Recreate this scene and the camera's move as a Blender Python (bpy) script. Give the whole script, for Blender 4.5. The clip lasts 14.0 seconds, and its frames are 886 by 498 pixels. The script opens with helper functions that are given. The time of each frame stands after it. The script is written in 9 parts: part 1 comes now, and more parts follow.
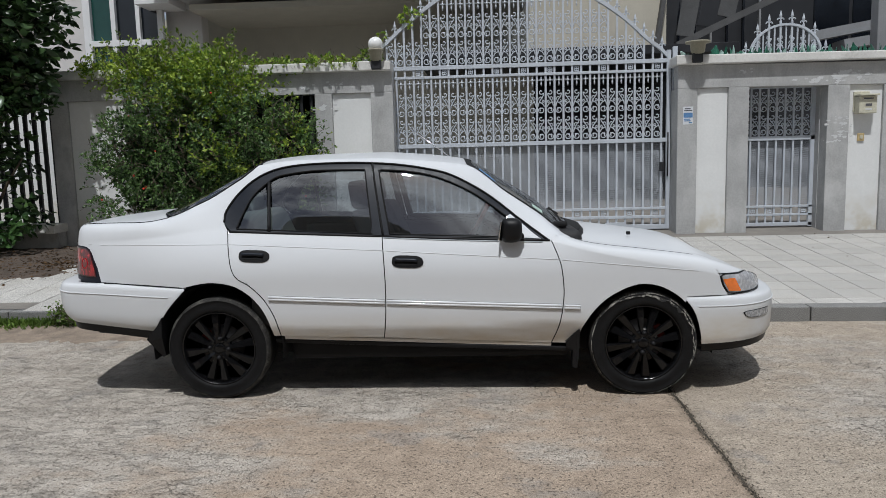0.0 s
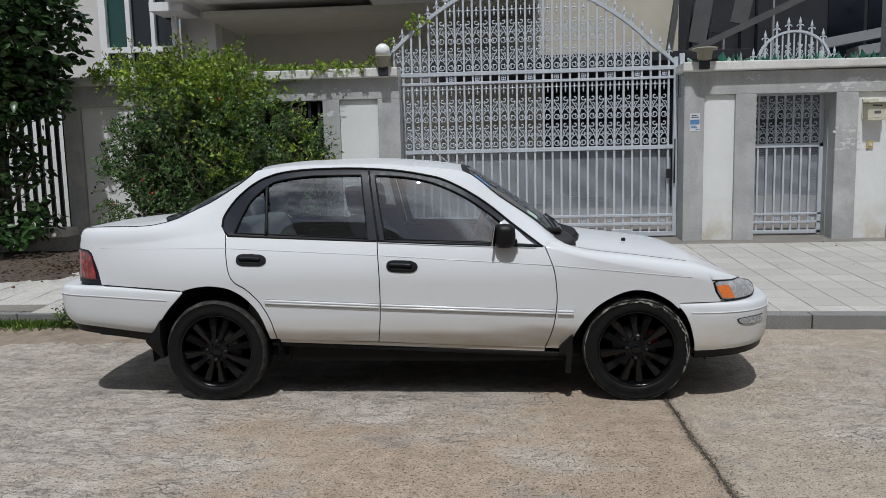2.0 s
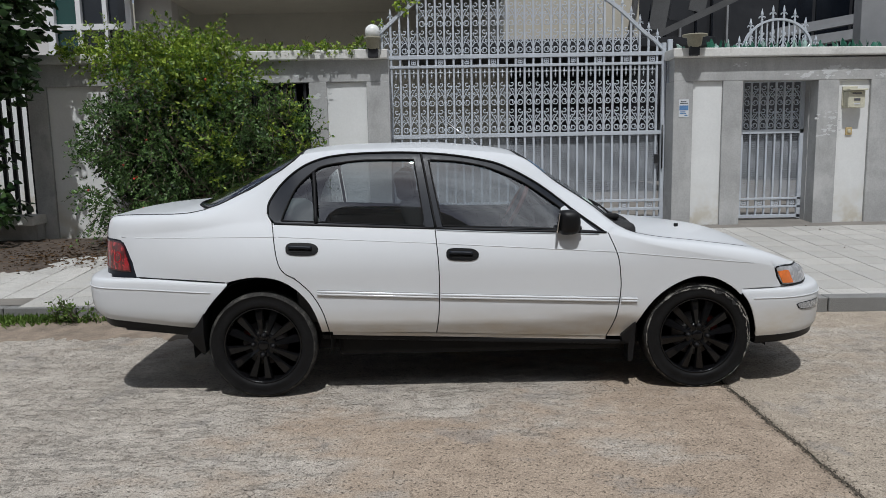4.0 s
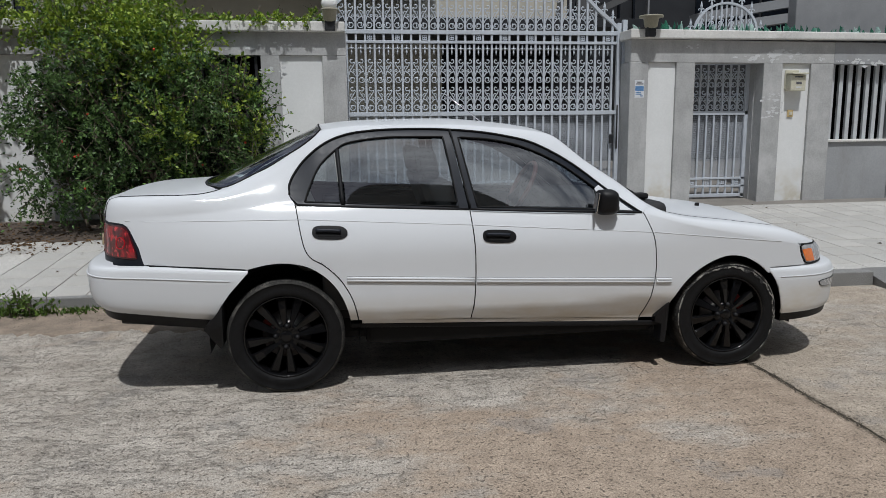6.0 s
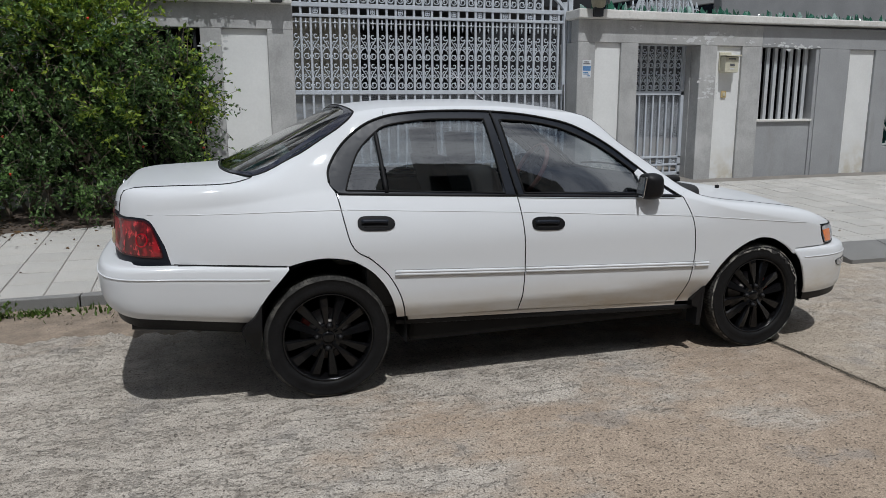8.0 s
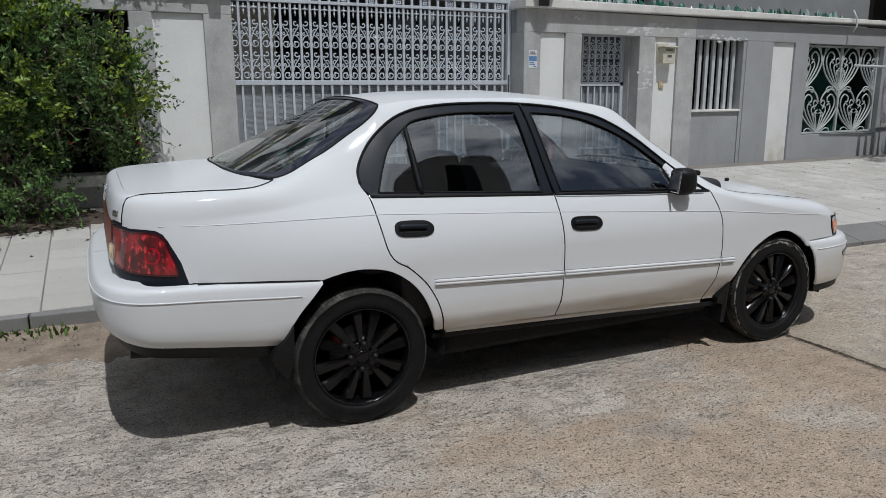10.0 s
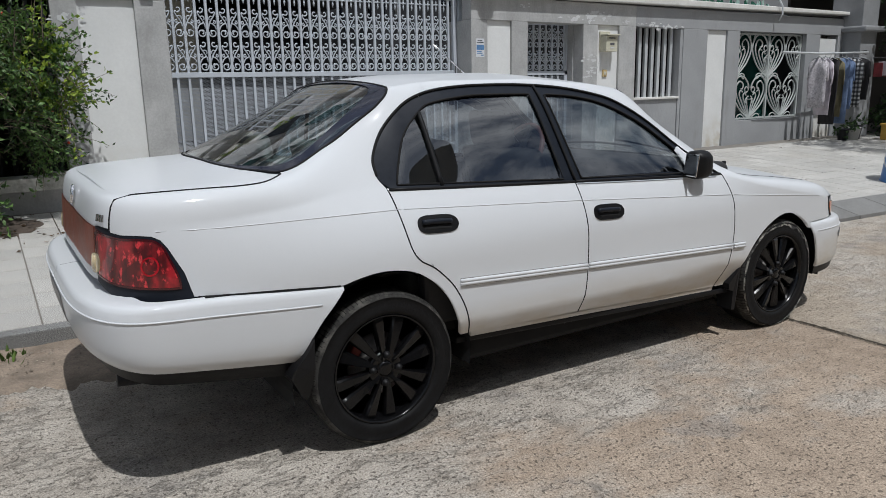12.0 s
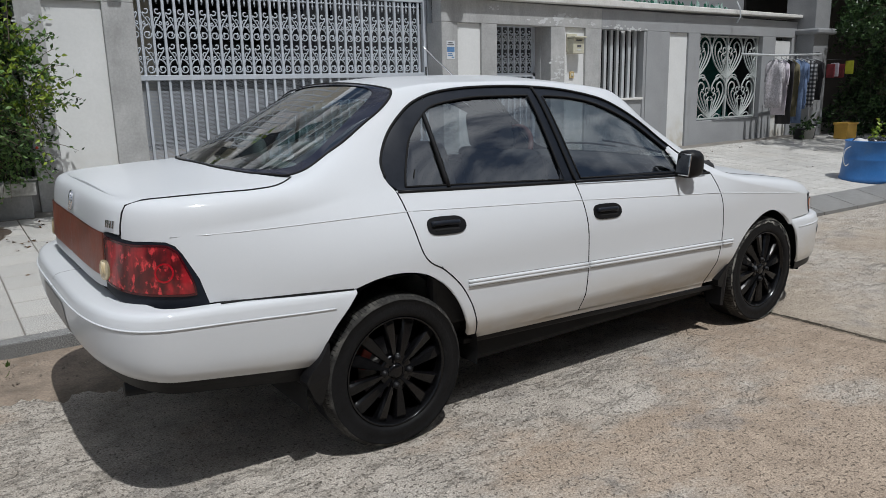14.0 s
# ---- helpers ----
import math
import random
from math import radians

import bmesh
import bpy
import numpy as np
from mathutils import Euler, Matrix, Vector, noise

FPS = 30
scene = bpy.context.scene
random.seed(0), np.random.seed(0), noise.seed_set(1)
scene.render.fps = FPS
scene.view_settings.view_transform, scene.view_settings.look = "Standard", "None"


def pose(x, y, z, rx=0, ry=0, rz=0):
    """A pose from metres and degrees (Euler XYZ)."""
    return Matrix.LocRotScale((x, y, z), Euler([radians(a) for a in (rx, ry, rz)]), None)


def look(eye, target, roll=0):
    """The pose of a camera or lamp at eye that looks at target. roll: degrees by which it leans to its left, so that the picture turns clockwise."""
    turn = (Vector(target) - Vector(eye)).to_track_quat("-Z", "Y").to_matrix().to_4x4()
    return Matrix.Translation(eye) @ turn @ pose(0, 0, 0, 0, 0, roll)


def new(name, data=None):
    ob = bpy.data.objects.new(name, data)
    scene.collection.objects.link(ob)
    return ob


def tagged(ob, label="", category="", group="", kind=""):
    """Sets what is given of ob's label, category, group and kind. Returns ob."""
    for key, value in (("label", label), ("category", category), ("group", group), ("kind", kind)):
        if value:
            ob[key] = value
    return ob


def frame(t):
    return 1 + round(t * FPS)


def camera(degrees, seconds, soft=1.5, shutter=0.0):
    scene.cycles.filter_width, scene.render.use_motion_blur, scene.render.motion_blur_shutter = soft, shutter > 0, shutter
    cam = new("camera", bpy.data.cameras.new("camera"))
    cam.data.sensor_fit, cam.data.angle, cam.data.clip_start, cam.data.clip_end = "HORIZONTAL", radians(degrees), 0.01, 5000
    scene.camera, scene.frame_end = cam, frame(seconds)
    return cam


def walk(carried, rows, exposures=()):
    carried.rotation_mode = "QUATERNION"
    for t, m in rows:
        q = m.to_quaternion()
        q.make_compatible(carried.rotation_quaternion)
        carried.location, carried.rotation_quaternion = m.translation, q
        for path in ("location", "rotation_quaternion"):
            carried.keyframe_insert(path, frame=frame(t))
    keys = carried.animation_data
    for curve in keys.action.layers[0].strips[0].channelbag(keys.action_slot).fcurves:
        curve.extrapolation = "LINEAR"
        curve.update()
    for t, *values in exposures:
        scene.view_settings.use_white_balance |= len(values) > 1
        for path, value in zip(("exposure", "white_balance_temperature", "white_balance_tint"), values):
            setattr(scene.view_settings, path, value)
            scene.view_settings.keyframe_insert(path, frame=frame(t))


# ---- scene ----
cam = camera(62.2, 14.0, soft=0.85)
PATH = [
    (0, (0.147, 0.056, 1.388), (0.046, 2.038, 1.137), -1.5),
    (0.5, (0.151, 0.051, 1.388), (0.042, 2.033, 1.142), -1.4),
    (1, (0.187, 0.039, 1.396), (0.066, 2.021, 1.157), -1.4),
    (1.5, (0.237, 0.029, 1.395), (0.101, 2.011, 1.161), -1.3),
    (2, (0.269, 0.028, 1.385), (0.127, 2.01, 1.151), -1.3),
    (2.5, (0.186, 0.047, 1.386), (0.064, 2.029, 1.145), -1.5),
    (3, (-0.022, 0.062, 1.388), (-0.103, 2.044, 1.138), -1.5),
    (5.5, (-0.952, 0.345, 1.393), (-0.728, 2.307, 1.073), -0.6),
    (6, (-1.125, 0.407, 1.383), (-0.836, 2.358, 1.05), -0.6),
    (6.5, (-1.312, 0.535, 1.388), (-0.95, 2.47, 1.037), -0.5),
    (7, (-1.459, 0.614, 1.401), (-1.029, 2.533, 1.035), -0.5),
    (7.5, (-1.693, 0.717, 1.405), (-1.178, 2.612, 1.025), -0.3),
    (8, (-1.873, 0.806, 1.41), (-1.29, 2.678, 1.016), -0.3),
    (10.5, (-2.442, 1.462, 1.419), (-1.553, 3.204, 0.998), -0.5),
    (11, (-2.501, 1.58, 1.393), (-1.567, 3.298, 0.971), -0.8),
    (11.5, (-2.563, 1.735, 1.373), (-1.576, 3.422, 0.945), -1.0),
    (12, (-2.611, 1.806, 1.364), (-1.58, 3.463, 0.93), -1.2),
    (12.5, (-2.688, 1.86, 1.36), (-1.615, 3.491, 0.925), -1.4),
    (13, (-2.752, 1.907, 1.363), (-1.648, 3.517, 0.926), -1.4),
    (13.5, (-2.777, 1.912, 1.367), (-1.659, 3.513, 0.933), -1.5),
    (14, (-2.778, 1.911, 1.367), (-1.651, 3.505, 0.936), -1.4),
]
EXPOSURE = [(0, 0.0, 6290, 9.5), (3, -0.01, 6290, 9.5), (6, -0.07, 6290, 9.5), (8, -0.08, 6290, 9.5), (10.5, -0.09, 6290, 9.5), (11, 0.0, 6290, 9.5), (14, 0.02, 6290, 9.5)]
walk(cam, [(t, look(eye, target, roll)) for t, eye, target, roll in PATH], EXPOSURE)

# ---- sky and sun ----
SUN_EL, SUN_AZ = 64.0, 184.0      # the sun stands behind the camera, high
world = bpy.data.worlds.new("sky")
scene.world = world
world.use_nodes = True
wn, wl = world.node_tree.nodes, world.node_tree.links
wn.clear()
w_out = wn.new("ShaderNodeOutputWorld")
w_bg = wn.new("ShaderNodeBackground")
w_sky = wn.new("ShaderNodeTexSky")
w_sky.sky_type, w_sky.sun_disc = "NISHITA", False
w_sky.sun_elevation, w_sky.sun_rotation = radians(SUN_EL), radians(SUN_AZ)
w_sky.air_density, w_sky.dust_density = 1.0, 1.5
w_tc = wn.new("ShaderNodeTexCoord")
w_map = wn.new("ShaderNodeMapping")
w_map.inputs["Scale"].default_value = (1.2, 1.2, 3.6)
w_noise = wn.new("ShaderNodeTexNoise")
w_noise.inputs["Scale"].default_value, w_noise.inputs["Detail"].default_value = 2.6, 7.0
w_noise.inputs["Roughness"].default_value = 0.58
w_ramp = wn.new("ShaderNodeMapRange")
w_ramp.inputs["From Min"].default_value, w_ramp.inputs["From Max"].default_value = 0.43, 0.60
w_mix = wn.new("ShaderNodeMix")
w_mix.data_type = "RGBA"
w_mix.inputs[7].default_value = (19.5, 20.2, 21.2, 1)     # lit cloud
wl.new(w_tc.outputs["Generated"], w_map.inputs["Vector"])
wl.new(w_map.outputs["Vector"], w_noise.inputs["Vector"])
wl.new(w_noise.outputs[0], w_ramp.inputs["Value"])
wl.new(w_ramp.outputs["Result"], w_mix.inputs[0])
wl.new(w_sky.outputs["Color"], w_mix.inputs[6])
wl.new(w_mix.outputs[2], w_bg.inputs["Color"])
wl.new(w_bg.outputs["Background"], w_out.inputs["Surface"])
w_bg.inputs["Strength"].default_value = 0.046

sun_data = bpy.data.lights.new("sun", "SUN")
sun_data.energy, sun_data.angle, sun_data.color = 2.95, radians(0.6), (0.99, 0.985, 0.972)
sun = new("sun", sun_data)
sun_way = Vector((math.sin(radians(SUN_AZ)) * math.cos(radians(SUN_EL)), math.cos(radians(SUN_AZ)) * math.cos(radians(SUN_EL)), math.sin(radians(SUN_EL))))
sun.matrix_world = look(sun_way * 30, (0, 0, 0))


# ---- materials ----
def nodes_of(name):
    m = bpy.data.materials.new(name)
    m.use_nodes = True
    nt = m.node_tree
    return m, nt, nt.nodes["Principled BSDF"], nt.nodes["Material Output"]


def tex_noise(nt, scale, detail=4.0, rough=0.6, stretch=None):
    tc = nt.nodes.new("ShaderNodeTexCoord")
    out = tc.outputs["Object"]
    if stretch:
        mp = nt.nodes.new("ShaderNodeMapping")
        mp.inputs["Scale"].default_value = stretch
        nt.links.new(out, mp.inputs["Vector"])
        out = mp.outputs["Vector"]
    n = nt.nodes.new("ShaderNodeTexNoise")
    n.inputs["Scale"].default_value, n.inputs["Detail"].default_value, n.inputs["Roughness"].default_value = scale, detail, rough
    nt.links.new(out, n.inputs["Vector"])
    return n.outputs[0]


def remap(nt, value, a, b, c=0.0, d=1.0):
    r = nt.nodes.new("ShaderNodeMapRange")
    for key, v in (("From Min", a), ("From Max", b), ("To Min", c), ("To Max", d)):
        r.inputs[key].default_value = v
    nt.links.new(value, r.inputs["Value"])
    return r.outputs["Result"]


def blend(nt, fac, a, b, kind="MIX"):
    x = nt.nodes.new("ShaderNodeMix")
    x.data_type, x.blend_type = "RGBA", kind
    for i, v in ((0, fac), (6, a), (7, b)):
        if hasattr(v, "is_linked"):
            nt.links.new(v, x.inputs[i])
        else:
            x.inputs[i].default_value = v if i == 0 else (*v, 1)
    return x.outputs[2]


def times(nt, a, b):
    x = nt.nodes.new("ShaderNodeMath")
    x.operation = "MULTIPLY"
    for i, v in enumerate((a, b)):
        if hasattr(v, "is_linked"):
            nt.links.new(v, x.inputs[i])
        else:
            x.inputs[i].default_value = v
    return x.outputs[0]


def bumped(nt, bsdf, height, strength, distance=0.01):
    b = nt.nodes.new("ShaderNodeBump")
    b.inputs["Strength"].default_value, b.inputs["Distance"].default_value = strength, distance
    nt.links.new(height, b.inputs["Height"])
    nt.links.new(b.outputs["Normal"], bsdf.inputs["Normal"])


def mat(name, base, rough=0.6, metal=0.0, var=0.12, big=3.0, fine=60.0, bump=0.08, stain=None, stain_at=(0.55, 0.75), streak=None, piece=0.0, coat=0.0, spec=0.5):
    """Painted or mineral surface: base colour varied at two scales, optional stains and a random tone for each piece."""
    m, nt, bsdf, _ = nodes_of(name)
    n1, n2 = tex_noise(nt, big, 5.0), tex_noise(nt, fine, 3.0)
    dark = tuple(c * (1 - var) for c in base)
    light = tuple(min(0.95, c * (1 + var)) for c in base)
    col = blend(nt, remap(nt, n1, 0.3, 0.7), dark, light)
    grain = blend(nt, remap(nt, n2, 0.3, 0.7), (1 - var * 0.7,) * 3, (1 + var * 0.4,) * 3)
    col = blend(nt, 1.0, col, grain, "MULTIPLY")
    if stain:
        s = tex_noise(nt, big * 0.8 + 0.37, 6.0, 0.7, streak or (1, 1, 1))
        col = blend(nt, remap(nt, s, *stain_at), col, stain)
    if piece:
        oi = nt.nodes.new("ShaderNodeObjectInfo")
        col = blend(nt, 1.0, col, blend(nt, oi.outputs["Random"], (1 - piece,) * 3, (1 + piece * 0.5,) * 3), "MULTIPLY")
    nt.links.new(col, bsdf.inputs["Base Color"])
    bsdf.inputs["Metallic"].default_value = metal
    bsdf.inputs["Specular IOR Level"].default_value = spec
    bsdf.inputs["Coat Weight"].default_value = coat
    bsdf.inputs["Coat Roughness"].default_value = 0.04
    nt.links.new(remap(nt, n1, 0.3, 0.7, max(0.03, rough - 0.08), min(1.0, rough + 0.08)), bsdf.inputs["Roughness"])
    if bump:
        bumped(nt, bsdf, n2, bump)
    return m


def glassy(name, tint, gloss_rough=0.02, extra=0.0):
    """A tinted pane: light goes straight through, the gloss grows towards grazing sight."""
    m, nt, bsdf, out = nodes_of(name)
    nt.nodes.remove(bsdf)
    t = nt.nodes.new("ShaderNodeBsdfTransparent")
    t.inputs["Color"].default_value = (*tint, 1)
    g = nt.nodes.new("ShaderNodeBsdfGlossy")
    g.inputs["Roughness"].default_value = gloss_rough
    f = nt.nodes.new("ShaderNodeLayerWeight")
    f.inputs["Blend"].default_value = 0.5
    steep = nt.nodes.new("ShaderNodeMath")
    steep.operation = "POWER"
    nt.links.new(f.outputs["Facing"], steep.inputs[0])
    steep.inputs[1].default_value = 4.5
    add = nt.nodes.new("ShaderNodeMath")
    add.operation, add.use_clamp = "MULTIPLY_ADD", True
    nt.links.new(steep.outputs[0], add.inputs[0])
    add.inputs[1].default_value = 0.9
    add.inputs[2].default_value = 0.05 + extra
    x = nt.nodes.new("ShaderNodeMixShader")
    nt.links.new(add.outputs[0], x.inputs[0])
    nt.links.new(t.outputs[0], x.inputs[1])
    nt.links.new(g.outputs[0], x.inputs[2])
    nt.links.new(x.outputs[0], out.inputs["Surface"])
    return m


def leaf_mat(name, dark, light, rough=0.45):
    """Leaves: tone varies from leaf to leaf, some light passes through."""
    m, nt, bsdf, out = nodes_of(name)
    geo = nt.nodes.new("ShaderNodeNewGeometry")
    big = tex_noise(nt, 1.6, 2.0)
    col = blend(nt, geo.outputs["Random Per Island"], dark, light)
    col = blend(nt, 1.0, col, blend(nt, remap(nt, big, 0.35, 0.65), (0.7, 0.72, 0.7), (1.25, 1.25, 1.1)), "MULTIPLY")
    nt.links.new(col, bsdf.inputs["Base Color"])
    bsdf.inputs["Roughness"].default_value = rough
    bsdf.inputs["Specular IOR Level"].default_value = 0.4
    tr = nt.nodes.new("ShaderNodeBsdfTranslucent")
    nt.links.new(col, tr.inputs["Color"])
    x = nt.nodes.new("ShaderNodeMixShader")
    x.inputs[0].default_value = 0.28
    nt.links.new(bsdf.outputs[0], x.inputs[1])
    nt.links.new(tr.outputs[0], x.inputs[2])
    nt.links.new(x.outputs[0], out.inputs["Surface"])
    return m


def road_mat(name="worn_concrete", grey=0.0):
    """Worn concrete: sandy worn surface with fine aggregate, paler cement skin left in scabbed patches, pits and cracks."""
    m, nt, bsdf, _ = nodes_of(name)
    tc = nt.nodes.new("ShaderNodeTexCoord")
    sep = nt.nodes.new("ShaderNodeSeparateXYZ")
    nt.links.new(tc.outputs["Object"], sep.inputs[0])

    def sum_of(a, b, k=1.0):
        x = nt.nodes.new("ShaderNodeMath")
        x.operation = "MULTIPLY_ADD"
        nt.links.new(b, x.inputs[0])
        x.inputs[1].default_value = k
        nt.links.new(a, x.inputs[2])
        return x.outputs[0]

    def ridge(scale, detail, width, stretch=None):
        n = tex_noise(nt, scale, detail, 0.62, stretch)
        d = nt.nodes.new("ShaderNodeMath")
        d.operation = "SUBTRACT"
        nt.links.new(n, d.inputs[0])
        d.inputs[1].default_value = 0.5
        a = nt.nodes.new("ShaderNodeMath")
        a.operation = "ABSOLUTE"
        nt.links.new(d.outputs[0], a.inputs[0])
        return remap(nt, a.outputs[0], width, width * 0.25)

    sand = blend(nt, remap(nt, tex_noise(nt, 0.8, 5.0), 0.35, 0.65), *(((0.365, 0.292, 0.226), (0.450, 0.370, 0.294)) if grey == 0 else ((0.382, 0.326, 0.264), (0.455, 0.396, 0.326))))
    skin = blend(nt, remap(nt, tex_noise(nt, 3.4, 7.0, 0.7), 0.34, 0.66), (0.395, 0.358, 0.313), (0.530, 0.492, 0.441))
    # the cement skin has lasted towards the kerb and has worn off in the wheel tracks
    lasted = remap(nt, sep.outputs["Y"], 2.0, 4.4, -0.08 + grey * 0.10, 0.14)
    west = remap(nt, sep.outputs["X"], 1.2, -1.6, -0.10, 0.05)
    patchy = sum_of(sum_of(tex_noise(nt, 0.75, 9.0, 0.66, (0.8, 1.15, 1)), lasted), west)
    where = remap(nt, patchy, 0.51, 0.61)
    col = blend(nt, where, sand, skin)
    # flakes of skin with broken edges
    flake = remap(nt, tex_noise(nt, 4.3, 9.0, 0.70, (0.62, 1.35, 1)), 0.485, 0.515)
    lift = times(nt, where, flake)
    col = blend(nt, times(nt, where, remap(nt, flake, 0.0, 1.0, 0.13, 0.0)), col, (0.380, 0.335, 0.285))
    blue = times(nt, remap(nt, tex_noise(nt, 1.9, 6.0, 0.62), 0.585, 0.64), 0.50)
    col = blend(nt, blue, col, (0.290, 0.275, 0.258))
    mid = tex_noise(nt, 9.0, 8.0, 0.7)
    col = blend(nt, 1.0, col, blend(nt, remap(nt, mid, 0.36, 0.64), (0.84, 0.835, 0.83), (1.12, 1.12, 1.12)), "MULTIPLY")
    speck = tex_noise(nt, 130.0, 3.0, 0.7)
    col = blend(nt, 1.0, col, blend(nt, remap(nt, speck, 0.36, 0.64), (0.66, 0.64, 0.62), (1.28, 1.27, 1.25)), "MULTIPLY")
    pits = remap(nt, tex_noise(nt, 64.0, 2.0, 0.5), 0.60, 0.66)
    col = blend(nt, times(nt, pits, 0.65), col, (0.095, 0.080, 0.066))
    clods = remap(nt, tex_noise(nt, 12.0, 3.0, 0.6), 0.69, 0.72)
    col = blend(nt, times(nt, clods, 0.28), col, (0.12, 0.105, 0.09))
    # short cracks and longer hairlines
    scab = times(nt, times(nt, ridge(2.7, 6.0, 0.0065, (0.70, 1.3, 1)), remap(nt, tex_noise(nt, 2.2, 5.0), 0.52, 0.60)), where)
    hair = times(nt, ridge(0.75, 5.0, 0.0028), remap(nt, tex_noise(nt, 1.3, 3.0), 0.54, 0.60))
    col = blend(nt, times(nt, scab, 0.15), col, (0.16, 0.138, 0.115))
    col = blend(nt, times(nt, hair, 0.40), col, (0.07, 0.06, 0.05))
    nt.links.new(col, bsdf.inputs["Base Color"])
    bsdf.inputs["Roughness"].default_value = 0.9
    bsdf.inputs["Specular IOR Level"].default_value = 0.25
    h = sum_of(times(nt, speck, 0.55), mid, 1.6)
    h = sum_of(h, lift, 0.42)
    h = sum_of(h, scab, -0.9)
    h = sum_of(h, hair, -0.8)
    h = sum_of(h, pits, -0.5)
    bumped(nt, bsdf, h, 1.0, 0.012)
    return m


def granite(name, base, piece, speckle):
    """Rough granite: light and dark grains, dust films and dull stains, a tone of its own for each stone."""
    m, nt, bsdf, _ = nodes_of(name)
    grain = tex_noise(nt, 150.0, 3.0, 0.65)
    coarse = tex_noise(nt, 75.0, 3.0, 0.6)
    film = tex_noise(nt, 1.7, 6.0, 0.65)
    col = blend(nt, remap(nt, film, 0.32, 0.68), tuple(c * 0.87 for c in base), tuple(min(0.9, c * 1.08) for c in base))
    col = blend(nt, 1.0, col, blend(nt, remap(nt, grain, 0.36, 0.64), (1 - speckle,) * 3, (1 + speckle * 0.75,) * 3), "MULTIPLY")
    col = blend(nt, times(nt, remap(nt, coarse, 0.58, 0.68), 0.45), col, tuple(c * 0.45 for c in base))
    grime = times(nt, remap(nt, tex_noise(nt, 1.3, 8.0, 0.72), 0.50, 0.72), 0.50)
    col = blend(nt, grime, col, tuple(c * k for c, k in zip(base, (0.62, 0.58, 0.52))))
    oi = nt.nodes.new("ShaderNodeObjectInfo")
    geo = nt.nodes.new("ShaderNodeNewGeometry")
    tone = nt.nodes.new("ShaderNodeMath")
    tone.operation = "ADD"
    nt.links.new(oi.outputs["Random"], tone.inputs[0])
    nt.links.new(geo.outputs["Random Per Island"], tone.inputs[1])
    col = blend(nt, 1.0, col, blend(nt, remap(nt, tone.outputs[0], 0.0, 2.0), (1 - piece,) * 3, (1 + piece,) * 3), "MULTIPLY")
    nt.links.new(col, bsdf.inputs["Base Color"])
    bsdf.inputs["Roughness"].default_value = 0.8
    bsdf.inputs["Specular IOR Level"].default_value = 0.3
    bumped(nt, bsdf, grain, 0.35, 0.004)
    return m


M_ROAD = road_mat()
M_ROADEAST = road_mat("smoother_grey_concrete", 1.0)
M_DIRT = mat("sandy_dirt", (0.245, 0.195, 0.150), 0.95, var=0.34, big=6.0, fine=90, bump=0.8, stain=(0.18, 0.132, 0.095))
M_TILE = granite("granite_paving_tile", (0.470, 0.456, 0.428), 0.15, 0.50)
M_JOINT = mat("paving_joint", (0.19, 0.175, 0.155), 0.95, var=0.2, bump=0.3)
M_KERB = granite("granite_kerb", (0.215, 0.213, 0.206), 0.16, 0.5)
M_PLASTER = mat("grey_plaster", (0.405, 0.405, 0.400), 0.85, var=0.17, big=2.6, fine=45, bump=0.14, stain=(0.29, 0.288, 0.28), stain_at=(0.54, 0.74), streak=(1.5, 1.5, 0.55))
def limewash(m, tone, at, amount, scale):
    """Pale cement smears and scrapes over a finished wall."""
    nt = m.node_tree
    bsdf = nt.nodes["Principled BSDF"]
    old = bsdf.inputs["Base Color"].links[0].from_socket
    where = times(nt, remap(nt, tex_noise(nt, scale, 8.0, 0.72, (1.0, 1.0, 0.7)), *at), amount)
    nt.links.new(blend(nt, where, old, tone), bsdf.inputs["Base Color"])


limewash(M_PLASTER, (0.56, 0.56, 0.55), (0.52, 0.66), 0.55, 1.7)
limewash(M_PLASTER, (0.22, 0.215, 0.205), (0.64, 0.72), 0.4, 4.0)
M_WHITE = mat("white_wall_paint", (0.70, 0.705, 0.695), 0.75, var=0.05, big=1.6, fine=40, bump=0.06, stain=(0.60, 0.57, 0.50), stain_at=(0.62, 0.92), streak=(1.4, 1.4, 0.4))


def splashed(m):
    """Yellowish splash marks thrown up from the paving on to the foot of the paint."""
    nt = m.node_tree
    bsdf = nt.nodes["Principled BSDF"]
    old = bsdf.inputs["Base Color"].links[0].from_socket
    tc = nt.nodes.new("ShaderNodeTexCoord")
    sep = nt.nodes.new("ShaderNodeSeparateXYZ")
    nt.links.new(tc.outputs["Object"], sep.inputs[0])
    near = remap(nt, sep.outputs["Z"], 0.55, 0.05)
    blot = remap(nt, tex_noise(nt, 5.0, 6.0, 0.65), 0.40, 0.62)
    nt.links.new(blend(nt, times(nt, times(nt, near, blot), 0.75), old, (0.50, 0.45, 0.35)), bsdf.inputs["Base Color"])


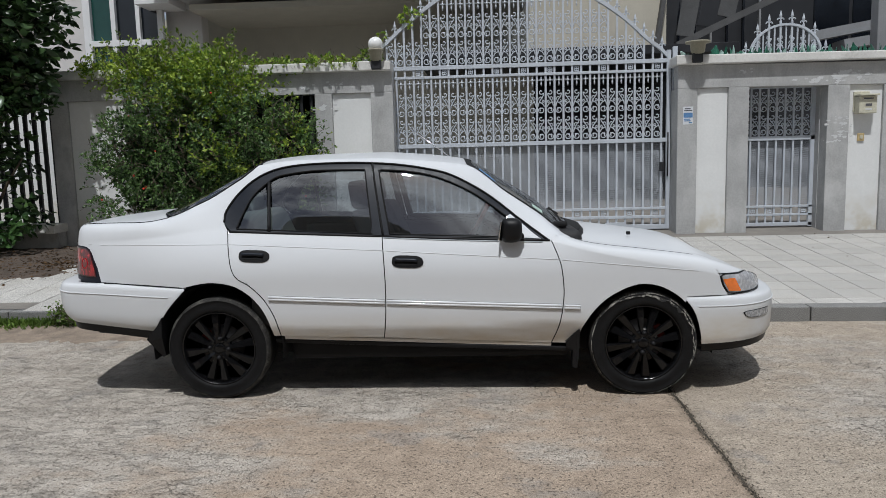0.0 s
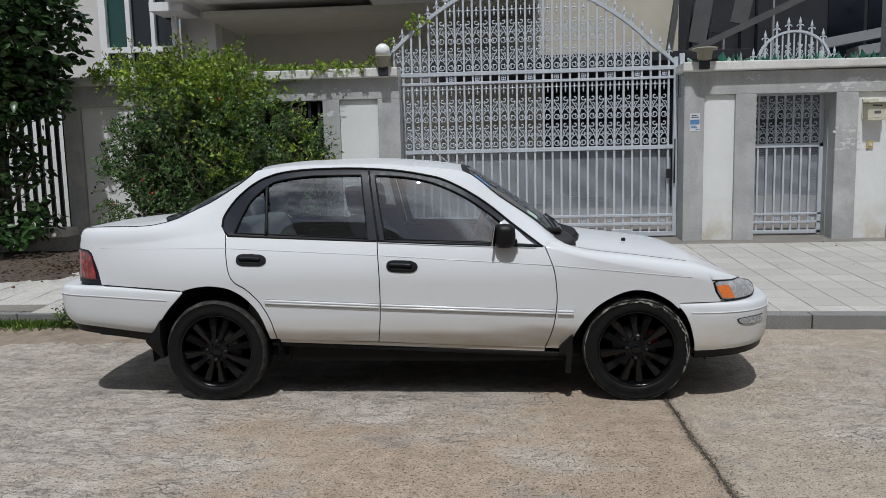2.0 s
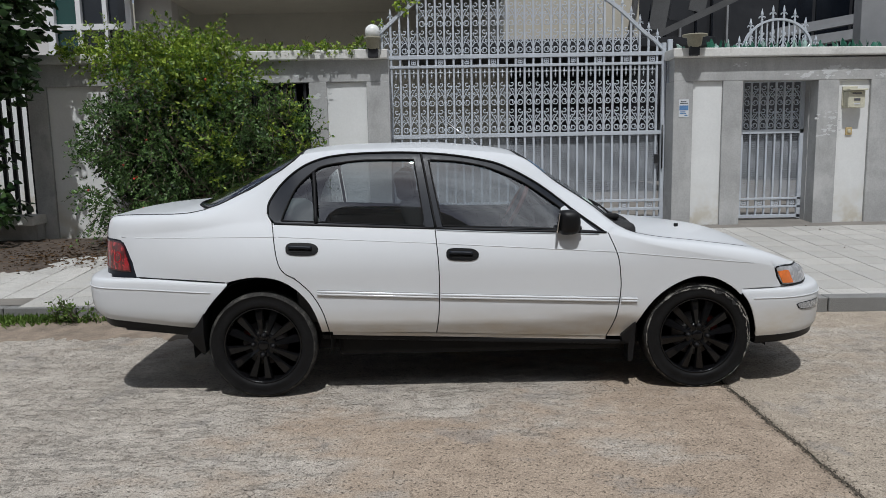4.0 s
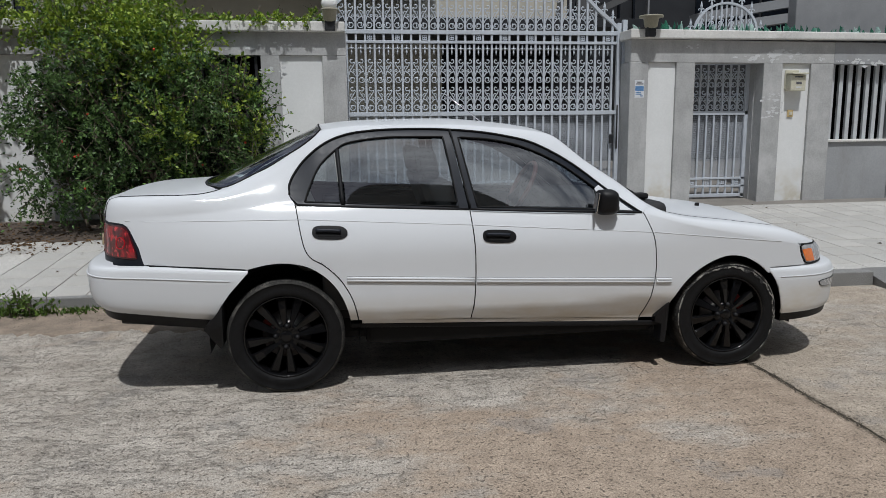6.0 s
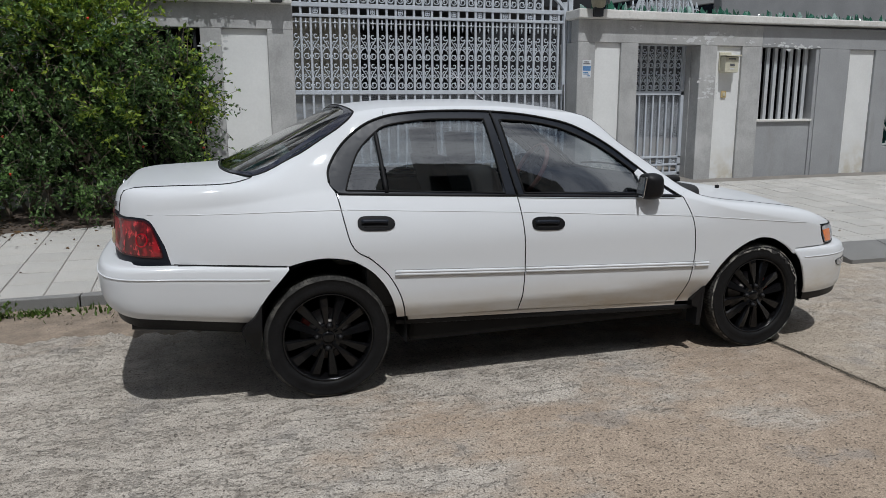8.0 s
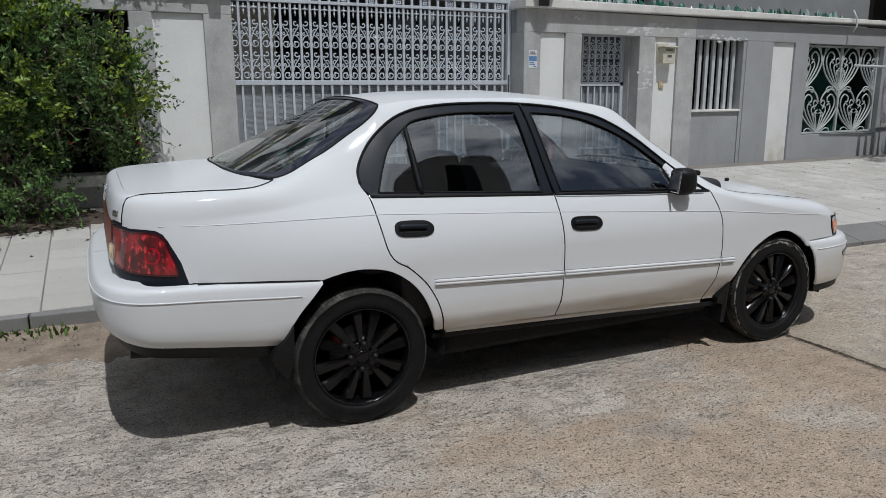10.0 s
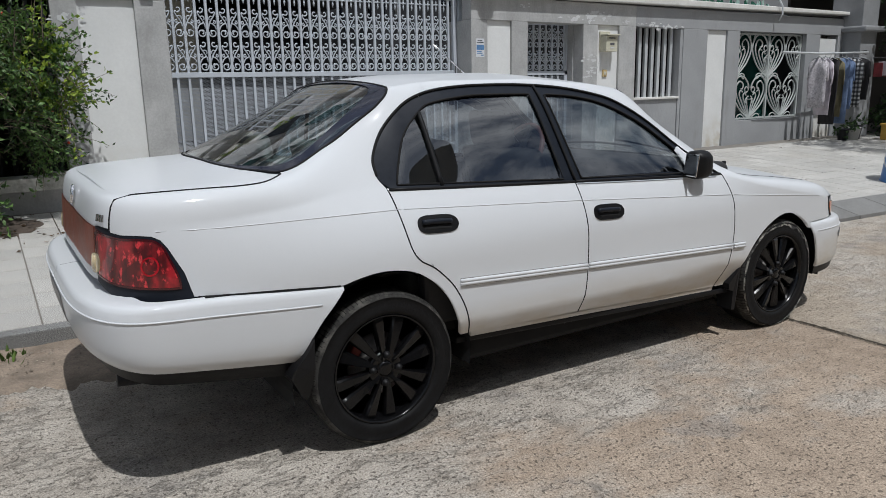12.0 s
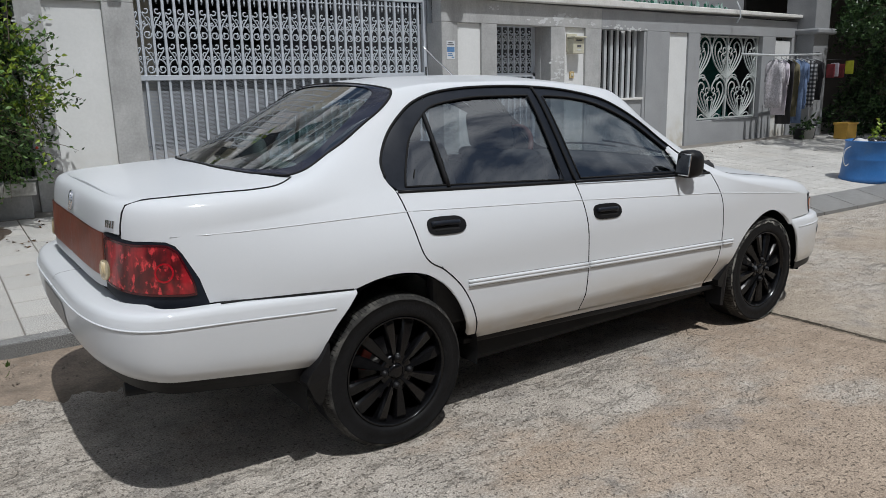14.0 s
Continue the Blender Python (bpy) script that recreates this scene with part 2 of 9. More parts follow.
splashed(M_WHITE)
M_COPING = mat("weathered_white_coping", (0.66, 0.65, 0.62), 0.8, var=0.12, big=3.0, fine=50, bump=0.15, stain=(0.36, 0.345, 0.32), stain_at=(0.60, 0.80))
M_PLASTERBLUE = mat("blue_grey_wall_paint", (0.315, 0.322, 0.330), 0.75, var=0.09, big=1.8, fine=45, bump=0.07, stain=(0.25, 0.25, 0.245), stain_at=(0.56, 0.76), streak=(1.5, 1.5, 0.5))
M_FLAKE = mat("flaking_paint", (0.56, 0.57, 0.57), 0.9, var=0.08, bump=0.2)
M_GATE = mat("pale_grey_gate_paint", (0.490, 0.525, 0.572), 0.5, var=0.07, big=4, fine=90, bump=0.05, stain=(0.42, 0.44, 0.46))
M_MESH = mat("perforated_steel", (0.35, 0.37, 0.40), 0.6, var=0.1, bump=0.1)
M_BARS = mat("white_painted_bar", (0.46, 0.48, 0.49), 0.6, var=0.08, bump=0.05)
# near-black base colour that stands in for unlit interiors
M_DARK = mat("shade_painted_black", (0.035, 0.036, 0.04), 0.9, var=0.2, bump=0.0)
M_HOUSE = mat("house_plaster", (0.58, 0.56, 0.54), 0.85, var=0.06, bump=0.05)
M_TAUPE = mat("taupe_wall", (0.52, 0.50, 0.43), 0.9, var=0.06, bump=0.05)
M_BEIGE = mat("beige_facade", (0.50, 0.465, 0.385), 0.85, var=0.10, big=1.2, bump=0.05, stain=(0.50, 0.46, 0.38))
M_METAL = mat("dark_sheet_metal", (0.017, 0.018, 0.021), 0.55, var=0.2, bump=0.05)
M_SLAB = mat("white_slab_paint", (0.70, 0.70, 0.70), 0.7, var=0.05, bump=0.03)
M_TEAL = mat("teal_pane_tone", (0.008, 0.05, 0.042), 0.12, var=0.1, bump=0.0)
M_STREET = mat("street_house_wall", (0.20, 0.195, 0.185), 0.9, var=0.12, big=0.8, bump=0.05)


# ---- mesh helpers ----
def mesh_ob(name, verts, faces, material, parent=None, label="", smooth=False):
    me = bpy.data.meshes.new(name)
    me.from_pydata([tuple(map(float, v)) for v in verts], [], faces)
    me.update()
    if smooth:
        me.shade_smooth()
    me.materials.append(material)
    ob = new(name, me)
    ob.parent = parent
    if label:
        tagged(ob, label)
    return ob


def part(name, bm, material, parent=None, label="", smooth=False):
    """Links a bmesh as one mesh object under a thing or a part."""
    me = bpy.data.meshes.new(name)
    bmesh.ops.recalc_face_normals(bm, faces=bm.faces)
    bm.to_mesh(me)
    bm.free()
    if smooth:
        me.shade_smooth()
    me.materials.append(material)
    ob = new(name, me)
    ob.parent = parent
    if label:
        tagged(ob, label)
    return ob


def thing(name, at, label, category, group="", kind=""):
    e = new(name)
    e.empty_display_size = 0.1
    e.location = at
    return tagged(e, label, category, group, kind)


def add_box(bm, x0, x1, y0, y1, z0, z1, bevel=0.0, top=None, m=None):
    """A box; top(x, z) may shift the upper corners, bevel rounds its edges."""
    res = bmesh.ops.create_cube(bm, size=1.0)
    vs = res["verts"]
    for v in vs:
        x = x1 if v.co.x > 0 else x0
        y = y1 if v.co.y > 0 else y0
        up = v.co.z > 0
        z = (z1 + (top(x) if top else 0.0)) if up else z0
        v.co = (x, y, z)
    if bevel:
        es = list({e for v in vs for e in v.link_edges})
        r = bmesh.ops.bevel(bm, geom=es, offset=bevel, segments=2, profile=0.5, affect="EDGES")
        vs = list({v for f in r["faces"] for v in f.verts} | {v for v in vs if v.is_valid})
    if m is not None:
        bmesh.ops.transform(bm, matrix=m, verts=[v for v in vs if v.is_valid])
    return vs


def box(name, x0, x1, y0, y1, z0, z1, material, parent=None, label="", bevel=0.004, top=None):
    """A box part; under an Empty its numbers stay world coordinates."""
    bm = bmesh.new()
    add_box(bm, x0, x1, y0, y1, z0, z1, bevel, top)
    if parent is not None:
        bmesh.ops.translate(bm, vec=-world_of(parent), verts=bm.verts)
    return part(name, bm, material, parent, label)


def world_of(ob):
    p = Vector((0, 0, 0))
    while ob is not None:
        p += ob.location
        ob = ob.parent
    return p


def tube_into(verts, faces, pts, r, sides=6, closed=False, taper=None):
    """Adds a round bar along pts to the lists."""
    pts = [Vector(p) for p in pts]
    n = len(pts)
    base = len(verts)
    prev = None
    for i, p in enumerate(pts):
        a = pts[(i - 1) % n] if (closed or i > 0) else p
        b = pts[(i + 1) % n] if (closed or i < n - 1) else p
        t = (b - a).normalized()
        if prev is None:
            u = t.orthogonal().normalized()
        else:
            u = (prev - t * prev.dot(t)).normalized()
        prev = u
        w = t.cross(u)
        rr = r * (taper[i] if taper else 1.0)
        for k in range(sides):
            ang = 2 * math.pi * k / sides
            verts.append(p + u * (rr * math.cos(ang)) + w * (rr * math.sin(ang)))
    for i in range(n if closed else n - 1):
        for k in range(sides):
            a, b = base + i * sides, base + ((i + 1) % n) * sides
            faces.append((a + k, a + (k + 1) % sides, b + (k + 1) % sides, b + k))
    if not closed:
        faces.append(tuple(base + k for k in reversed(range(sides))))
        faces.append(tuple(base + (n - 1) * sides + k for k in range(sides)))


def tube(name, pts, r, material, parent=None, sides=6, closed=False, label="", taper=None):
    v, f = [], []
    o = world_of(parent) if parent is not None else Vector((0, 0, 0))
    tube_into(v, f, [Vector(p) - o for p in pts], r, sides, closed, taper)
    return mesh_ob(name, v, f, material, parent, label, smooth=True)


def lathe_into(verts, faces, profile, m, seg=24):
    """Turns (radius, height) pairs round the local z axis of m."""
    base = len(verts)
    for r, z in profile:
        for k in range(seg):
            a = 2 * math.pi * k / seg
            verts.append(m @ Vector((r * math.cos(a), r * math.sin(a), z)))
    for i in range(len(profile) - 1):
        for k in range(seg):
            a, b = base + i * seg, base + (i + 1) * seg
            faces.append((a + k, a + (k + 1) % seg, b + (k + 1) % seg, b + k))
    faces.append(tuple(base + k for k in reversed(range(seg))))
    faces.append(tuple(base + (len(profile) - 1) * seg + k for k in range(seg)))


def lathe(name, profile, m, material, parent=None, label="", seg=24):
    v, f = [], []
    lathe_into(v, f, profile, m, seg)
    if parent is not None:
        o = world_of(parent)
        v = [p - o for p in v]
    return mesh_ob(name, v, f, material, parent, label, smooth=True)
# ---- ground, road, kerb, pavement ----
def kerb_y(x):
    return 6.07 - 0.045 * x


def pave_z(y):
    return 0.118 + (y - 6.2) * 0.0655


FOOT = 0.335                      # height of the pavement along the wall
tagged(mesh_ob("ground", [(-400, -400, -0.05), (400, -400, -0.05), (400, 400, -0.05), (-400, 400, -0.05)], [(0, 1, 2, 3)], M_DIRT),
       "bare sandy ground under and round the street", "ground", kind="structure")


def slab(name, x_edges, jag, side):
    """A concrete road slab with an uneven surface and a ragged joint edge."""
    ys = np.concatenate([np.linspace(-14, 0.4, 12), np.linspace(0.6, 6.3, 96)])
    verts, faces = [], []
    nx, ny = len(x_edges), len(ys)
    for i, x in enumerate(x_edges):
        for j, y in enumerate(ys):
            yy = min(y, kerb_y(x) + 0.05)
            z = 0.004 * noise.noise((x * 1.3, yy * 1.3, 2.0)) + 0.0022 * noise.noise((x * 6, yy * 6, 5.0))
            xx = x
            if i == jag:
                xx += 0.012 * noise.noise((0.3, yy * 3.1, side)) + 0.006 * noise.noise((0.7, yy * 17.0, side))
                z -= 0.006
            verts.append((xx, yy, z))
    for i in range(nx - 1):
        for j in range(ny - 1):
            a = i * ny + j
            faces.append((a, a + ny, a + ny + 1, a + 1))
    n0 = len(verts)
    for j in range(ny):
        v = verts[jag * ny + j] if jag >= 0 else verts[(nx - 1) * ny + j]
        verts.append((v[0], v[1], -0.05))
    row = (jag if jag >= 0 else nx - 1) * ny
    for j in range(ny - 1):
        faces.append((row + j, row + j + 1, n0 + j + 1, n0 + j))
    return tagged(mesh_ob(name, verts, faces, M_ROAD if side < 5 else M_ROADEAST, smooth=True), "worn sandy concrete street slab with pale patches", "road", kind="structure")


left_x = np.concatenate([[-60, -40, -25, -14, -9], np.linspace(-6, 1.231, 130)])
right_x = np.concatenate([np.linspace(1.245, 7, 90), [9, 12, 18, 30, 60]])
slab("road_slab_west", left_x, len(left_x) - 1, 1.0)
slab("road_slab_east", right_x, 0, 9.0)

# crumbled soil and gravel in the joint between the slabs
M_JOINTSOIL = mat("dark_joint_soil", (0.075, 0.062, 0.046), 0.95, var=0.5, big=30, fine=120, bump=0.6)
jv, jf = [], []
nj = 620
for i in range(nj):
    y = 0.55 + 5.75 * i / (nj - 1)
    c = 1.2375 + 0.012 * noise.noise((0.3, y * 3.1, 1.0)) + 0.008 * noise.noise((3.0, y * 9.0, 4.0))
    w = max(0.002, 0.006 + 0.009 * noise.noise((1.0, y * 2.6, 2.0)) + 0.007 * noise.noise((1.0, y * 9.0, 2.0)) + 0.013 * noise.noise((2.0, y * 41.0, 3.0)))
    w2 = max(0.002, 0.006 + 0.008 * noise.noise((5.0, y * 6.0, 2.0)) + 0.013 * noise.noise((6.0, y * 43.0, 3.0)))
    top = 0.0035 + 0.004 * noise.noise((c * 1.3, y * 1.3, 2.0))
    jv += [(c - w, y, top - 0.004), (c, y, top + 0.002 + 0.004 * noise.noise((0, y * 30, 0))), (c + w2, y, top - 0.004)]
for i in range(nj - 1):
    a = 3 * i
    jf += [(a, a + 1, a + 4, a + 3), (a + 1, a + 2, a + 5, a + 4)]
tagged(mesh_ob("joint_soil", jv, jf, M_JOINTSOIL), "dark crumbled soil in the joint between the street slabs", "soil", kind="stuff")
for name, material, count, seed in (("joint_crumbs", M_JOINTSOIL, 900, 21), ("joint_chips", M_ROADEAST, 700, 22)):
    rj = random.Random(seed)
    v, f = [], []
    for k in range(count):
        y = rj.uniform(0.9, 5.2)
        x = 1.2385 + 0.012 * noise.noise((0.3, y * 3.1, 1.0)) + rj.gauss(0, 0.012)
        r = rj.uniform(0.002, 0.006)
        a0 = rj.uniform(0, 6.28)
        b = len(v)
        v += [(x + r * math.cos(a0 + q * 2.1), y + r * math.sin(a0 + q * 2.1) * rj.uniform(0.6, 1.3), -0.002) for q in range(3)] + [(x + rj.uniform(-0.3, 0.3) * r, y, r * rj.uniform(0.5, 1.1))]
        f += [(b, b + 1, b + 3), (b + 1, b + 2, b + 3), (b + 2, b, b + 3)]
    tagged(mesh_ob(name, v, f, material), "crumbled concrete and soil along the joint of the street slabs", "gravel", kind="stuff")

# soil and sand washed against the kerb
sv, sf = [], []
nx = 360
for i in range(nx):
    x = -9 + i * 0.025
    w = 0.62 * max(0.0, min(1.0, (-0.9 - x) / 1.2)) * (1 + 0.40 * noise.noise((x * 1.7, 0, 0)) + 0.30 * noise.noise((x * 6.1, 3, 0)) + 0.22 * noise.noise((x * 19.0, 7, 0))) + 0.05
    for k in range(9):
        q = k / 8
        sv.append((x, kerb_y(x) - w * (1 - q), 0.004 + 0.035 * q * q * min(1.0, w / 0.4) + 0.012 * q * noise.noise((x * 5, q * 3, 1.0)) - (0.012 if k == 0 else 0)))
for i in range(nx - 1):
    for k in range(8):
        a = i * 9 + k
        sf.append((a, a + 9, a + 10, a + 1))
tagged(mesh_ob("gutter_soil", sv, sf, M_DIRT, smooth=True), "reddish sand washed along the kerb", "soil", kind="structure")

# gravel and crumbs of soil in the gutter
rg = random.Random(21)
M_GRAVEL = mat("gutter_gravel", (0.27, 0.225, 0.18), 0.95, var=0.5, big=9, fine=60, bump=0.2)
gv, gf = [], []
for k in range(1500):
    x = rg.uniform(-6.5, -0.8)
    y = kerb_y(x) - abs(rg.gauss(0.02, 0.24)) - 0.01
    r = rg.uniform(0.003, 0.009) if rg.random() < 0.93 else rg.uniform(0.010, 0.020)
    z = 0.004 + max(0.0, 0.030 * (1 - (kerb_y(x) - y) / 0.5)) * (1.0 if x < -1.8 else 0.2)
    b = len(gv)
    for dx, dy, dz in ((1, 0, 0), (-1, 0, 0), (0, 1, 0), (0, -1, 0), (0, 0, 0.8), (0, 0, -0.6)):
        q = r * rg.uniform(0.6, 1.2)
        gv.append((x + dx * q, y + dy * q, z + dz * q))
    gf += [(b + i, b + j, b + 4) for i, j in ((0, 2), (2, 1), (1, 3), (3, 0))] + [(b + j, b + i, b + 5) for i, j in ((0, 2), (2, 1), (1, 3), (3, 0))]
tagged(mesh_ob("gutter_gravel", gv, gf, M_GRAVEL), "brown gravel and crumbs washed along the kerb", "gravel", kind="stuff")

kerb = thing("kerb", (0, 0, 0), "grey granite kerb along the street", "kerb", kind="structure")
KERB_ANG = math.atan(-0.045)


def kerb_stone(x0, x1, ramp):
    bm = bmesh.new()
    l = (x1 - x0) - 0.008
    add_box(bm, 0, l, 0, 0.15, -0.06, 0.118, 0.008)
    if ramp:
        for v in bm.verts:
            if v.co.z > 0 and v.co.y < 0.08:
                v.co.z = 0.035
        for v in bm.verts:
            v.co.y = v.co.y * 2.6 - 0.2
    ob = part("kerb_stone", bm, M_KERB, kerb)
    ob.location = (x0, kerb_y(x0), 0)
    ob.rotation_euler = (0, 0, KERB_ANG)


xk = -9.0
while xk < 16:
    step = 0.62
    kerb_stone(xk, xk + step, xk >= 3.3)
    xk += step

pv = [(-14, kerb_y(-14) + 0.1, pave_z(6.2) - 0.03), (22, kerb_y(22) + 0.1, pave_z(5.1) - 0.03), (22, 9.9, pave_z(9.9) - 0.006), (-14, 9.9, pave_z(9.9) - 0.006)]
pavement = tagged(mesh_ob("pavement", [(x, y, pave_z(y) - 0.006) for x, y, z in pv], [(0, 1, 2, 3)], M_JOINT),
                  "pavement of pale granite tiles before the wall", "pavement", kind="structure")


# ---- front wall ----
def drop(x):
    return -0.0075 * (x - 2.65) if x > 0 else 0.02


WY = 9.49                         # front face of the wall
wall_r = thing("wall_street_right", (2.64, WY, FOOT), "grey plastered street wall with white panels and white coping", "wall", kind="structure")
wall_l = thing("wall_street_left", (-0.92, WY, FOOT), "grey plastered street wall with white panels and white coping", "wall", kind="structure")


def pillars(parent, spans, z1, z0=FOOT - 0.05, y0=WY, y1=WY + 0.2, material=None, name="pillar"):
    for a, b in spans:
        box(name, a, b, y0, y1, z0, z1, material or M_PLASTER, parent, bevel=0.006, top=drop)


# right of the gate
box("gate_pier", 2.64, 2.885, WY, WY + 0.52, FOOT - 0.05, 2.145, M_PLASTER, wall_r, bevel=0.008, top=drop)
pillars(wall_r, [(3.262, 3.515), (4.468, 4.732), (5.138, 5.462)], 2.145)
pillars(wall_r, [(6.46, 7.0), (7.47, 7.772), (9.55, 9.95), (10.48, 10.62)], 2.145, material=M_PLASTERBLUE)
pillars(wall_r, [(2.885, 3.262), (4.732, 5.138), (7.0, 7.47), (9.95, 10.48)], 2.145, y0=WY + 0.035, y1=WY + 0.18, material=M_WHITE, name="wall_panel")
for a, b, m_ in ((2.64, 5.46, M_PLASTER), (5.46, 10.62, M_PLASTERBLUE)):
    beam = box("lintel", a, b, WY, WY + 0.2, 2.145, 2.425, m_, wall_r, bevel=0.006, top=drop)
    for v in beam.data.vertices:
        if v.co.z < 2.3 - FOOT:
            v.co.z += drop(v.co.x + 2.64)
box("coping", 2.60, 10.66, WY - 0.09, WY + 0.29, 2.425, 2.54, M_COPING, wall_r, "white-painted weathered coping", bevel=0.012, top=drop)
for v in wall_r.children[-1].data.vertices:
    if v.co.z < 2.48 - FOOT:
        v.co.z += drop(v.co.x + 2.64)
box("sill_panel", 5.462, 6.402, WY + 0.03, WY + 0.16, FOOT - 0.05, 1.13, M_PLASTERBLUE, wall_r, bevel=0.005)
box("sill_panel", 6.402, 6.46, WY + 0.012, WY + 0.2, FOOT - 0.05, 2.145, M_PLASTERBLUE, wall_r, bevel=0.004, top=drop)
box("sill_panel", 7.772, 9.55, WY + 0.02, WY + 0.18, FOOT - 0.05, 0.71, M_PLASTERBLUE, wall_r, bevel=0.005)
# left of the gate
LT = 2.19
box("gate_pier", -1.205, -0.92, WY, WY + 0.28, FOOT - 0.05, LT, M_PLASTER, wall_l, bevel=0.008, top=drop)
pillars(wall_l, [(-1.92, -1.70), (-3.5, -3.05), (-4.35, -3.95), (-5.40, -5.16), (-7.6, -7.2)], LT)
pillars(wall_l, [(-1.70, -1.205), (-3.95, -3.5), (-5.16, -4.35), (-8.2, -7.6), (-14, -8.2)], LT, y0=WY + 0.035, y1=WY + 0.18, material=M_WHITE, name="wall_panel")
box("lintel", -14, -0.92, WY, WY + 0.2, LT + 0.02, 2.455, M_PLASTER, wall_l, bevel=0.006, top=drop)
box("coping", -14, -0.93, WY - 0.09, WY + 0.29, 2.475, 2.57, M_COPING, wall_l, "white-painted weathered coping", bevel=0.012, top=drop)
box("sill_panel", -3.05, -1.92, WY + 0.03, WY + 0.16, FOOT - 0.05, 0.62, M_PLASTER, wall_l, bevel=0.005)
box("sill_panel", -7.2, -5.40, WY + 0.03, WY + 0.16, FOOT - 0.05, 0.62, M_PLASTER, wall_l, bevel=0.005)

# darker than the wall plaster: shade is put into this grey
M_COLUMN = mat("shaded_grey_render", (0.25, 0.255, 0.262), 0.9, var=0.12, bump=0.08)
# neighbouring column at the end of the wall
column = thing("corner_column", (10.85, 9.4, FOOT), "grey plastered corner column with a moulded band", "column", kind="structure")
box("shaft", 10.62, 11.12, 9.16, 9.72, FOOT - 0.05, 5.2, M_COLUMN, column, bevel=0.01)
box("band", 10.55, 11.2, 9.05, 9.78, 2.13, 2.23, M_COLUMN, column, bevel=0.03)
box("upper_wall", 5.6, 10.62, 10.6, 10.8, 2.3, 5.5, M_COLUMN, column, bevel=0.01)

# ---- yard and houses behind ----
tagged(mesh_ob("yard_floor", [(-14, 9.6, FOOT), (22, 9.6, FOOT), (22, 30, FOOT), (-14, 30, FOOT)], [(0, 1, 2, 3)], M_JOINT), "grey concrete yard behind the gate", "yard", kind="structure")
house = thing("house", (-4, 16, FOOT), "pale villa with white slabs and teal glazing", "house")
HY = 16.0
box("wall", -14, -8.31, HY, HY + 0.4, FOOT, 7, M_HOUSE, house)
box("wall", -6.60, -5.82, HY + 0.3, HY + 0.7, FOOT, 4.7, M_HOUSE, house)
box("wall", -8.31, -6.6, HY, HY + 0.3, FOOT, 2.6, M_HOUSE, house)
# teal in this pane paints the reflection of a green roof
win = box("window", -8.15, -7.65, HY + 0.10, HY + 0.16, 2.6, 7, M_TEAL, house, "dark window pane, coloured teal for a reflection")
M_NIGHT = mat("black_window_glass", (0.006, 0.008, 0.012), 0.12, var=0.1, bump=0.0)
box("pane", -7.65, -6.64, HY + 0.10, HY + 0.16, 2.6, 7, M_NIGHT, win, "dark window pane")
for a, b in ((-8.31, -8.15), (-7.70, -7.60), (-7.15, -7.06), (-6.68, -6.56)):
    box("frame", a, b, HY, HY + 0.12, 2.6, 7, M_SLAB, win)
box("frame", -8.15, -6.68, HY + 0.005, HY + 0.11, 3.93, 4.05, M_SLAB, win)
box("slab", -6.88, -6.15, HY - 0.6, HY + 0.3, 4.66, 4.84, M_SLAB, house)
box("slab", -6.46, -2.2, HY - 0.9, HY + 2.0, 4.83, 5.0, M_SLAB, house)
box("slab", -2.2, 1.2, HY - 0.9, HY + 2.0, 4.68, 4.84, M_SLAB, house)
box("upper_wall", -6.1, 1.2, HY - 0.4, HY + 2.0, 5.0, 9, M_HOUSE, house)
box("recess_wall", -9.0, 1.5, HY + 2.0, HY + 2.3, FOOT, 4.83, M_TAUPE, house, "taupe wall in the deep shade of the porch")
box("recess_ceiling", -5.85, 1.2, HY - 0.3, HY + 2.0, 4.55, 4.68, M_TAUPE, house)

annex = thing("beige_building", (3, 19, FOOT), "beige rendered building with a dark carport below", "building")
box("wall", 1.56, 4.85, 19, 19.5, 3.25, 9, M_BEIGE, annex)
box("wall", -1.0, 1.56, 18.4, 18.9, 3.6, 9, M_PLASTER, annex)
box("carport_back", -3, 14, 21, 21.3, FOOT, 4.6, M_DARK, annex, "carport back wall, painted near-black for deep shade")
box("carport_roof", -1.0, 5.2, 14.8, 21, 3.25, 3.42, M_METAL, annex)
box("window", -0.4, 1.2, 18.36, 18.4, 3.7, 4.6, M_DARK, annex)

canopy = thing("metal_shed", (6, 19, FOOT), "dark sheet-metal shed with a slanted roof edge", "shed")
box("wall", 4.9, 14, 20.4, 20.6, FOOT, 9, M_METAL, canopy)


def slanted(name, a, b, thick, y0, y1, material, parent):
    """A bar in the x-z plane from a to b, running deep in y."""
    d = Vector((b[0] - a[0], 0, b[1] - a[1])).normalized()
    n = Vector((-d.z, 0, d.x)) * thick / 2
    o = world_of(parent)
    v = []
    for y in (y0, y1):
        for p in (a, b):
            for s in (1, -1):
                v.append(Vector((p[0], y, p[1])) + n * s - o)
    f = [(0, 1, 3, 2), (4, 6, 7, 5), (0, 2, 6, 4), (1, 5, 7, 3), (0, 4, 5, 1), (2, 3, 7, 6)]
    return mesh_ob(name, v, f, material, parent)


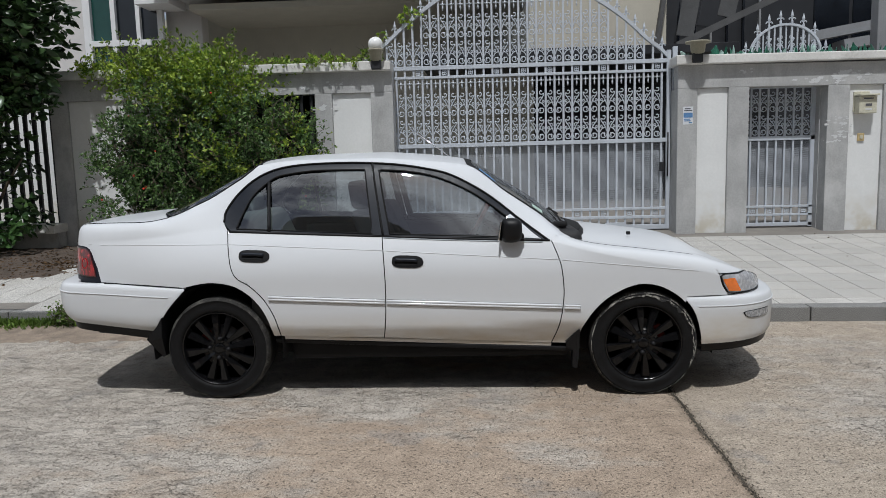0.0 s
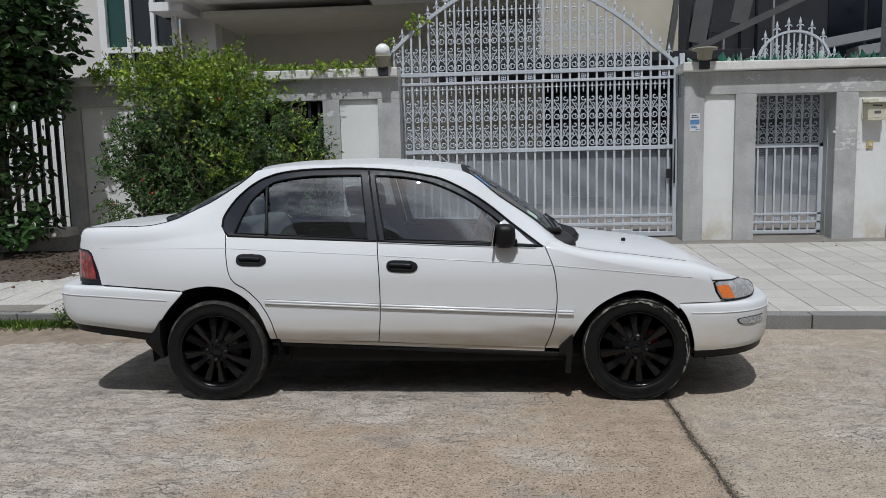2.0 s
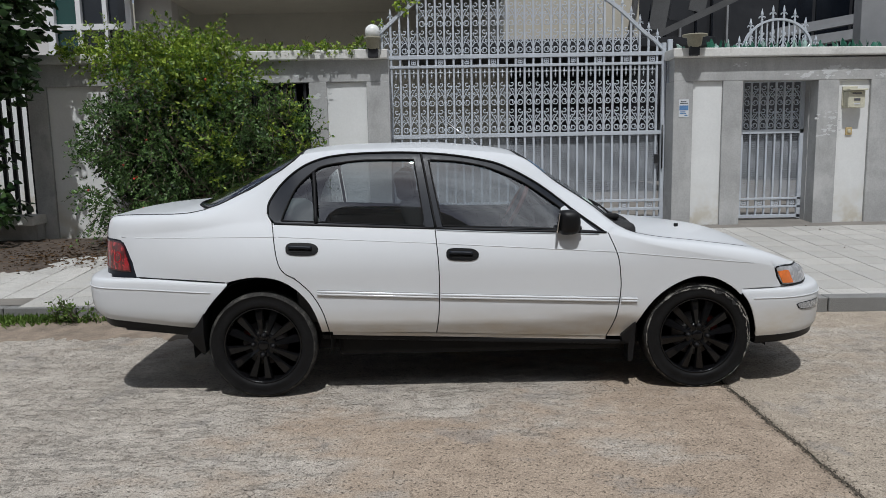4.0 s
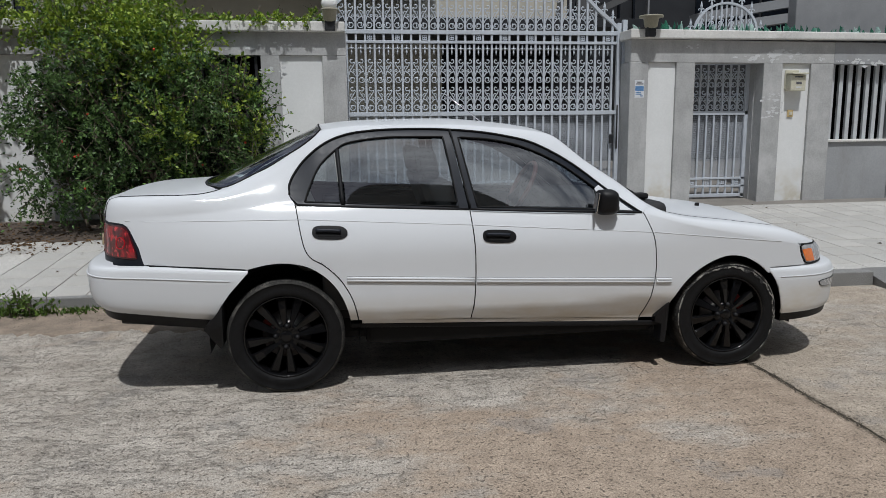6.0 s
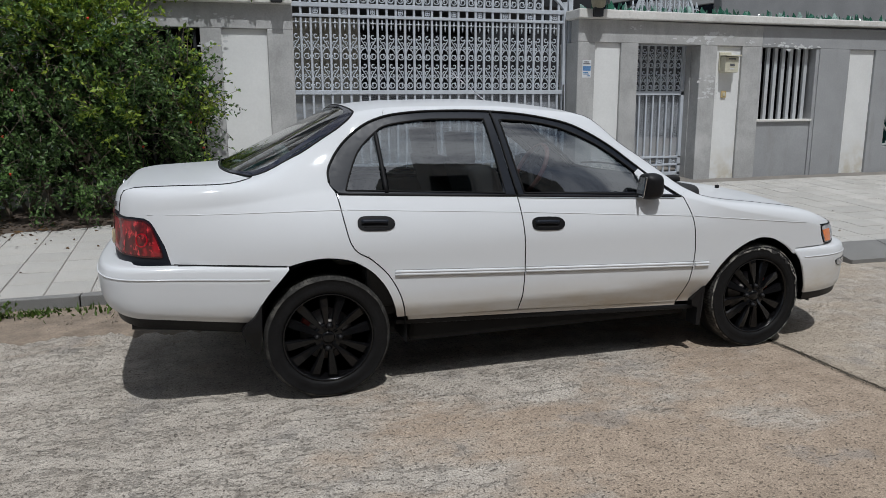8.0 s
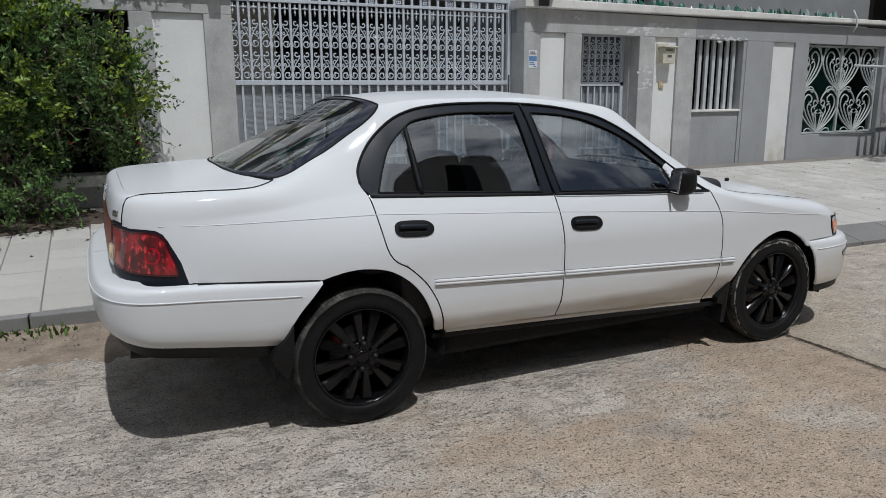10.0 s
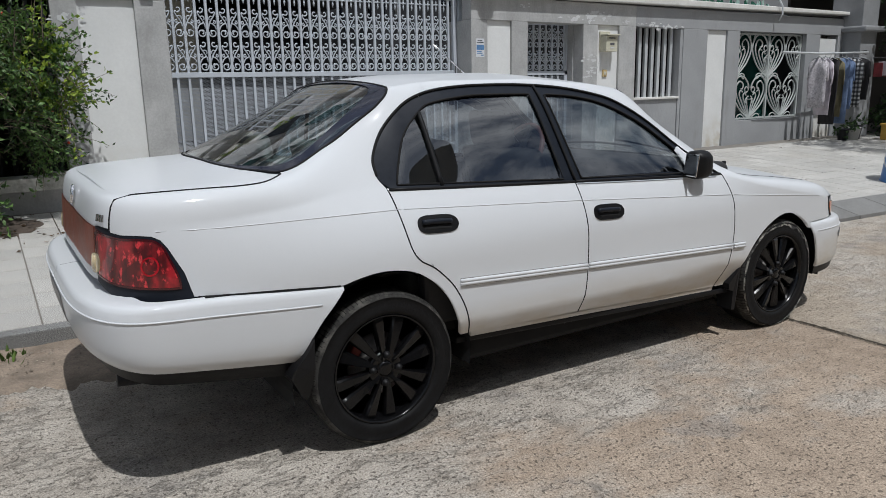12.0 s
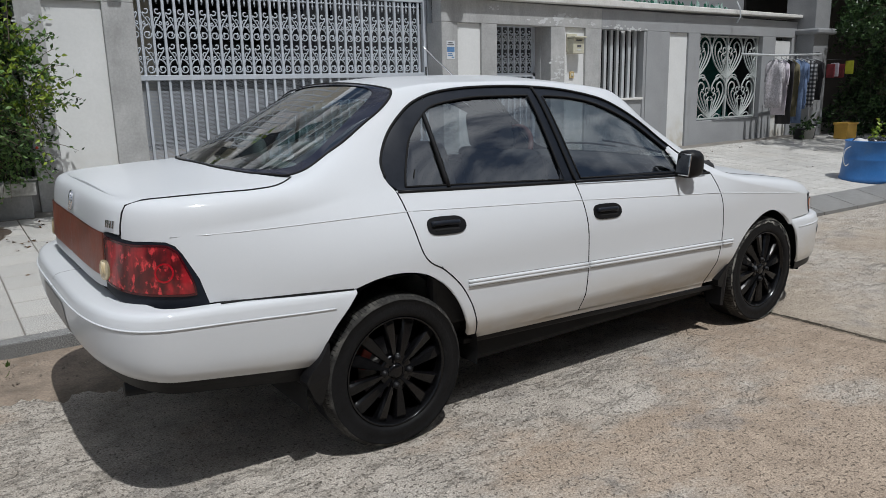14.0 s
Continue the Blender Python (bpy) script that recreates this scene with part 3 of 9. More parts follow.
for k in range(7):
    box("mullion", 5.05 + k * 0.42, 5.10 + k * 0.42, 20.3, 20.4, 3.2, 9.0, M_COLUMN if k % 3 == 0 else M_NIGHT, canopy, bevel=0)
for k in range(5):
    box("glass_panel", 9.0 + k * 1.0, 9.9 + k * 1.0, 20.36, 20.4, 3.6, 9.0, M_NIGHT, canopy, "blue-black glass panel", bevel=0)
M_SHED = mat("weathered_shed_beam", (0.085, 0.085, 0.085), 0.8, var=0.2, bump=0.1)
slanted("beam", (5.1, 3.95), (7.9, 5.2), 0.16, 18.9, 19.1, M_SHED, canopy)
slanted("strut", (4.58, 3.9), (4.78, 5.3), 0.10, 18.8, 19.0, M_SHED, canopy)
for k, xs in enumerate((4.75, 5.25, 5.75, 6.25)):
    slanted("sheet", (xs + 0.1, 3.98 + k * 0.22), (xs + 0.32, 5.6), 0.42, 19.15 + 0.01 * k, 19.19 + 0.01 * k, M_SHED if k % 2 else M_METAL, canopy)
slanted("roof_edge", (7.9, 3.92), (12.2, 4.62), 0.22, 18.0, 18.5, M_COLUMN, canopy)
slanted("roof_edge", (8.6, 3.70), (12.4, 4.22), 0.22, 17.8, 18.4, M_COLUMN, canopy)
box("side_wall", 11.9, 16, 17.5, 18.0, 3.9, 8, M_METAL, canopy)

# upper floors of the villa: tiled white bays between dark windows, balcony slabs
M_WALLTILE = mat("white_facade_tile", (0.62, 0.63, 0.63), 0.35, var=0.06, bump=0.02)
for k, x0 in enumerate((-4.15, -1.9)):
    box("tiled_bay", x0, x0 + 1.25, HY - 0.62, HY - 0.4, 5.0, 16.5, M_WALLTILE, house, "white tiled facade bay", bevel=0)
    for r in range(1, 23):
        box("tile_joint", x0, x0 + 1.25, HY - 0.624, HY - 0.62, 5.0 + r * 0.5, 5.03 + r * 0.5, M_STREET, house, bevel=0)
box("upper_wall", -6.1, 1.2, HY - 0.4, HY + 2.0, 9.0, 16.5, M_HOUSE, house)
for r in range(4):
    z = 5.6 + r * 2.9
    for x0 in (-5.6, -2.8, -0.5):
        box("upper_window", x0, x0 + 0.9, HY - 0.46, HY - 0.4, z, z + 1.7, M_TEAL if r == 1 else M_NIGHT, house, "dark upper window", bevel=0)
    box("balcony_slab", -6.1, 1.2, HY - 1.1, HY - 0.4, z + 2.2, z + 2.36, M_SLAB, house, bevel=0)

# unseen plain blocks across the street, behind the camera, sized to darken window reflections
across = thing("street_houses", (0, -11, 0), "unseen plain blocks across the street, added to darken reflections", "houses", kind="structure")
box("facade", -40, -15, -12, -11, -0.05, 5.6, M_STREET, across, bevel=0)
box("facade", 10, 40, -12, -11, -0.05, 11.0, M_STREET, across, bevel=0)
box("facade", -15, 10, -13, -11, -0.05, 15.0, M_STREET, across, bevel=0)
for r in range(5):
    for k in range(8):
        box("window", -14.2 + k * 3.05, -12.6 + k * 3.05, -11.03, -11, 1.0 + r * 2.9, 2.5 + r * 2.9, M_NIGHT, across, bevel=0)
# ---- the car: white four-door sedan ----
CAR_X, CAR_Y = -0.1675, 4.985
AX_R, AX_F, TYRE_R = -1.395, 1.067, 0.302



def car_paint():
    """White enamel under clear coat; tan along the lower panel edges paints road dust and ground reflection."""
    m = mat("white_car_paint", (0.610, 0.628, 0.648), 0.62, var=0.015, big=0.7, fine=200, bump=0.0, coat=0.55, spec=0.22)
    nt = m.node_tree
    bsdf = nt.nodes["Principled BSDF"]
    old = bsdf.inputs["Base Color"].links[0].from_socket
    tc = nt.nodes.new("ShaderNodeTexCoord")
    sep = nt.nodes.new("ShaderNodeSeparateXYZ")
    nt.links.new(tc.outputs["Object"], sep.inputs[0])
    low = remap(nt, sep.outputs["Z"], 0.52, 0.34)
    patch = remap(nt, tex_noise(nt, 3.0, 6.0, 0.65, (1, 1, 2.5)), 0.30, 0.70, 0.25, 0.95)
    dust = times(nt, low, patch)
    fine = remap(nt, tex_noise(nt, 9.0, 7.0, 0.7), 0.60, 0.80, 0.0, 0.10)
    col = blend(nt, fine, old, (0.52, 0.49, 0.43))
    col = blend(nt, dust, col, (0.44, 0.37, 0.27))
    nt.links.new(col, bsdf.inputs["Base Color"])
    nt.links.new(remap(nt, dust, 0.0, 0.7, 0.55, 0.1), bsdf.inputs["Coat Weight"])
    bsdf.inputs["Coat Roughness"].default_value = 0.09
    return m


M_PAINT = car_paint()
M_BLACK = mat("black_trim_plastic", (0.007, 0.007, 0.008), 0.5, var=0.2, fine=150, bump=0.05, spec=0.25)
M_CARBON = mat("black_window_frame", (0.010, 0.013, 0.020), 0.42, var=0.15, big=40, fine=220, bump=0.0, spec=0.24)
M_BORDER = mat("printed_glass_border", (0.022, 0.025, 0.040), 0.12, var=0.1, bump=0.0, spec=0.5)
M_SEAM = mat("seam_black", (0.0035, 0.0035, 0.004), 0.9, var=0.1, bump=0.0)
M_STRIPSHADOW = mat("strip_shadow_grey", (0.30, 0.295, 0.285), 0.9, var=0.2, bump=0.0)
M_RUBBER = mat("tyre_rubber", (0.0085, 0.0085, 0.009), 0.62, var=0.25, big=9, fine=70, bump=0.2, stain=(0.032, 0.031, 0.029), stain_at=(0.62, 0.84), spec=0.16)
M_TREAD = mat("dusty_worn_tread", (0.040, 0.039, 0.037), 0.9, var=0.4, big=18, fine=90, bump=0.3, stain=(0.11, 0.105, 0.095), stain_at=(0.50, 0.68), spec=0.2)
M_MUDDY = mat("muddy_tyre_edge", (0.30, 0.29, 0.26), 0.95, var=0.4, big=34, fine=80, bump=0.4, stain=(0.02, 0.02, 0.02), stain_at=(0.44, 0.52))
M_RIM = mat("gloss_black_rim", (0.004, 0.004, 0.0045), 0.16, var=0.1, bump=0.0, spec=0.32)
M_DISC = mat("brake_steel", (0.22, 0.21, 0.20), 0.5, metal=0.8, var=0.3, bump=0.1, stain=(0.12, 0.06, 0.035))
M_CALIPER = mat("red_caliper", (0.30, 0.025, 0.015), 0.45, var=0.1, bump=0.0)
M_GLASS = glassy("car_side_glass", (0.62, 0.67, 0.69), 0.008, 0.16)
M_REARGLASS = glassy("car_rear_glass", (0.60, 0.74, 0.76), 0.012, 0.24)
def lamp_red():
    """Deep red lens; reflector ribs, glints and dark hollows are painted into its colour."""
    m, nt, bsdf, _ = nodes_of("red_lamp_lens")
    ribs = tex_noise(nt, 34.0, 2.0, 0.5, (1.0, 1.3, 0.22))
    glints = tex_noise(nt, 60.0, 3.0, 0.6, (0.8, 0.8, 0.55))
    hollow = tex_noise(nt, 8.5, 4.0, 0.6, (1.0, 1.0, 0.8))
    col = blend(nt, remap(nt, ribs, 0.36, 0.64), (0.115, 0.002, 0.005), (0.410, 0.008, 0.018))
    col = blend(nt, times(nt, remap(nt, hollow, 0.44, 0.58), 0.85), col, (0.028, 0.001, 0.003))
    col = blend(nt, times(nt, remap(nt, glints, 0.57, 0.66), 0.85), col, (0.72, 0.045, 0.055))
    nt.links.new(col, bsdf.inputs["Base Color"])
    bsdf.inputs["Roughness"].default_value = 0.35
    bsdf.inputs["Coat Weight"].default_value = 0.9
    bsdf.inputs["Coat Roughness"].default_value = 0.03
    return m


M_RED = lamp_red()
M_LENSEDGE = mat("dark_red_lens_edge", (0.055, 0.002, 0.006), 0.2, var=0.2, bump=0.0, coat=0.6)
M_REDGLOW = mat("red_reflector_ring", (0.40, 0.006, 0.016), 0.25, var=0.2, big=30, bump=0.0, coat=0.3)
M_AMBER = mat("amber_lens", (0.85, 0.19, 0.02), 0.15, var=0.1, big=30, bump=0.1, coat=1.0)
M_CREAM = mat("ribbed_cream_lens", (0.62, 0.50, 0.30), 0.2, var=0.15, big=30, bump=0.2, coat=1.0)
M_GARNISH = mat("faded_red_garnish", (0.235, 0.062, 0.038), 0.4, var=0.25, big=9, fine=40, bump=0.1, stain=(0.45, 0.36, 0.32), stain_at=(0.66, 0.80))
M_CHROME = mat("chrome", (0.75, 0.75, 0.76), 0.12, metal=1.0, var=0.03, bump=0.0)
M_REFLECTOR = mat("lamp_reflector", (0.42, 0.43, 0.45), 0.25, metal=0.0, var=0.22, big=26, bump=0.15, coat=0.6)
M_SEAT = mat("grey_seat_cloth", (0.050, 0.048, 0.048), 0.9, var=0.1, fine=160, bump=0.2)
M_SEATPALE = mat("pale_seat_cloth", (0.23, 0.22, 0.20), 0.9, var=0.08, fine=160, bump=0.15)
M_CABIN = mat("dark_cabin_plastic", (0.016, 0.016, 0.017), 0.7, var=0.15, bump=0.1)
M_WHEELTRIM = mat("wood_red_wheel_cover", (0.16, 0.06, 0.05), 0.5, var=0.15, bump=0.05)


def fair(xs, ys, at):
    """Smooth curve through given pairs, without overshoot."""
    xs, ys, at = np.array(xs, float), np.array(ys, float), np.asarray(at, float)
    h, d = np.diff(xs), np.diff(ys) / np.diff(xs)
    m = np.zeros(len(xs))
    m[0], m[-1] = d[0], d[-1]
    for i in range(1, len(xs) - 1):
        if d[i - 1] * d[i] > 0:
            w1, w2 = 2 * h[i] + h[i - 1], h[i] + 2 * h[i - 1]
            m[i] = (w1 + w2) / (w1 / d[i - 1] + w2 / d[i])
    a = np.clip(at, xs[0], xs[-1])
    i = np.clip(np.searchsorted(xs, a) - 1, 0, len(h) - 1)
    t = (a - xs[i]) / h[i]
    return ((2 * t**3 - 3 * t**2 + 1) * ys[i] + (t**3 - 2 * t**2 + t) * h[i] * m[i] + (-2 * t**3 + 3 * t**2) * ys[i + 1] + (t**3 - t**2) * h[i] * m[i + 1])


def plan(x_rear, l_rear, n_rear, x_front, l_front, n_front, width):
    """Half of the plan outline, from the rear centre round the side to the front centre, by its length; u equals x along the side."""
    th = np.linspace(0, math.pi / 2, 400)
    rx = x_rear + l_rear * (1 - np.cos(th) ** (2 / n_rear))
    ry = width * np.sin(th) ** (2 / n_rear)
    mx = np.linspace(x_rear + l_rear, x_front - l_front, 200)[1:-1]
    my = np.full(len(mx), width)
    fx = (x_front - l_front * (1 - np.cos(th) ** (2 / n_front)))[::-1]
    fy = (width * np.sin(th) ** (2 / n_front))[::-1]
    x, y = np.concatenate([rx, mx, fx]), np.concatenate([ry, my, fy])
    s = np.concatenate([[0], np.cumsum(np.hypot(np.diff(x), np.diff(y)))])
    s += (x_rear + l_rear) - np.interp(x_rear + l_rear, rx, s[:400])
    nx, ny = -np.gradient(y, s), np.gradient(x, s)
    k = np.hypot(nx, ny) + 1e-9
    end = np.concatenate([np.linspace(1, 0, 400) ** 1.2, np.zeros(len(mx)), np.linspace(0, 1, 400) ** 1.2])
    return s, x, y, nx / k, ny / k, end


class Skin:
    """A body surface over (u, s): s 0..1 flank, 1..2 shoulder or cabin side, 2..3 deck or roof."""

    def __init__(self, outline, tables, z0, tilt):
        self.o, self.t, self.z0, self.tilt = outline, tables, z0, tilt

    def table(self, key, x):
        xs, ys = self.t[key]
        return fair(xs, ys, x)

    def at(self, u, s):
        u, s = np.asarray(u, float), np.asarray(s, float)
        S, X, Y, NX, NY, E = self.o
        x, y = np.interp(u, S, X), np.interp(u, S, Y)
        nx, ny, e = np.interp(u, S, NX), np.interp(u, S, NY), np.interp(u, S, E)
        zb, ins_r, zr, zc, g = (self.table(k, x) for k in ("zb", "inset", "zr", "zc", "g"))
        barrel = 0.012 * ((x + 0.2) / 1.6) ** 2
        endin = np.where(x < 0, 0.055, 0.09)
        w = np.clip(ny, 0, 1) ** 2
        ins_r = ins_r * w + endin * (1 - w)

        k = np.clip((x + 2.3) / 0.95, 0, 1)
        lean = 0.034 + 0.062 * k * k * (3 - 2 * k) * np.clip((0.85 - x) / 0.3, 0, 1)

        def tuck(z):
            lo = np.clip((0.56 - z) / 0.30, 0, 1.3)
            hi = np.clip((z - 0.70) / 0.27, 0, 1.2)
            foot = np.clip((0.432 - z) / 0.07, 0, 1.6)
            return 0.034 * lo**2 + 0.020 * foot + lean * hi**2 * w + barrel * w

        z1 = self.z0 + (zb - self.z0) * np.clip(s, 0, 1)
        in1 = tuck(z1)
        inb = tuck(zb)
        t = np.clip(s - 1, 0, 1)
        # cabin: nearly straight, turning in at the roof rail; deck: round shoulder
        a1, b1 = inb + 0.36 * (ins_r - inb), zb + 0.47 * (zr - zb)
        a2, b2 = ins_r - 0.075, zr - 0.022
        c1, d1 = inb + 0.10 * (ins_r - inb), zb + 0.90 * (zr - zb)
        c2, d2 = inb + 0.30 * (ins_r - inb), zr - 0.007
        p1, q1 = c1 + (a1 - c1) * g, d1 + (b1 - d1) * g
        p2, q2 = c2 + (a2 - c2) * g, d2 + (b2 - d2) * g
        m = 1 - t
        in2 = m**3 * inb + 3 * m * m * t * p1 + 3 * m * t * t * p2 + t**3 * ins_r
        z2 = m**3 * zb + 3 * m * m * t * q1 + 3 * m * t * t * q2 + t**3 * zr
        flank = s <= 1
        inset = np.where(flank, in1, in2)
        z = np.where(flank, z1, z2)
        px, py = x - nx * inset, y - ny * inset
        q = np.clip(3 - s, 0, 1)
        top = s > 2
        py = np.maximum(py, 0)
        z = np.where(top, zc - (zc - zr) * q**2, z)
        py = np.where(top, py * q, py)
        px = px + self.tilt * (z - 0.75) * e * np.where(x < 0, 1, -0.6)
        return np.stack([px, py, z], -1)

    def normal(self, u, s):
        d = 0.004
        s = np.minimum(s, 2.9)
        a = self.at(u + d, s) - self.at(u - d, s)
        b = self.at(u, s + d) - self.at(u, s - d)
        n = np.cross(b, a)
        k = np.linalg.norm(n, axis=-1, keepdims=True)
        return n / np.maximum(k, 1e-9)

    def us(self, x, z):
        """(u, s) of a flank or cabin-side point given by x and height."""
        S, X, Y = self.o[:3]
        u = np.interp(x, X, S)
        ss = np.linspace(0, 2, 260)
        zz = self.at(np.full(260, u), ss)[:, 2]
        return (float(u), float(np.interp(z, zz, ss)))

    def hs(self, h, z, rear=True):
        """(u, s) of a point of the rear or front face given by its distance from the middle."""
        S, X, Y = self.o[:3]
        k = len(S) // 2
        ss = np.linspace(0, 2, 260)
        want = h
        for _ in range(6):
            u = np.interp(want, Y[:400], S[:400]) if rear else np.interp(-want, -Y[-400:], S[-400:])
            q = self.at(np.full(260, u), ss)
            want = max(0.0, want + h - float(np.interp(z, q[:, 2], q[:, 1])))
        zz = self.at(np.full(260, u), ss)[:, 2]
        return (float(u), float(np.interp(z, zz, ss)))

    def top(self, x, h, u=None, s=2.2):
        """(u, s) of a point of the deck or bonnet given by x and its distance from the middle."""
        u = x if u is None else u
        for _ in range(40):
            p, d = self.at(u, s), 1e-4
            a, b = (self.at(u + d, s) - p) / d, (self.at(u, s + d) - p) / d
            det = a[0] * b[1] - a[1] * b[0]
            ex, eh = x - p[0], h - p[1]
            u += 0.6 * float(np.clip((ex * b[1] - eh * b[0]) / det, -0.1, 0.1))
            s = float(np.clip(s + 0.6 * np.clip((a[0] * eh - a[1] * ex) / det, -0.2, 0.2), 1.2, 2.98))
        return (float(u), s)


SX = [-2.36, -2.25, -2.0, -1.75, -1.5, -1.3, -1.2, -0.9, -0.5, -0.2, 0.0, 0.08, 0.3, 0.5, 0.62, 0.72, 1.1, 1.4, 1.65, 1.8, 1.9]
BODY = Skin(
    plan(-2.345, 1.4, 6.0, 1.865, 0.56, 2.6, 0.835),
    {
        "zb": (SX, [0.930, 0.932, 0.940, 0.957, 0.985, 0.997, 0.992, 0.97, 0.949, 0.935, 0.926, 0.923, 0.914, 0.903, 0.880, 0.850, 0.768, 0.708, 0.640, 0.595, 0.56]),
        "inset": (SX, [0.19, 0.19, 0.20, 0.235, 0.325, 0.345, 0.345, 0.335, 0.330, 0.330, 0.335, 0.338, 0.295, 0.245, 0.205, 0.180, 0.175, 0.18, 0.20, 0.20, 0.20]),
        "zr": (SX, [1.034, 1.043, 1.052, 1.064, 1.182, 1.312, 1.358, 1.386, 1.386, 1.366, 1.345, 1.330, 1.172, 1.035, 0.940, 0.892, 0.836, 0.792, 0.722, 0.656, 0.605]),
        "zc": (SX, [1.042, 1.053, 1.066, 1.110, 1.262, 1.362, 1.394, 1.420, 1.424, 1.404, 1.378, 1.362, 1.232, 1.100, 1.008, 0.946, 0.880, 0.832, 0.750, 0.674, 0.615]),
        "g": ([-2.4, -1.9, -1.30, 0.45, 0.75, 2.0], [0, 0, 1, 1, 0, 0]),
    }, 0.25, 0.08)


def smooth(pts, n=6):
    """A rounded line through the points."""
    p = [np.array(q, float) for q in pts]
    p = [2 * p[0] - p[1]] + p + [2 * p[-1] - p[-2]]
    out = []
    for i in range(1, len(p) - 2):
        for k in range(n):
            t = k / n
            a, b, c, d = p[i - 1], p[i], p[i + 1], p[i + 2]
            out.append(tuple(0.5 * (2 * b + (c - a) * t + (2 * a - 5 * b + 4 * c - d) * t * t + (3 * b - a - 3 * c + d) * t**3)))
    out.append(tuple(p[-2]))
    return out


def side_line(pts, n=6, skin=None):
    return [(skin or BODY).us(x, z) for x, z in (smooth(pts, n) if n > 1 else pts)]


def shrink(poly, d):
    """Moves a closed (u, s) outline inwards by d metres."""
    k = 0.6
    p = np.array([(a, b * k) for a, b in poly])
    keep = [i for i in range(len(p)) if np.linalg.norm(p[i] - p[i - 1]) > 1e-4]
    p = p[keep]
    area = 0.5 * np.sum(p[:, 0] * np.roll(p[:, 1], -1) - np.roll(p[:, 0], -1) * p[:, 1])
    e = np.roll(p, -1, 0) - p
    n = np.stack([-e[:, 1], e[:, 0]], 1) * (1 if area > 0 else -1)
    n /= np.linalg.norm(n, axis=1, keepdims=True)
    v = n + np.roll(n, 1, 0)
    v /= np.maximum(0.45, np.linalg.norm(v, axis=1, keepdims=True)) ** 2 / 2 + 1e-9
    q = p + v * d
    return [(a, b / k) for a, b in q]


def clip(poly, axis, value, keep_above):
    out = []
    for i in range(len(poly)):
        a, b = poly[i - 1], poly[i]
        ia = (a[axis] >= value) if keep_above else (a[axis] <= value)
        ib = (b[axis] >= value) if keep_above else (b[axis] <= value)
        if ia != ib:
            t = (value - a[axis]) / (b[axis] - a[axis])
            q = [a[0] + t * (b[0] - a[0]), a[1] + t * (b[1] - a[1])]
            q[axis] = value
            out.append(tuple(q))
        if ib:
            out.append(b)
    return out


def panel(name, poly, material, parent, side=1, off=0.0, gap=0.0022, flange=0.018, du=0.04, ds=0.055, skin=None, label=""):
    """A pressed panel: the (u, s) outline laid on the body surface, with returned edges. side: 1 near, -1 far, 0 both joined over the middle."""
    skin = skin or BODY
    if sum(poly[i - 1][0] * poly[i][1] - poly[i][0] * poly[i - 1][1] for i in range(len(poly))) > 0:
        poly = poly[::-1]
    if gap:
        poly = shrink(poly, gap)
        if side == 0:
            ends = (skin.o[0][0], skin.o[0][-1])
            poly = [(next((e for e in ends if abs(u - e) < 0.03 and s > 0.3), u), 3.0 if s > 2.98 else s) for u, s in poly]
    us = [p[0] for p in poly]
    ss = [p[1] for p in poly]
    i0, i1 = math.floor(min(us) / du), math.ceil(max(us) / du)
    j0, j1 = math.floor(min(ss) / ds), math.ceil(max(ss) / ds)
    index, pts, faces = {}, [], []

    def vid(p):
        key = (round(p[0], 4), round(p[1], 4))
        if key not in index:
            index[key] = len(pts)
            pts.append(key)
        return index[key]

    for i in range(i0, i1):
        col = clip(clip(poly, 0, i * du, True), 0, (i + 1) * du, False)
        if len(col) < 3:
            continue
        for j in range(j0, j1):
            c = clip(clip(col, 1, j * ds, True), 1, (j + 1) * ds, False)
            if len(c) < 3:
                continue
            f = []
            for p in c:
                k = vid(p)
                if not f or f[-1] != k:
                    f.append(k)
            if len(f) > 1 and f[0] == f[-1]:
                f.pop()
            if len(f) >= 3 and len(set(f)) == len(f):
                faces.append(f)
    U, S_ = np.array([p[0] for p in pts]), np.array([p[1] for p in pts])
    nor = skin.normal(U, S_)
    pos = skin.at(U, S_) + nor * off
    edges = {}
    for f in faces:
        for a, b in zip(f, f[1:] + f[:1]):
            edges[(a, b)] = edges.get((a, b), 0) + 1
    rim = [(a, b) for (a, b) in edges if (b, a) not in edges and abs(pts[a][1] - 3) + abs(pts[b][1] - 3) > 1e-3 and not (side == 0 and pos[a][1] < 0.02 and pos[b][1] < 0.02)]
    verts, normals, polys = [], [], []
    for sgn in ((1, -1) if side == 0 else (side,)):
        base = len(verts)
        mir = np.array([1, -sgn, 1])
        verts += list(pos * mir)
        normals += list(nor * mir)
        flip = sgn > 0
        polys += [tuple(base + k for k in (f if not flip else f[::-1])) for f in faces]
        low = {}
        for a, b in rim:
            q = []
            for k in (a, b):
                if k not in low:
                    low[k] = len(verts)
                    verts.extend([pos[k] * mir, (pos[k] - nor[k] * flange) * mir])
                    normals.extend([nor[k] * mir, nor[k] * mir])
                q.append(low[k])
            quad = (q[0], q[1], q[1] + 1, q[0] + 1)
            polys.append(quad if flip else quad[::-1])
    verts = np.array(verts) - np.array([CAR_X, 0, 0])
    me = bpy.data.meshes.new(name)
    me.from_pydata([tuple(v) for v in verts], [], polys)
    me.update()
    me.shade_smooth()
    me.normals_split_custom_set_from_vertices([tuple(n) for n in normals])
    me.materials.append(material)
    ob = new(name, me)
    ob.parent = parent
    if label:
        tagged(ob, label)
    return ob


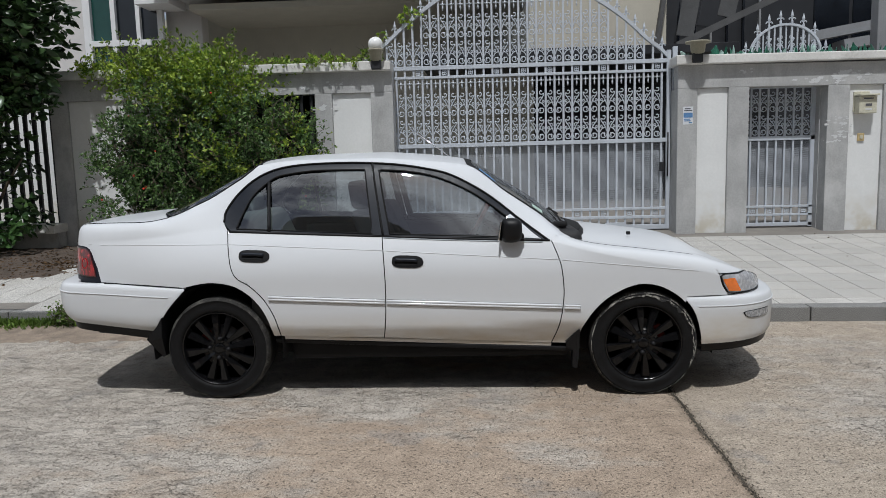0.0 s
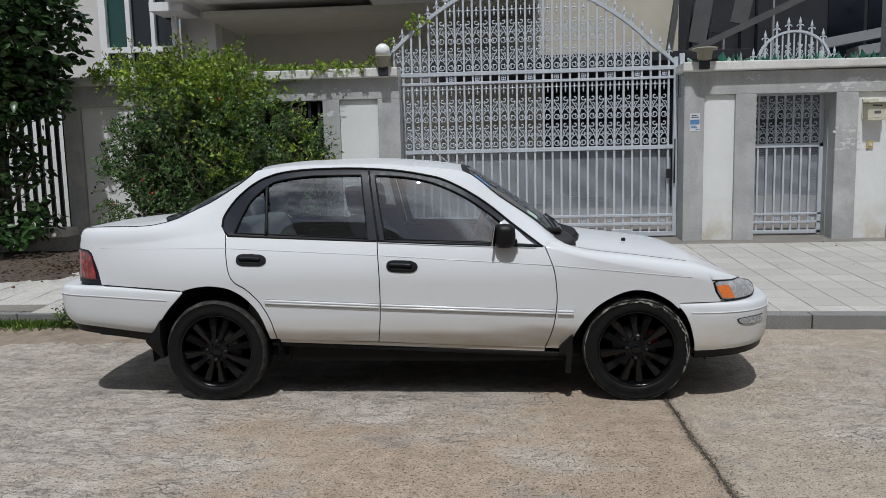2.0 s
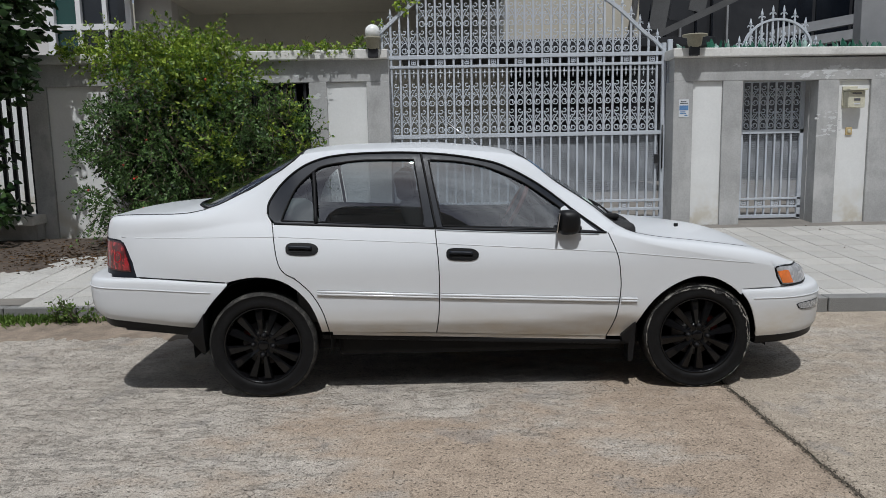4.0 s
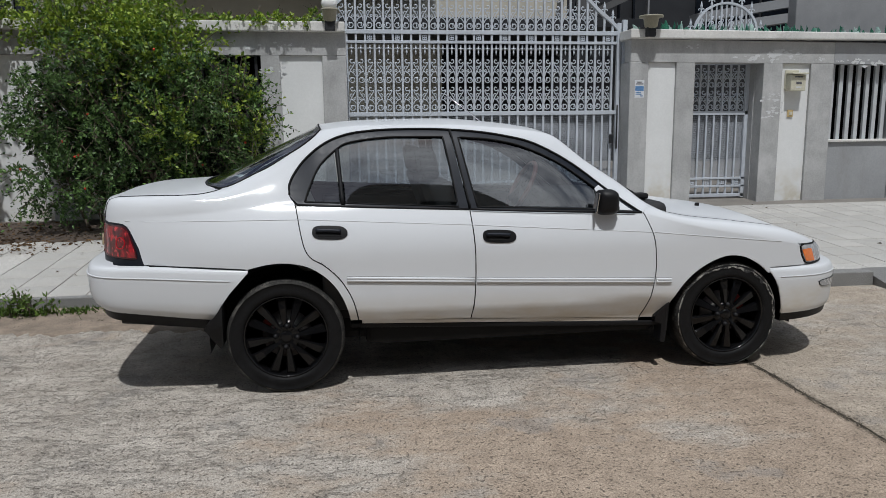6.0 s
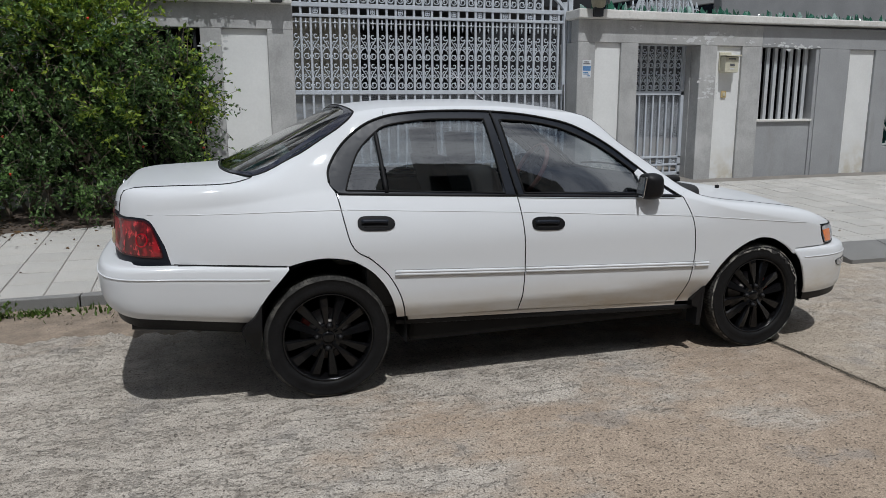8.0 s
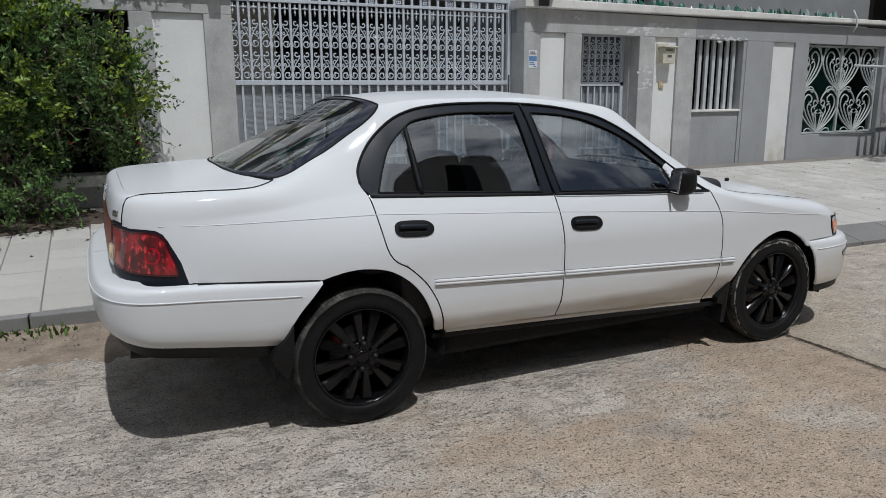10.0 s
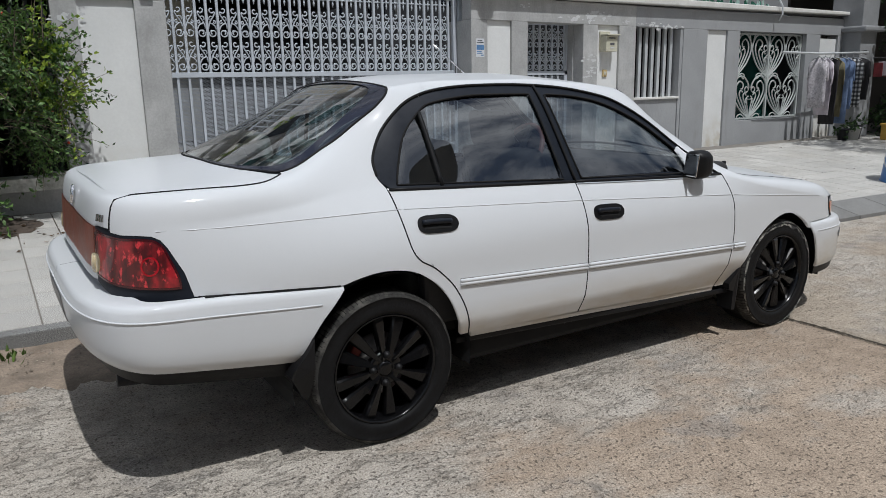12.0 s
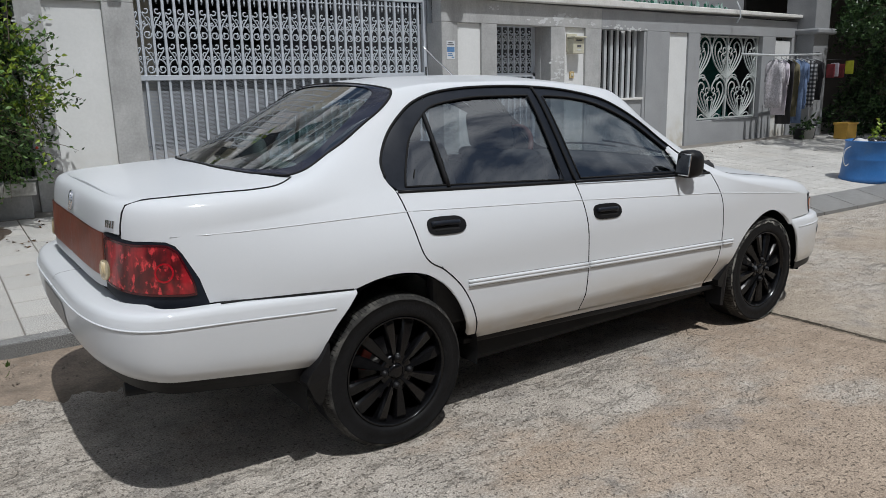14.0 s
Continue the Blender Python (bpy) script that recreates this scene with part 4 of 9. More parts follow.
def ring(name, outer, inner, material, parent, side, off, count=150, depth=0.014, label="", skin=None):
    """A frame between two closed outlines on the body surface."""
    skin = skin or BODY

    def even(poly):
        p = np.array(poly + poly[:1])
        d = np.concatenate([[0], np.cumsum(np.hypot(np.diff(p[:, 0]), 0.6 * np.diff(p[:, 1])))])
        return p, d

    c = np.mean(np.array(inner), 0)

    def by_angle(poly):
        p, d = even(poly)
        t = np.linspace(0, d[-1], 2000)
        x, y = np.interp(t, d, p[:, 0]), np.interp(t, d, p[:, 1])
        a = np.unwrap(np.arctan2((y - c[1]) * 0.6, x - c[0]))
        if a[-1] < a[0]:
            a, x, y = a[::-1], x[::-1], y[::-1]
        want = np.linspace(-math.pi, math.pi, count, endpoint=False)
        a = np.maximum.accumulate(a)
        w = (want - a[0]) % (2 * math.pi) + a[0]
        return np.interp(w, a, x), np.interp(w, a, y)

    (uo, so), (ui, si) = by_angle(outer), by_angle(inner)
    rows, normals = [], []
    for t, extra in ((0.0, -depth), (0.0, 0.0), (0.25, 0.0), (0.5, 0.0), (0.75, 0.0), (1.0, 0.0), (1.0, -depth)):
        u, s = uo + (ui - uo) * t, so + (si - so) * t
        n = skin.normal(u, s)
        rows.append((skin.at(u, s) + n * (off + extra)) * np.array([1, -side, 1]) - np.array([CAR_X, 0, 0]))
        normals += list(n * np.array([1, -side, 1]))
    verts = np.concatenate(rows)
    faces = []
    for r in range(len(rows) - 1):
        for k in range(count):
            q = (r * count + k, r * count + (k + 1) % count, (r + 1) * count + (k + 1) % count, (r + 1) * count + k)
            faces.append(q if side > 0 else q[::-1])
    ob = mesh_ob(name, verts, faces, material, parent, label, smooth=True)
    ob.data.normals_split_custom_set_from_vertices([tuple(n) for n in normals])
    return ob


def skin_tube(name, pts, r, material, parent, side=1, off=0.0, skin=None, sides=6, label=""):
    """A bead along (u, s) points."""
    skin = skin or BODY
    u, s = np.array([p[0] for p in pts]), np.array([p[1] for p in pts])
    q = (skin.at(u, s) + skin.normal(u, s) * off) * np.array([1, -side, 1]) - np.array([CAR_X, 0, 0])
    v, f = [], []
    tube_into(v, f, q, r, sides)
    return mesh_ob(name, v, f, material, parent, label, smooth=True)


car = thing("car", (CAR_X, CAR_Y, 0), "white four-door sedan with black wheels parked at the kerb", "car")

# cut lines shared by neighbouring panels, as (x, height)
ARCH_R = [(-1.57, 0.668), (-1.48, 0.688), (-1.389, 0.694), (-1.28, 0.674), (-1.192, 0.622), (-1.130, 0.555), (-1.094, 0.490), (-1.073, 0.43), (-1.060, 0.373)]
ARCH_F = [(0.700, 0.335), (0.712, 0.384), (0.745, 0.445), (0.791, 0.507), (0.85, 0.563), (0.919, 0.606), (0.99, 0.636), (1.062, 0.648), (1.15, 0.633), (1.238, 0.586), (1.296, 0.535)]
CUT_R = [(-1.018, 0.373), (-1.028, 0.43), (-1.047, 0.494), (-1.080, 0.56), (-1.119, 0.615), (-1.186, 0.678), (-1.248, 0.716), (-1.281, 0.765), (-1.302, 0.855), (-1.319, 0.956)]
CUT_B = [(-0.417, 0.354), (-0.403, 0.45), (-0.396, 0.583), (-0.398, 0.75), (-0.414, 0.940)]
CUT_F = [(0.546, 0.306), (0.578, 0.39), (0.600, 0.477), (0.613, 0.58), (0.612, 0.66), (0.598, 0.77), (0.560, 0.875), (0.550, 0.898)]
BELT_R = [(-1.319, 0.981), (-0.910, 0.962), (-0.414, 0.940)]
BELT_F = [(-0.414, 0.940), (-0.001, 0.920), (0.550, 0.898)]
SILL = lambda x: 0.373 - 0.0425 * (x + 1.0)
DLO = [(-1.325, 0.986), (-1.354, 1.035), (-1.348, 1.102), (-1.278, 1.204), (-1.170, 1.291), (-1.051, 1.338), (-0.909, 1.358), (-0.746, 1.364), (-0.557, 1.362), (-0.345, 1.347), (-0.163, 1.318), (-0.009, 1.275), (0.188, 1.166), (0.378, 1.018), (0.532, 0.903)]

GLASS_SIDE = smooth([(-1.712, 1.94), (-1.68, 1.85), (-1.62, 1.765), (-1.5, 1.715), (-1.4, 1.715), (-1.3, 1.735), (-1.235, 1.80), (-1.205, 1.89), (-1.19, 1.995)], 3)
LID_EDGE = [BODY.top(x, h, x - 0.02, 1.85) for x, h in smooth([(-1.706, 0.631), (-1.785, 0.687), (-1.873, 0.700), (-1.964, 0.688), (-2.137, 0.648), (-2.215, 0.622)], 4)]
LID_REAR = [BODY.hs(0.603, 1.022), BODY.hs(0.606, 1.0), BODY.hs(0.608, 0.96), BODY.hs(0.610, 0.928)]
LAMP_TOP = [(0.612, 0.918), (0.651, 0.911), (0.690, 0.910), (0.714, 0.906), (0.727, 0.893), (0.738, 0.868), (0.752, 0.825), (0.763, 0.785), (0.774, 0.702)]
for side in (1, -1):
    # rear quarter with the rear roof pillar
    q = side_line(ARCH_R) + [BODY.us(-1.021, 0.373)] + side_line(CUT_R)[1:] + side_line(DLO[:6], 8)
    q += [(u, 2.0) for u in np.linspace(-1.039, -1.185, 5)] + GLASS_SIDE[::-1] + LID_EDGE + LID_REAR
    q += [BODY.hs(*p) for p in LAMP_TOP]
    q += side_line([(-2.04, 0.701), (-2.0, 0.700), (-1.8, 0.688), (-1.6, 0.671)], 4)
    panel("quarter_panel", q, M_PAINT, car, side)
    panel("pillar_lining", side_line(DLO[:6], 8) + [(u, 2.0) for u in np.linspace(-1.039, -1.185, 5)] + GLASS_SIDE[::-1], M_CABIN, car, side, off=-0.020, gap=0.008, flange=0.0)
    # doors
    d = side_line(CUT_R) + side_line(BELT_R, 4) + side_line(CUT_B[::-1]) + [BODY.us(-0.7, SILL(-0.7))]
    door_r = panel("rear_door", d, M_PAINT, car, side)
    d = side_line(CUT_B) + side_line(BELT_F, 4) + side_line(CUT_F[::-1]) + [BODY.us(0.1, SILL(0.1))]
    door_f = panel("front_door", d, M_PAINT, car, side)
    # front wing
    f = side_line(CUT_F) + [(BODY.us(0.60, 0.9)[0], 1.45), (0.68, 1.80)] + [(u, 1.80) for u in np.linspace(0.75, BODY.us(1.44, 0.7)[0], 14)]
    f += [BODY.us(1.472, 0.712), BODY.us(1.480, 0.696), BODY.us(1.502, 0.63), BODY.us(1.540, 0.572), BODY.us(1.30, 0.571)] + side_line(ARCH_F)[::-1] + [BODY.us(0.69, 0.300)]
    panel("front_wing", f, M_PAINT, car, side)
    # roof rail and windscreen pillar
    r = side_line(DLO[5:], 8) + [BODY.us(0.552, 0.900), (BODY.us(0.60, 0.9)[0], 1.45), (0.665, 1.80), (0.655, 2.0)] + [(u, 2.0) for u in np.linspace(0.60, -1.039, 40)]
    panel("roof_rail", r, M_PAINT, car, side, gap=0.0)
    panel("rail_lining", r, M_CABIN, car, side, off=-0.018, gap=0.006, flange=0.0)
    panel("roof_joint", [(-1.09, 1.90), (-0.98, 1.90), (-0.98, 2.03), (-1.09, 2.03)], M_PAINT, car, side, off=-0.0015, gap=0.0, flange=0.0)
    # added inner wall whose near-black paints the shade inside the gaps
    inner = side_line(ARCH_R) + side_line([(-1.0, 0.37), (0.546, 0.305), (0.69, 0.300)], 3) + side_line(ARCH_F)
    inner += [BODY.us(1.30, 0.571), BODY.us(1.60, 0.571), BODY.us(1.60, 0.64)] + side_line([(1.3, 0.70), (0.9, 0.80), (0.55, 0.88), (-0.41, 0.925), (-1.29, 0.965), (-1.9, 0.925), (-2.15, 0.91), (-2.15, 0.71)], 3)
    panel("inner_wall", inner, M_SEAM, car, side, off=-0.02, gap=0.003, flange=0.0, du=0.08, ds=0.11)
    # window frames and panes
    out_r = side_line([(-1.306, 0.985)] + DLO[1:9] + [(-0.494, 1.360)], 5) + side_line([(-0.494, 1.360), (-0.456, 1.158), (-0.418, 0.944)], 4)
    pane_r = [BODY.us(*p) for p in [(-1.064, 0.989), (-1.074, 1.127)]] + side_line([(-1.092, 1.268), (-1.032, 1.298), (-0.860, 1.320), (-0.708, 1.323), (-0.535, 1.321)], 5) + side_line([(-0.528, 1.311), (-0.501, 1.138), (-0.474, 0.958)], 3)
    pane_q = side_line([(-1.272, 1.000), (-1.248, 1.067), (-1.193, 1.178), (-1.125, 1.244)], 5) + [BODY.us(-1.113, 1.198), BODY.us(-1.095, 0.994)]
    whole_r = side_line([(-1.272, 1.000), (-1.248, 1.067), (-1.193, 1.178), (-1.102, 1.262), (-1.032, 1.297), (-0.860, 1.320), (-0.708, 1.323), (-0.530, 1.321)], 5) + side_line([(-0.528, 1.311), (-0.501, 1.138), (-0.474, 0.960)], 3)
    ring("window_frame", out_r, whole_r, M_CARBON, door_r, side, -0.004, label="black window frame")
    skin_tube("window_divider", side_line([(-1.080, 0.981), (-1.102, 1.264)], 8), 0.011, M_BLACK, door_r, side, -0.006)
    panel("pane", pane_r, M_GLASS, door_r, side, off=-0.012, gap=0.0, flange=0.0, label="tinted side window")
    panel("quarter_pane", pane_q, M_GLASS, door_r, side, off=-0.012, gap=0.0, flange=0.0, label="small tinted corner window")
    out_f = side_line([(-0.410, 0.942), (-0.446, 1.148), (-0.486, 1.360)], 4) + side_line([(-0.466, 1.358)] + DLO[9:], 6)
    pane_f = side_line([(-0.367, 0.956), (-0.406, 1.138), (-0.440, 1.315)], 4) + side_line([(-0.426, 1.317), (-0.254, 1.302), (-0.082, 1.261), (0.120, 1.166), (0.314, 1.026), (0.403, 0.946), (0.422, 0.920)], 6)
    ring("window_frame", out_f, pane_f, M_CARBON, door_f, side, -0.004, label="black window frame")
    for outline, owner in ((whole_r, door_r), (pane_f, door_f)):
        skin_tube("glass_seal", shrink(outline, -0.003) + shrink(outline, -0.003)[:1], 0.0045, M_SEAM, owner, side, -0.003, sides=5)
    panel("pane", pane_f, M_GLASS, door_f, side, off=-0.012, gap=0.0, flange=0.0, label="tinted side window")
    panel("mirror_sail", [BODY.us(*p) for p in [(0.337, 0.918), (0.301, 1.031), (0.324, 1.043), (0.403, 0.978), (0.490, 0.907)]], M_PAINT, door_f, side, off=0.007, gap=0.0, flange=0.012)
    skin_tube("window_ledge", side_line([(-1.315, 0.982), (-0.910, 0.963), (-0.418, 0.941)], 6), 0.0075, M_BLACK, door_r, side, 0.0)
    skin_tube("belt_strip", side_line([(-0.405, 0.931), (-0.001, 0.911), (0.50, 0.891)], 6), 0.0024, M_GATE, door_f, side, 0.003)
    skin_tube("window_ledge", side_line([(-0.410, 0.941), (-0.001, 0.921), (0.542, 0.900)], 6), 0.0075, M_BLACK, door_f, side, 0.0)
    # pressed line along the flank, and rubbing strips
    for a, b, owner in (((-2.190, 0.923), (-1.296, 0.9115), car), ((-1.284, 0.911), (-0.402, 0.862), door_r), ((-0.394, 0.861), (0.594, 0.795), door_f), ((0.604, 0.794), (1.36, 0.717), car)):
        n = 8
        skin_tube("pressed_line", [BODY.us(a[0] + (b[0] - a[0]) * k / n, a[1] + (b[1] - a[1]) * k / n) for k in range(n + 1)], 0.0022, M_PAINT, owner, side, 0.0)
    for a, b, owner in (((-1.072, 0.603), (-0.402, 0.571), door_r), ((-0.390, 0.571), (0.602, 0.528), door_f), ((0.616, 0.527), (0.706, 0.5235), car)):
        n = 12
        line = lambda dz: [BODY.us(a[0] + (b[0] - a[0]) * k / n, a[1] + (b[1] - a[1]) * k / n + dz) for k in range(n + 1)]
        for dz, r_ in ((0.0065, 0.0075), (-0.0065, 0.0075)):
            skin_tube("rubbing_strip", line(dz), r_, M_PAINT, owner, side, 0.0035, sides=10)
        # grey beads paint the thin shadow lines above and below the strip
        for dz in (0.0150, -0.0150):
            skin_tube("strip_shadow", line(dz), 0.0022, M_STRIPSHADOW, owner, side, -0.0008)
    # handles: dark dish and pull
    for hx, hz, owner in ((-1.1515, 0.844, door_r), (-0.265, 0.799, door_f)):
        dish = []
        for k in range(28):
            a = 2 * math.pi * k / 28
            ca, sa = math.cos(a), math.sin(a)
            ex = 0.090 * abs(ca) ** 0.45 * (1 if ca >= 0 else -1)
            ez = 0.034 * abs(sa) ** 0.75 * (1 if sa >= 0 else -1)
            dish.append(BODY.us(hx + ex, hz + ez * (1.0 - 0.26 * max(0.0, ca) ** 2) - 0.04 * ex))
        h = panel("door_handle", dish, M_BLACK, owner, side, off=0.004, gap=0.0, flange=0.012, du=0.012, ds=0.012, label="black door handle in an oval dish")
        pull = side_line([(hx - 0.072, hz + 0.010), (hx, hz + 0.008), (hx + 0.055, hz + 0.004)], 5)
        skin_tube("pull", pull, 0.011, M_CARBON, h, side, 0.010)
        # a near-black bead paints the shaded hollow below the pull
        skin_tube("hollow", side_line([(hx - 0.060, hz - 0.013), (hx, hz - 0.015), (hx + 0.055, hz - 0.018)], 5), 0.010, M_SEAM, h, side, -0.003)
    # sill under the doors
    sill_w = [BODY.us(x, SILL(x) - 0.003) for x in np.linspace(-1.0, 0.546, 20)] + [BODY.us(x, SILL(x) - 0.022) for x in np.linspace(0.546, -1.0, 20)]
    panel("sill", sill_w, M_PAINT, car, side, off=-0.004, gap=0.0)
    bm = bmesh.new()
    add_box(bm, -1.06, 0.68, -0.02, 0.10, -0.014, 0.012, 0.006)
    for v in bm.verts:
        v.co.z += SILL(v.co.x) - 0.034
        v.co.y = -(0.755 - v.co.y) * side
        v.co.x -= CAR_X
    part("rocker", bm, M_BLACK, car, "black sill below the doors")

# bonnet, roof, boot lid, screens
hood_u = [(u, 1.805) for u in np.linspace(0.70, BODY.us(1.44, 0.7)[0], 16)]
hood = [(0.80, 3.0), (0.80, 2.6), (0.775, 2.3), (0.73, 2.05), (0.70, 1.805)] + hood_u + [BODY.us(1.476, 0.714), BODY.us(1.488, 0.697), BODY.us(1.56, 0.695), BODY.us(1.62, 0.692), BODY.hs(0.5, 0.672, False), BODY.hs(0.42, 0.659, False)] + [BODY.hs(h, 0.65, False) for h in (0.3, 0.2, 0.1)] + [(BODY.o[0][-1] - 0.004, BODY.hs(0.05, 0.65, False)[1]), (BODY.o[0][-1] - 0.004, 3.0)]
panel("bonnet", hood, M_PAINT, car, 0)
panel("roof_panel", [(-1.20, 3.0), (-1.195, 2.5), (-1.18, 2.12), (-1.15, 2.0)] + [(u, 2.0) for u in np.linspace(-1.1, 0.06, 24)] + [(0.085, 2.0), (0.075, 2.15), (0.06, 2.6), (0.05, 3.0)], M_PAINT, car, 0, gap=0.0, flange=0.01)
band = [(-1.862, 3.0), (-1.857, 2.6), (-1.815, 2.25), (-1.745, 2.06)] + GLASS_SIDE + [(-1.19, 2.2), (-1.20, 2.6), (-1.203, 3.0)]


def band_between(name, a, b, material, off, parent):
    """A black ceramic edge between two open outlines, both halves."""
    rows = []
    for poly in (a, b):
        p = np.array(poly)
        d = np.concatenate([[0], np.cumsum(np.hypot(np.diff(p[:, 0]), 0.55 * np.diff(p[:, 1])))])
        t = np.linspace(0, 1, 90) * d[-1]
        u, s = np.interp(t, d, p[:, 0]), np.interp(t, d, p[:, 1])
        rows.append(BODY.at(u, s) + BODY.normal(u, s) * off)
    verts, faces = [], []
    for sgn in (1, -1):
        base = len(verts)
        for r in rows:
            verts += list(r * np.array([1, -sgn, 1]) - np.array([CAR_X, 0, 0]))
        for k in range(89):
            q = (base + k, base + k + 1, base + 90 + k + 1, base + 90 + k)
            faces.append(q if sgn > 0 else q[::-1])
    return mesh_ob(name, verts, faces, material, parent, smooth=True)




def rear_pane(x, h):
    """Height of the gently bowed rear glass."""
    a = x + 1.5
    return 1.248 + 0.485 * a - 0.059 * h**2 - 0.0745 * a * h**2 - 0.539 * h**4


def even_line(pts, n):
    p = np.array(pts)
    d = np.concatenate([[0], np.cumsum(np.linalg.norm(np.diff(p, axis=0), axis=1))])
    t = np.linspace(0, d[-1], n)
    return np.stack([np.interp(t, d, p[:, k]) for k in range(p.shape[1])], -1)


def rear_glass():
    """Rear window: one bowed pane, a dark printed border, heater wires and a rubber seal."""
    p = np.array(smooth(band, 3))
    rim = even_line(BODY.at(p[:, 0], np.minimum(p[:, 1], 3.0)), 80)
    edge = smooth([(-1.832, 0.0), (-1.827, 0.18), (-1.806, 0.36), (-1.750, 0.492), (-1.685, 0.558), (-1.615, 0.572), (-1.55, 0.556), (-1.46, 0.523), (-1.354, 0.480), (-1.265, 0.438), (-1.226, 0.400), (-1.216, 0.33), (-1.217, 0.15), (-1.219, 0.0)], 6)
    edge = even_line(edge, 80)
    inner = np.stack([edge[:, 0], edge[:, 1], rear_pane(edge[:, 0], edge[:, 1])], -1)
    # the pane: lines fanned from the middle of the glass to its border
    v, f, nrm = [], [], []
    for sgn in (1, -1):
        base = len(v)
        for k in range(80):
            c = np.array([rim[k, 0] * 0.25 - 1.5 * 0.75, 0.0])
            for j in range(9):
                q = c + (rim[k, :2] - c) * j / 8 * 0.985
                x, h = q
                v.append((x - CAR_X, -sgn * h, rear_pane(x, h) - 0.003))
                a = x + 1.5
                nx, nh = -(0.485 - 0.0745 * h * h), 2 * 0.059 * h + 2 * 0.0745 * a * h + 4 * 0.539 * h**3
                nrm.append(Vector((nx, -sgn * nh, 1.0)).normalized())
        for k in range(79):
            for j in range(8):
                q = [base + k * 9 + j, base + k * 9 + j + 1, base + k * 9 + 10 + j, base + k * 9 + 9 + j]
                f.append(tuple(q if sgn > 0 else q[::-1]))
    me = bpy.data.meshes.new("rear_window")
    me.from_pydata([tuple(q) for q in v], [], f)
    me.update()
    me.shade_smooth()
    me.normals_split_custom_set_from_vertices([tuple(n) for n in nrm])
    me.materials.append(M_REARGLASS)
    pane = new("rear_window", me)
    pane.parent = car
    tagged(pane, "tinted rear window with heater wires")
    v, f = [], []
    for sgn in (1, -1):
        base = len(v)
        for row, lift in ((rim, 0.002), (rim * 0.5 + inner * 0.5, 0.003), (inner, 0.001)):
            v += [(x - CAR_X, -sgn * h, z + lift) for x, h, z in row]
        for i in range(2):
            for k in range(79):
                q = (base + i * 80 + k, base + i * 80 + k + 1, base + (i + 1) * 80 + k + 1, base + (i + 1) * 80 + k)
                f.append(q if sgn > 0 else q[::-1])
    mesh_ob("printed_border", v, f, M_BORDER, pane, "dark blue-black printed border", smooth=True)
    for sgn in (1, -1):
        v, f = [], []
        tube_into(v, f, [Vector((x - CAR_X, -sgn * h, z + 0.001)) for x, h, z in rim], 0.005, 6)
        mesh_ob("seal", v, f, M_SEAM, pane, smooth=True)
    # heater wires, following the bow of the glass
    for k in range(14):
        x0 = -1.755 + 0.500 * k / 13
        half = float(np.interp(x0, [-1.80, -1.70, -1.60, -1.45, -1.25], [0.30, 0.50, 0.53, 0.49, 0.41]))
        v, f = [], []
        for h in np.linspace(-half, half, 25):
            x = x0 + 0.05 * h * h
            for d in (-0.0008, 0.0008):
                v.append((x + d - CAR_X, h, rear_pane(x + d, h) - 0.0045))
        for j in range(24):
            f.append((2 * j, 2 * j + 1, 2 * j + 3, 2 * j + 2))
        mesh_ob("heater_wire", v, f, M_CABIN, pane)


rear_glass()
screen = [(0.055, 3.0), (0.065, 2.6), (0.08, 2.15), (0.095, 2.02)] + [(u, 2.02) for u in np.linspace(0.14, 0.60, 16)] + [(0.66, 2.05), (0.715, 2.3), (0.755, 2.6), (0.765, 3.0)]
panel("windscreen", screen, M_GLASS, car, 0, off=-0.003, gap=0.0, flange=0.0, label="tinted windscreen")
screen_out = [(0.046, 3.0), (0.056, 2.6), (0.07, 2.15), (0.08, 1.995)] + [(u, 1.995) for u in np.linspace(0.14, 0.62, 16)] + [(0.69, 1.995), (0.735, 2.3), (0.79, 2.6), (0.80, 3.0)]
screen_in = [(0.085, 3.0), (0.095, 2.6), (0.11, 2.2), (0.13, 2.07)] + [(u, 2.07) for u in np.linspace(0.18, 0.58, 16)] + [(0.61, 2.12), (0.665, 2.35), (0.70, 2.6), (0.71, 3.0)]
band_between("windscreen_edge", screen_out, screen_in, M_SEAM, 0.0015, car)
panel("tint_sticker", [(0.150, 2.10), (0.150, 2.20), (0.235, 2.17), (0.255, 2.10)], mat("blue_sticker", (0.06, 0.22, 0.48), 0.4, var=0.15, bump=0.0), car, 1, off=0.001, gap=0.0, flange=0.0, label="blue sticker in the corner of the windscreen")
panel("permit_sticker", [(0.465, 2.10), (0.465, 2.24), (0.525, 2.26), (0.525, 2.12)], mat("pale_green_sticker", (0.40, 0.52, 0.46), 0.5, var=0.15, bump=0.0), car, 1, off=0.001, gap=0.0, flange=0.0, label="pale green permit sticker on the windscreen")
cowl = [(0.655, 1.80), (0.66, 2.0), (0.70, 2.3), (0.745, 2.6), (0.755, 3.0), (0.80, 3.0), (0.80, 2.6), (0.775, 2.3), (0.73, 2.05), (0.70, 1.81)]
panel("cowl", cowl, M_BLACK, car, 0, off=-0.004, gap=0.0)
U_END = BODY.o[0][0]
lid = [(-1.864, 3.0), (-1.859, 2.6), (-1.817, 2.25), (-1.740, 1.99)] + LID_EDGE + LID_REAR
lid += [BODY.hs(0.515, 0.935), BODY.hs(0.519, 0.745)] + [BODY.hs(h, 0.742) for h in (0.45, 0.3, 0.15, 0.05)] + [(U_END + 0.002, BODY.hs(0.02, 0.742)[1]), (U_END + 0.002, 3.0)]
boot = panel("boot_lid", lid, M_PAINT, car, 0, gap=0.003)

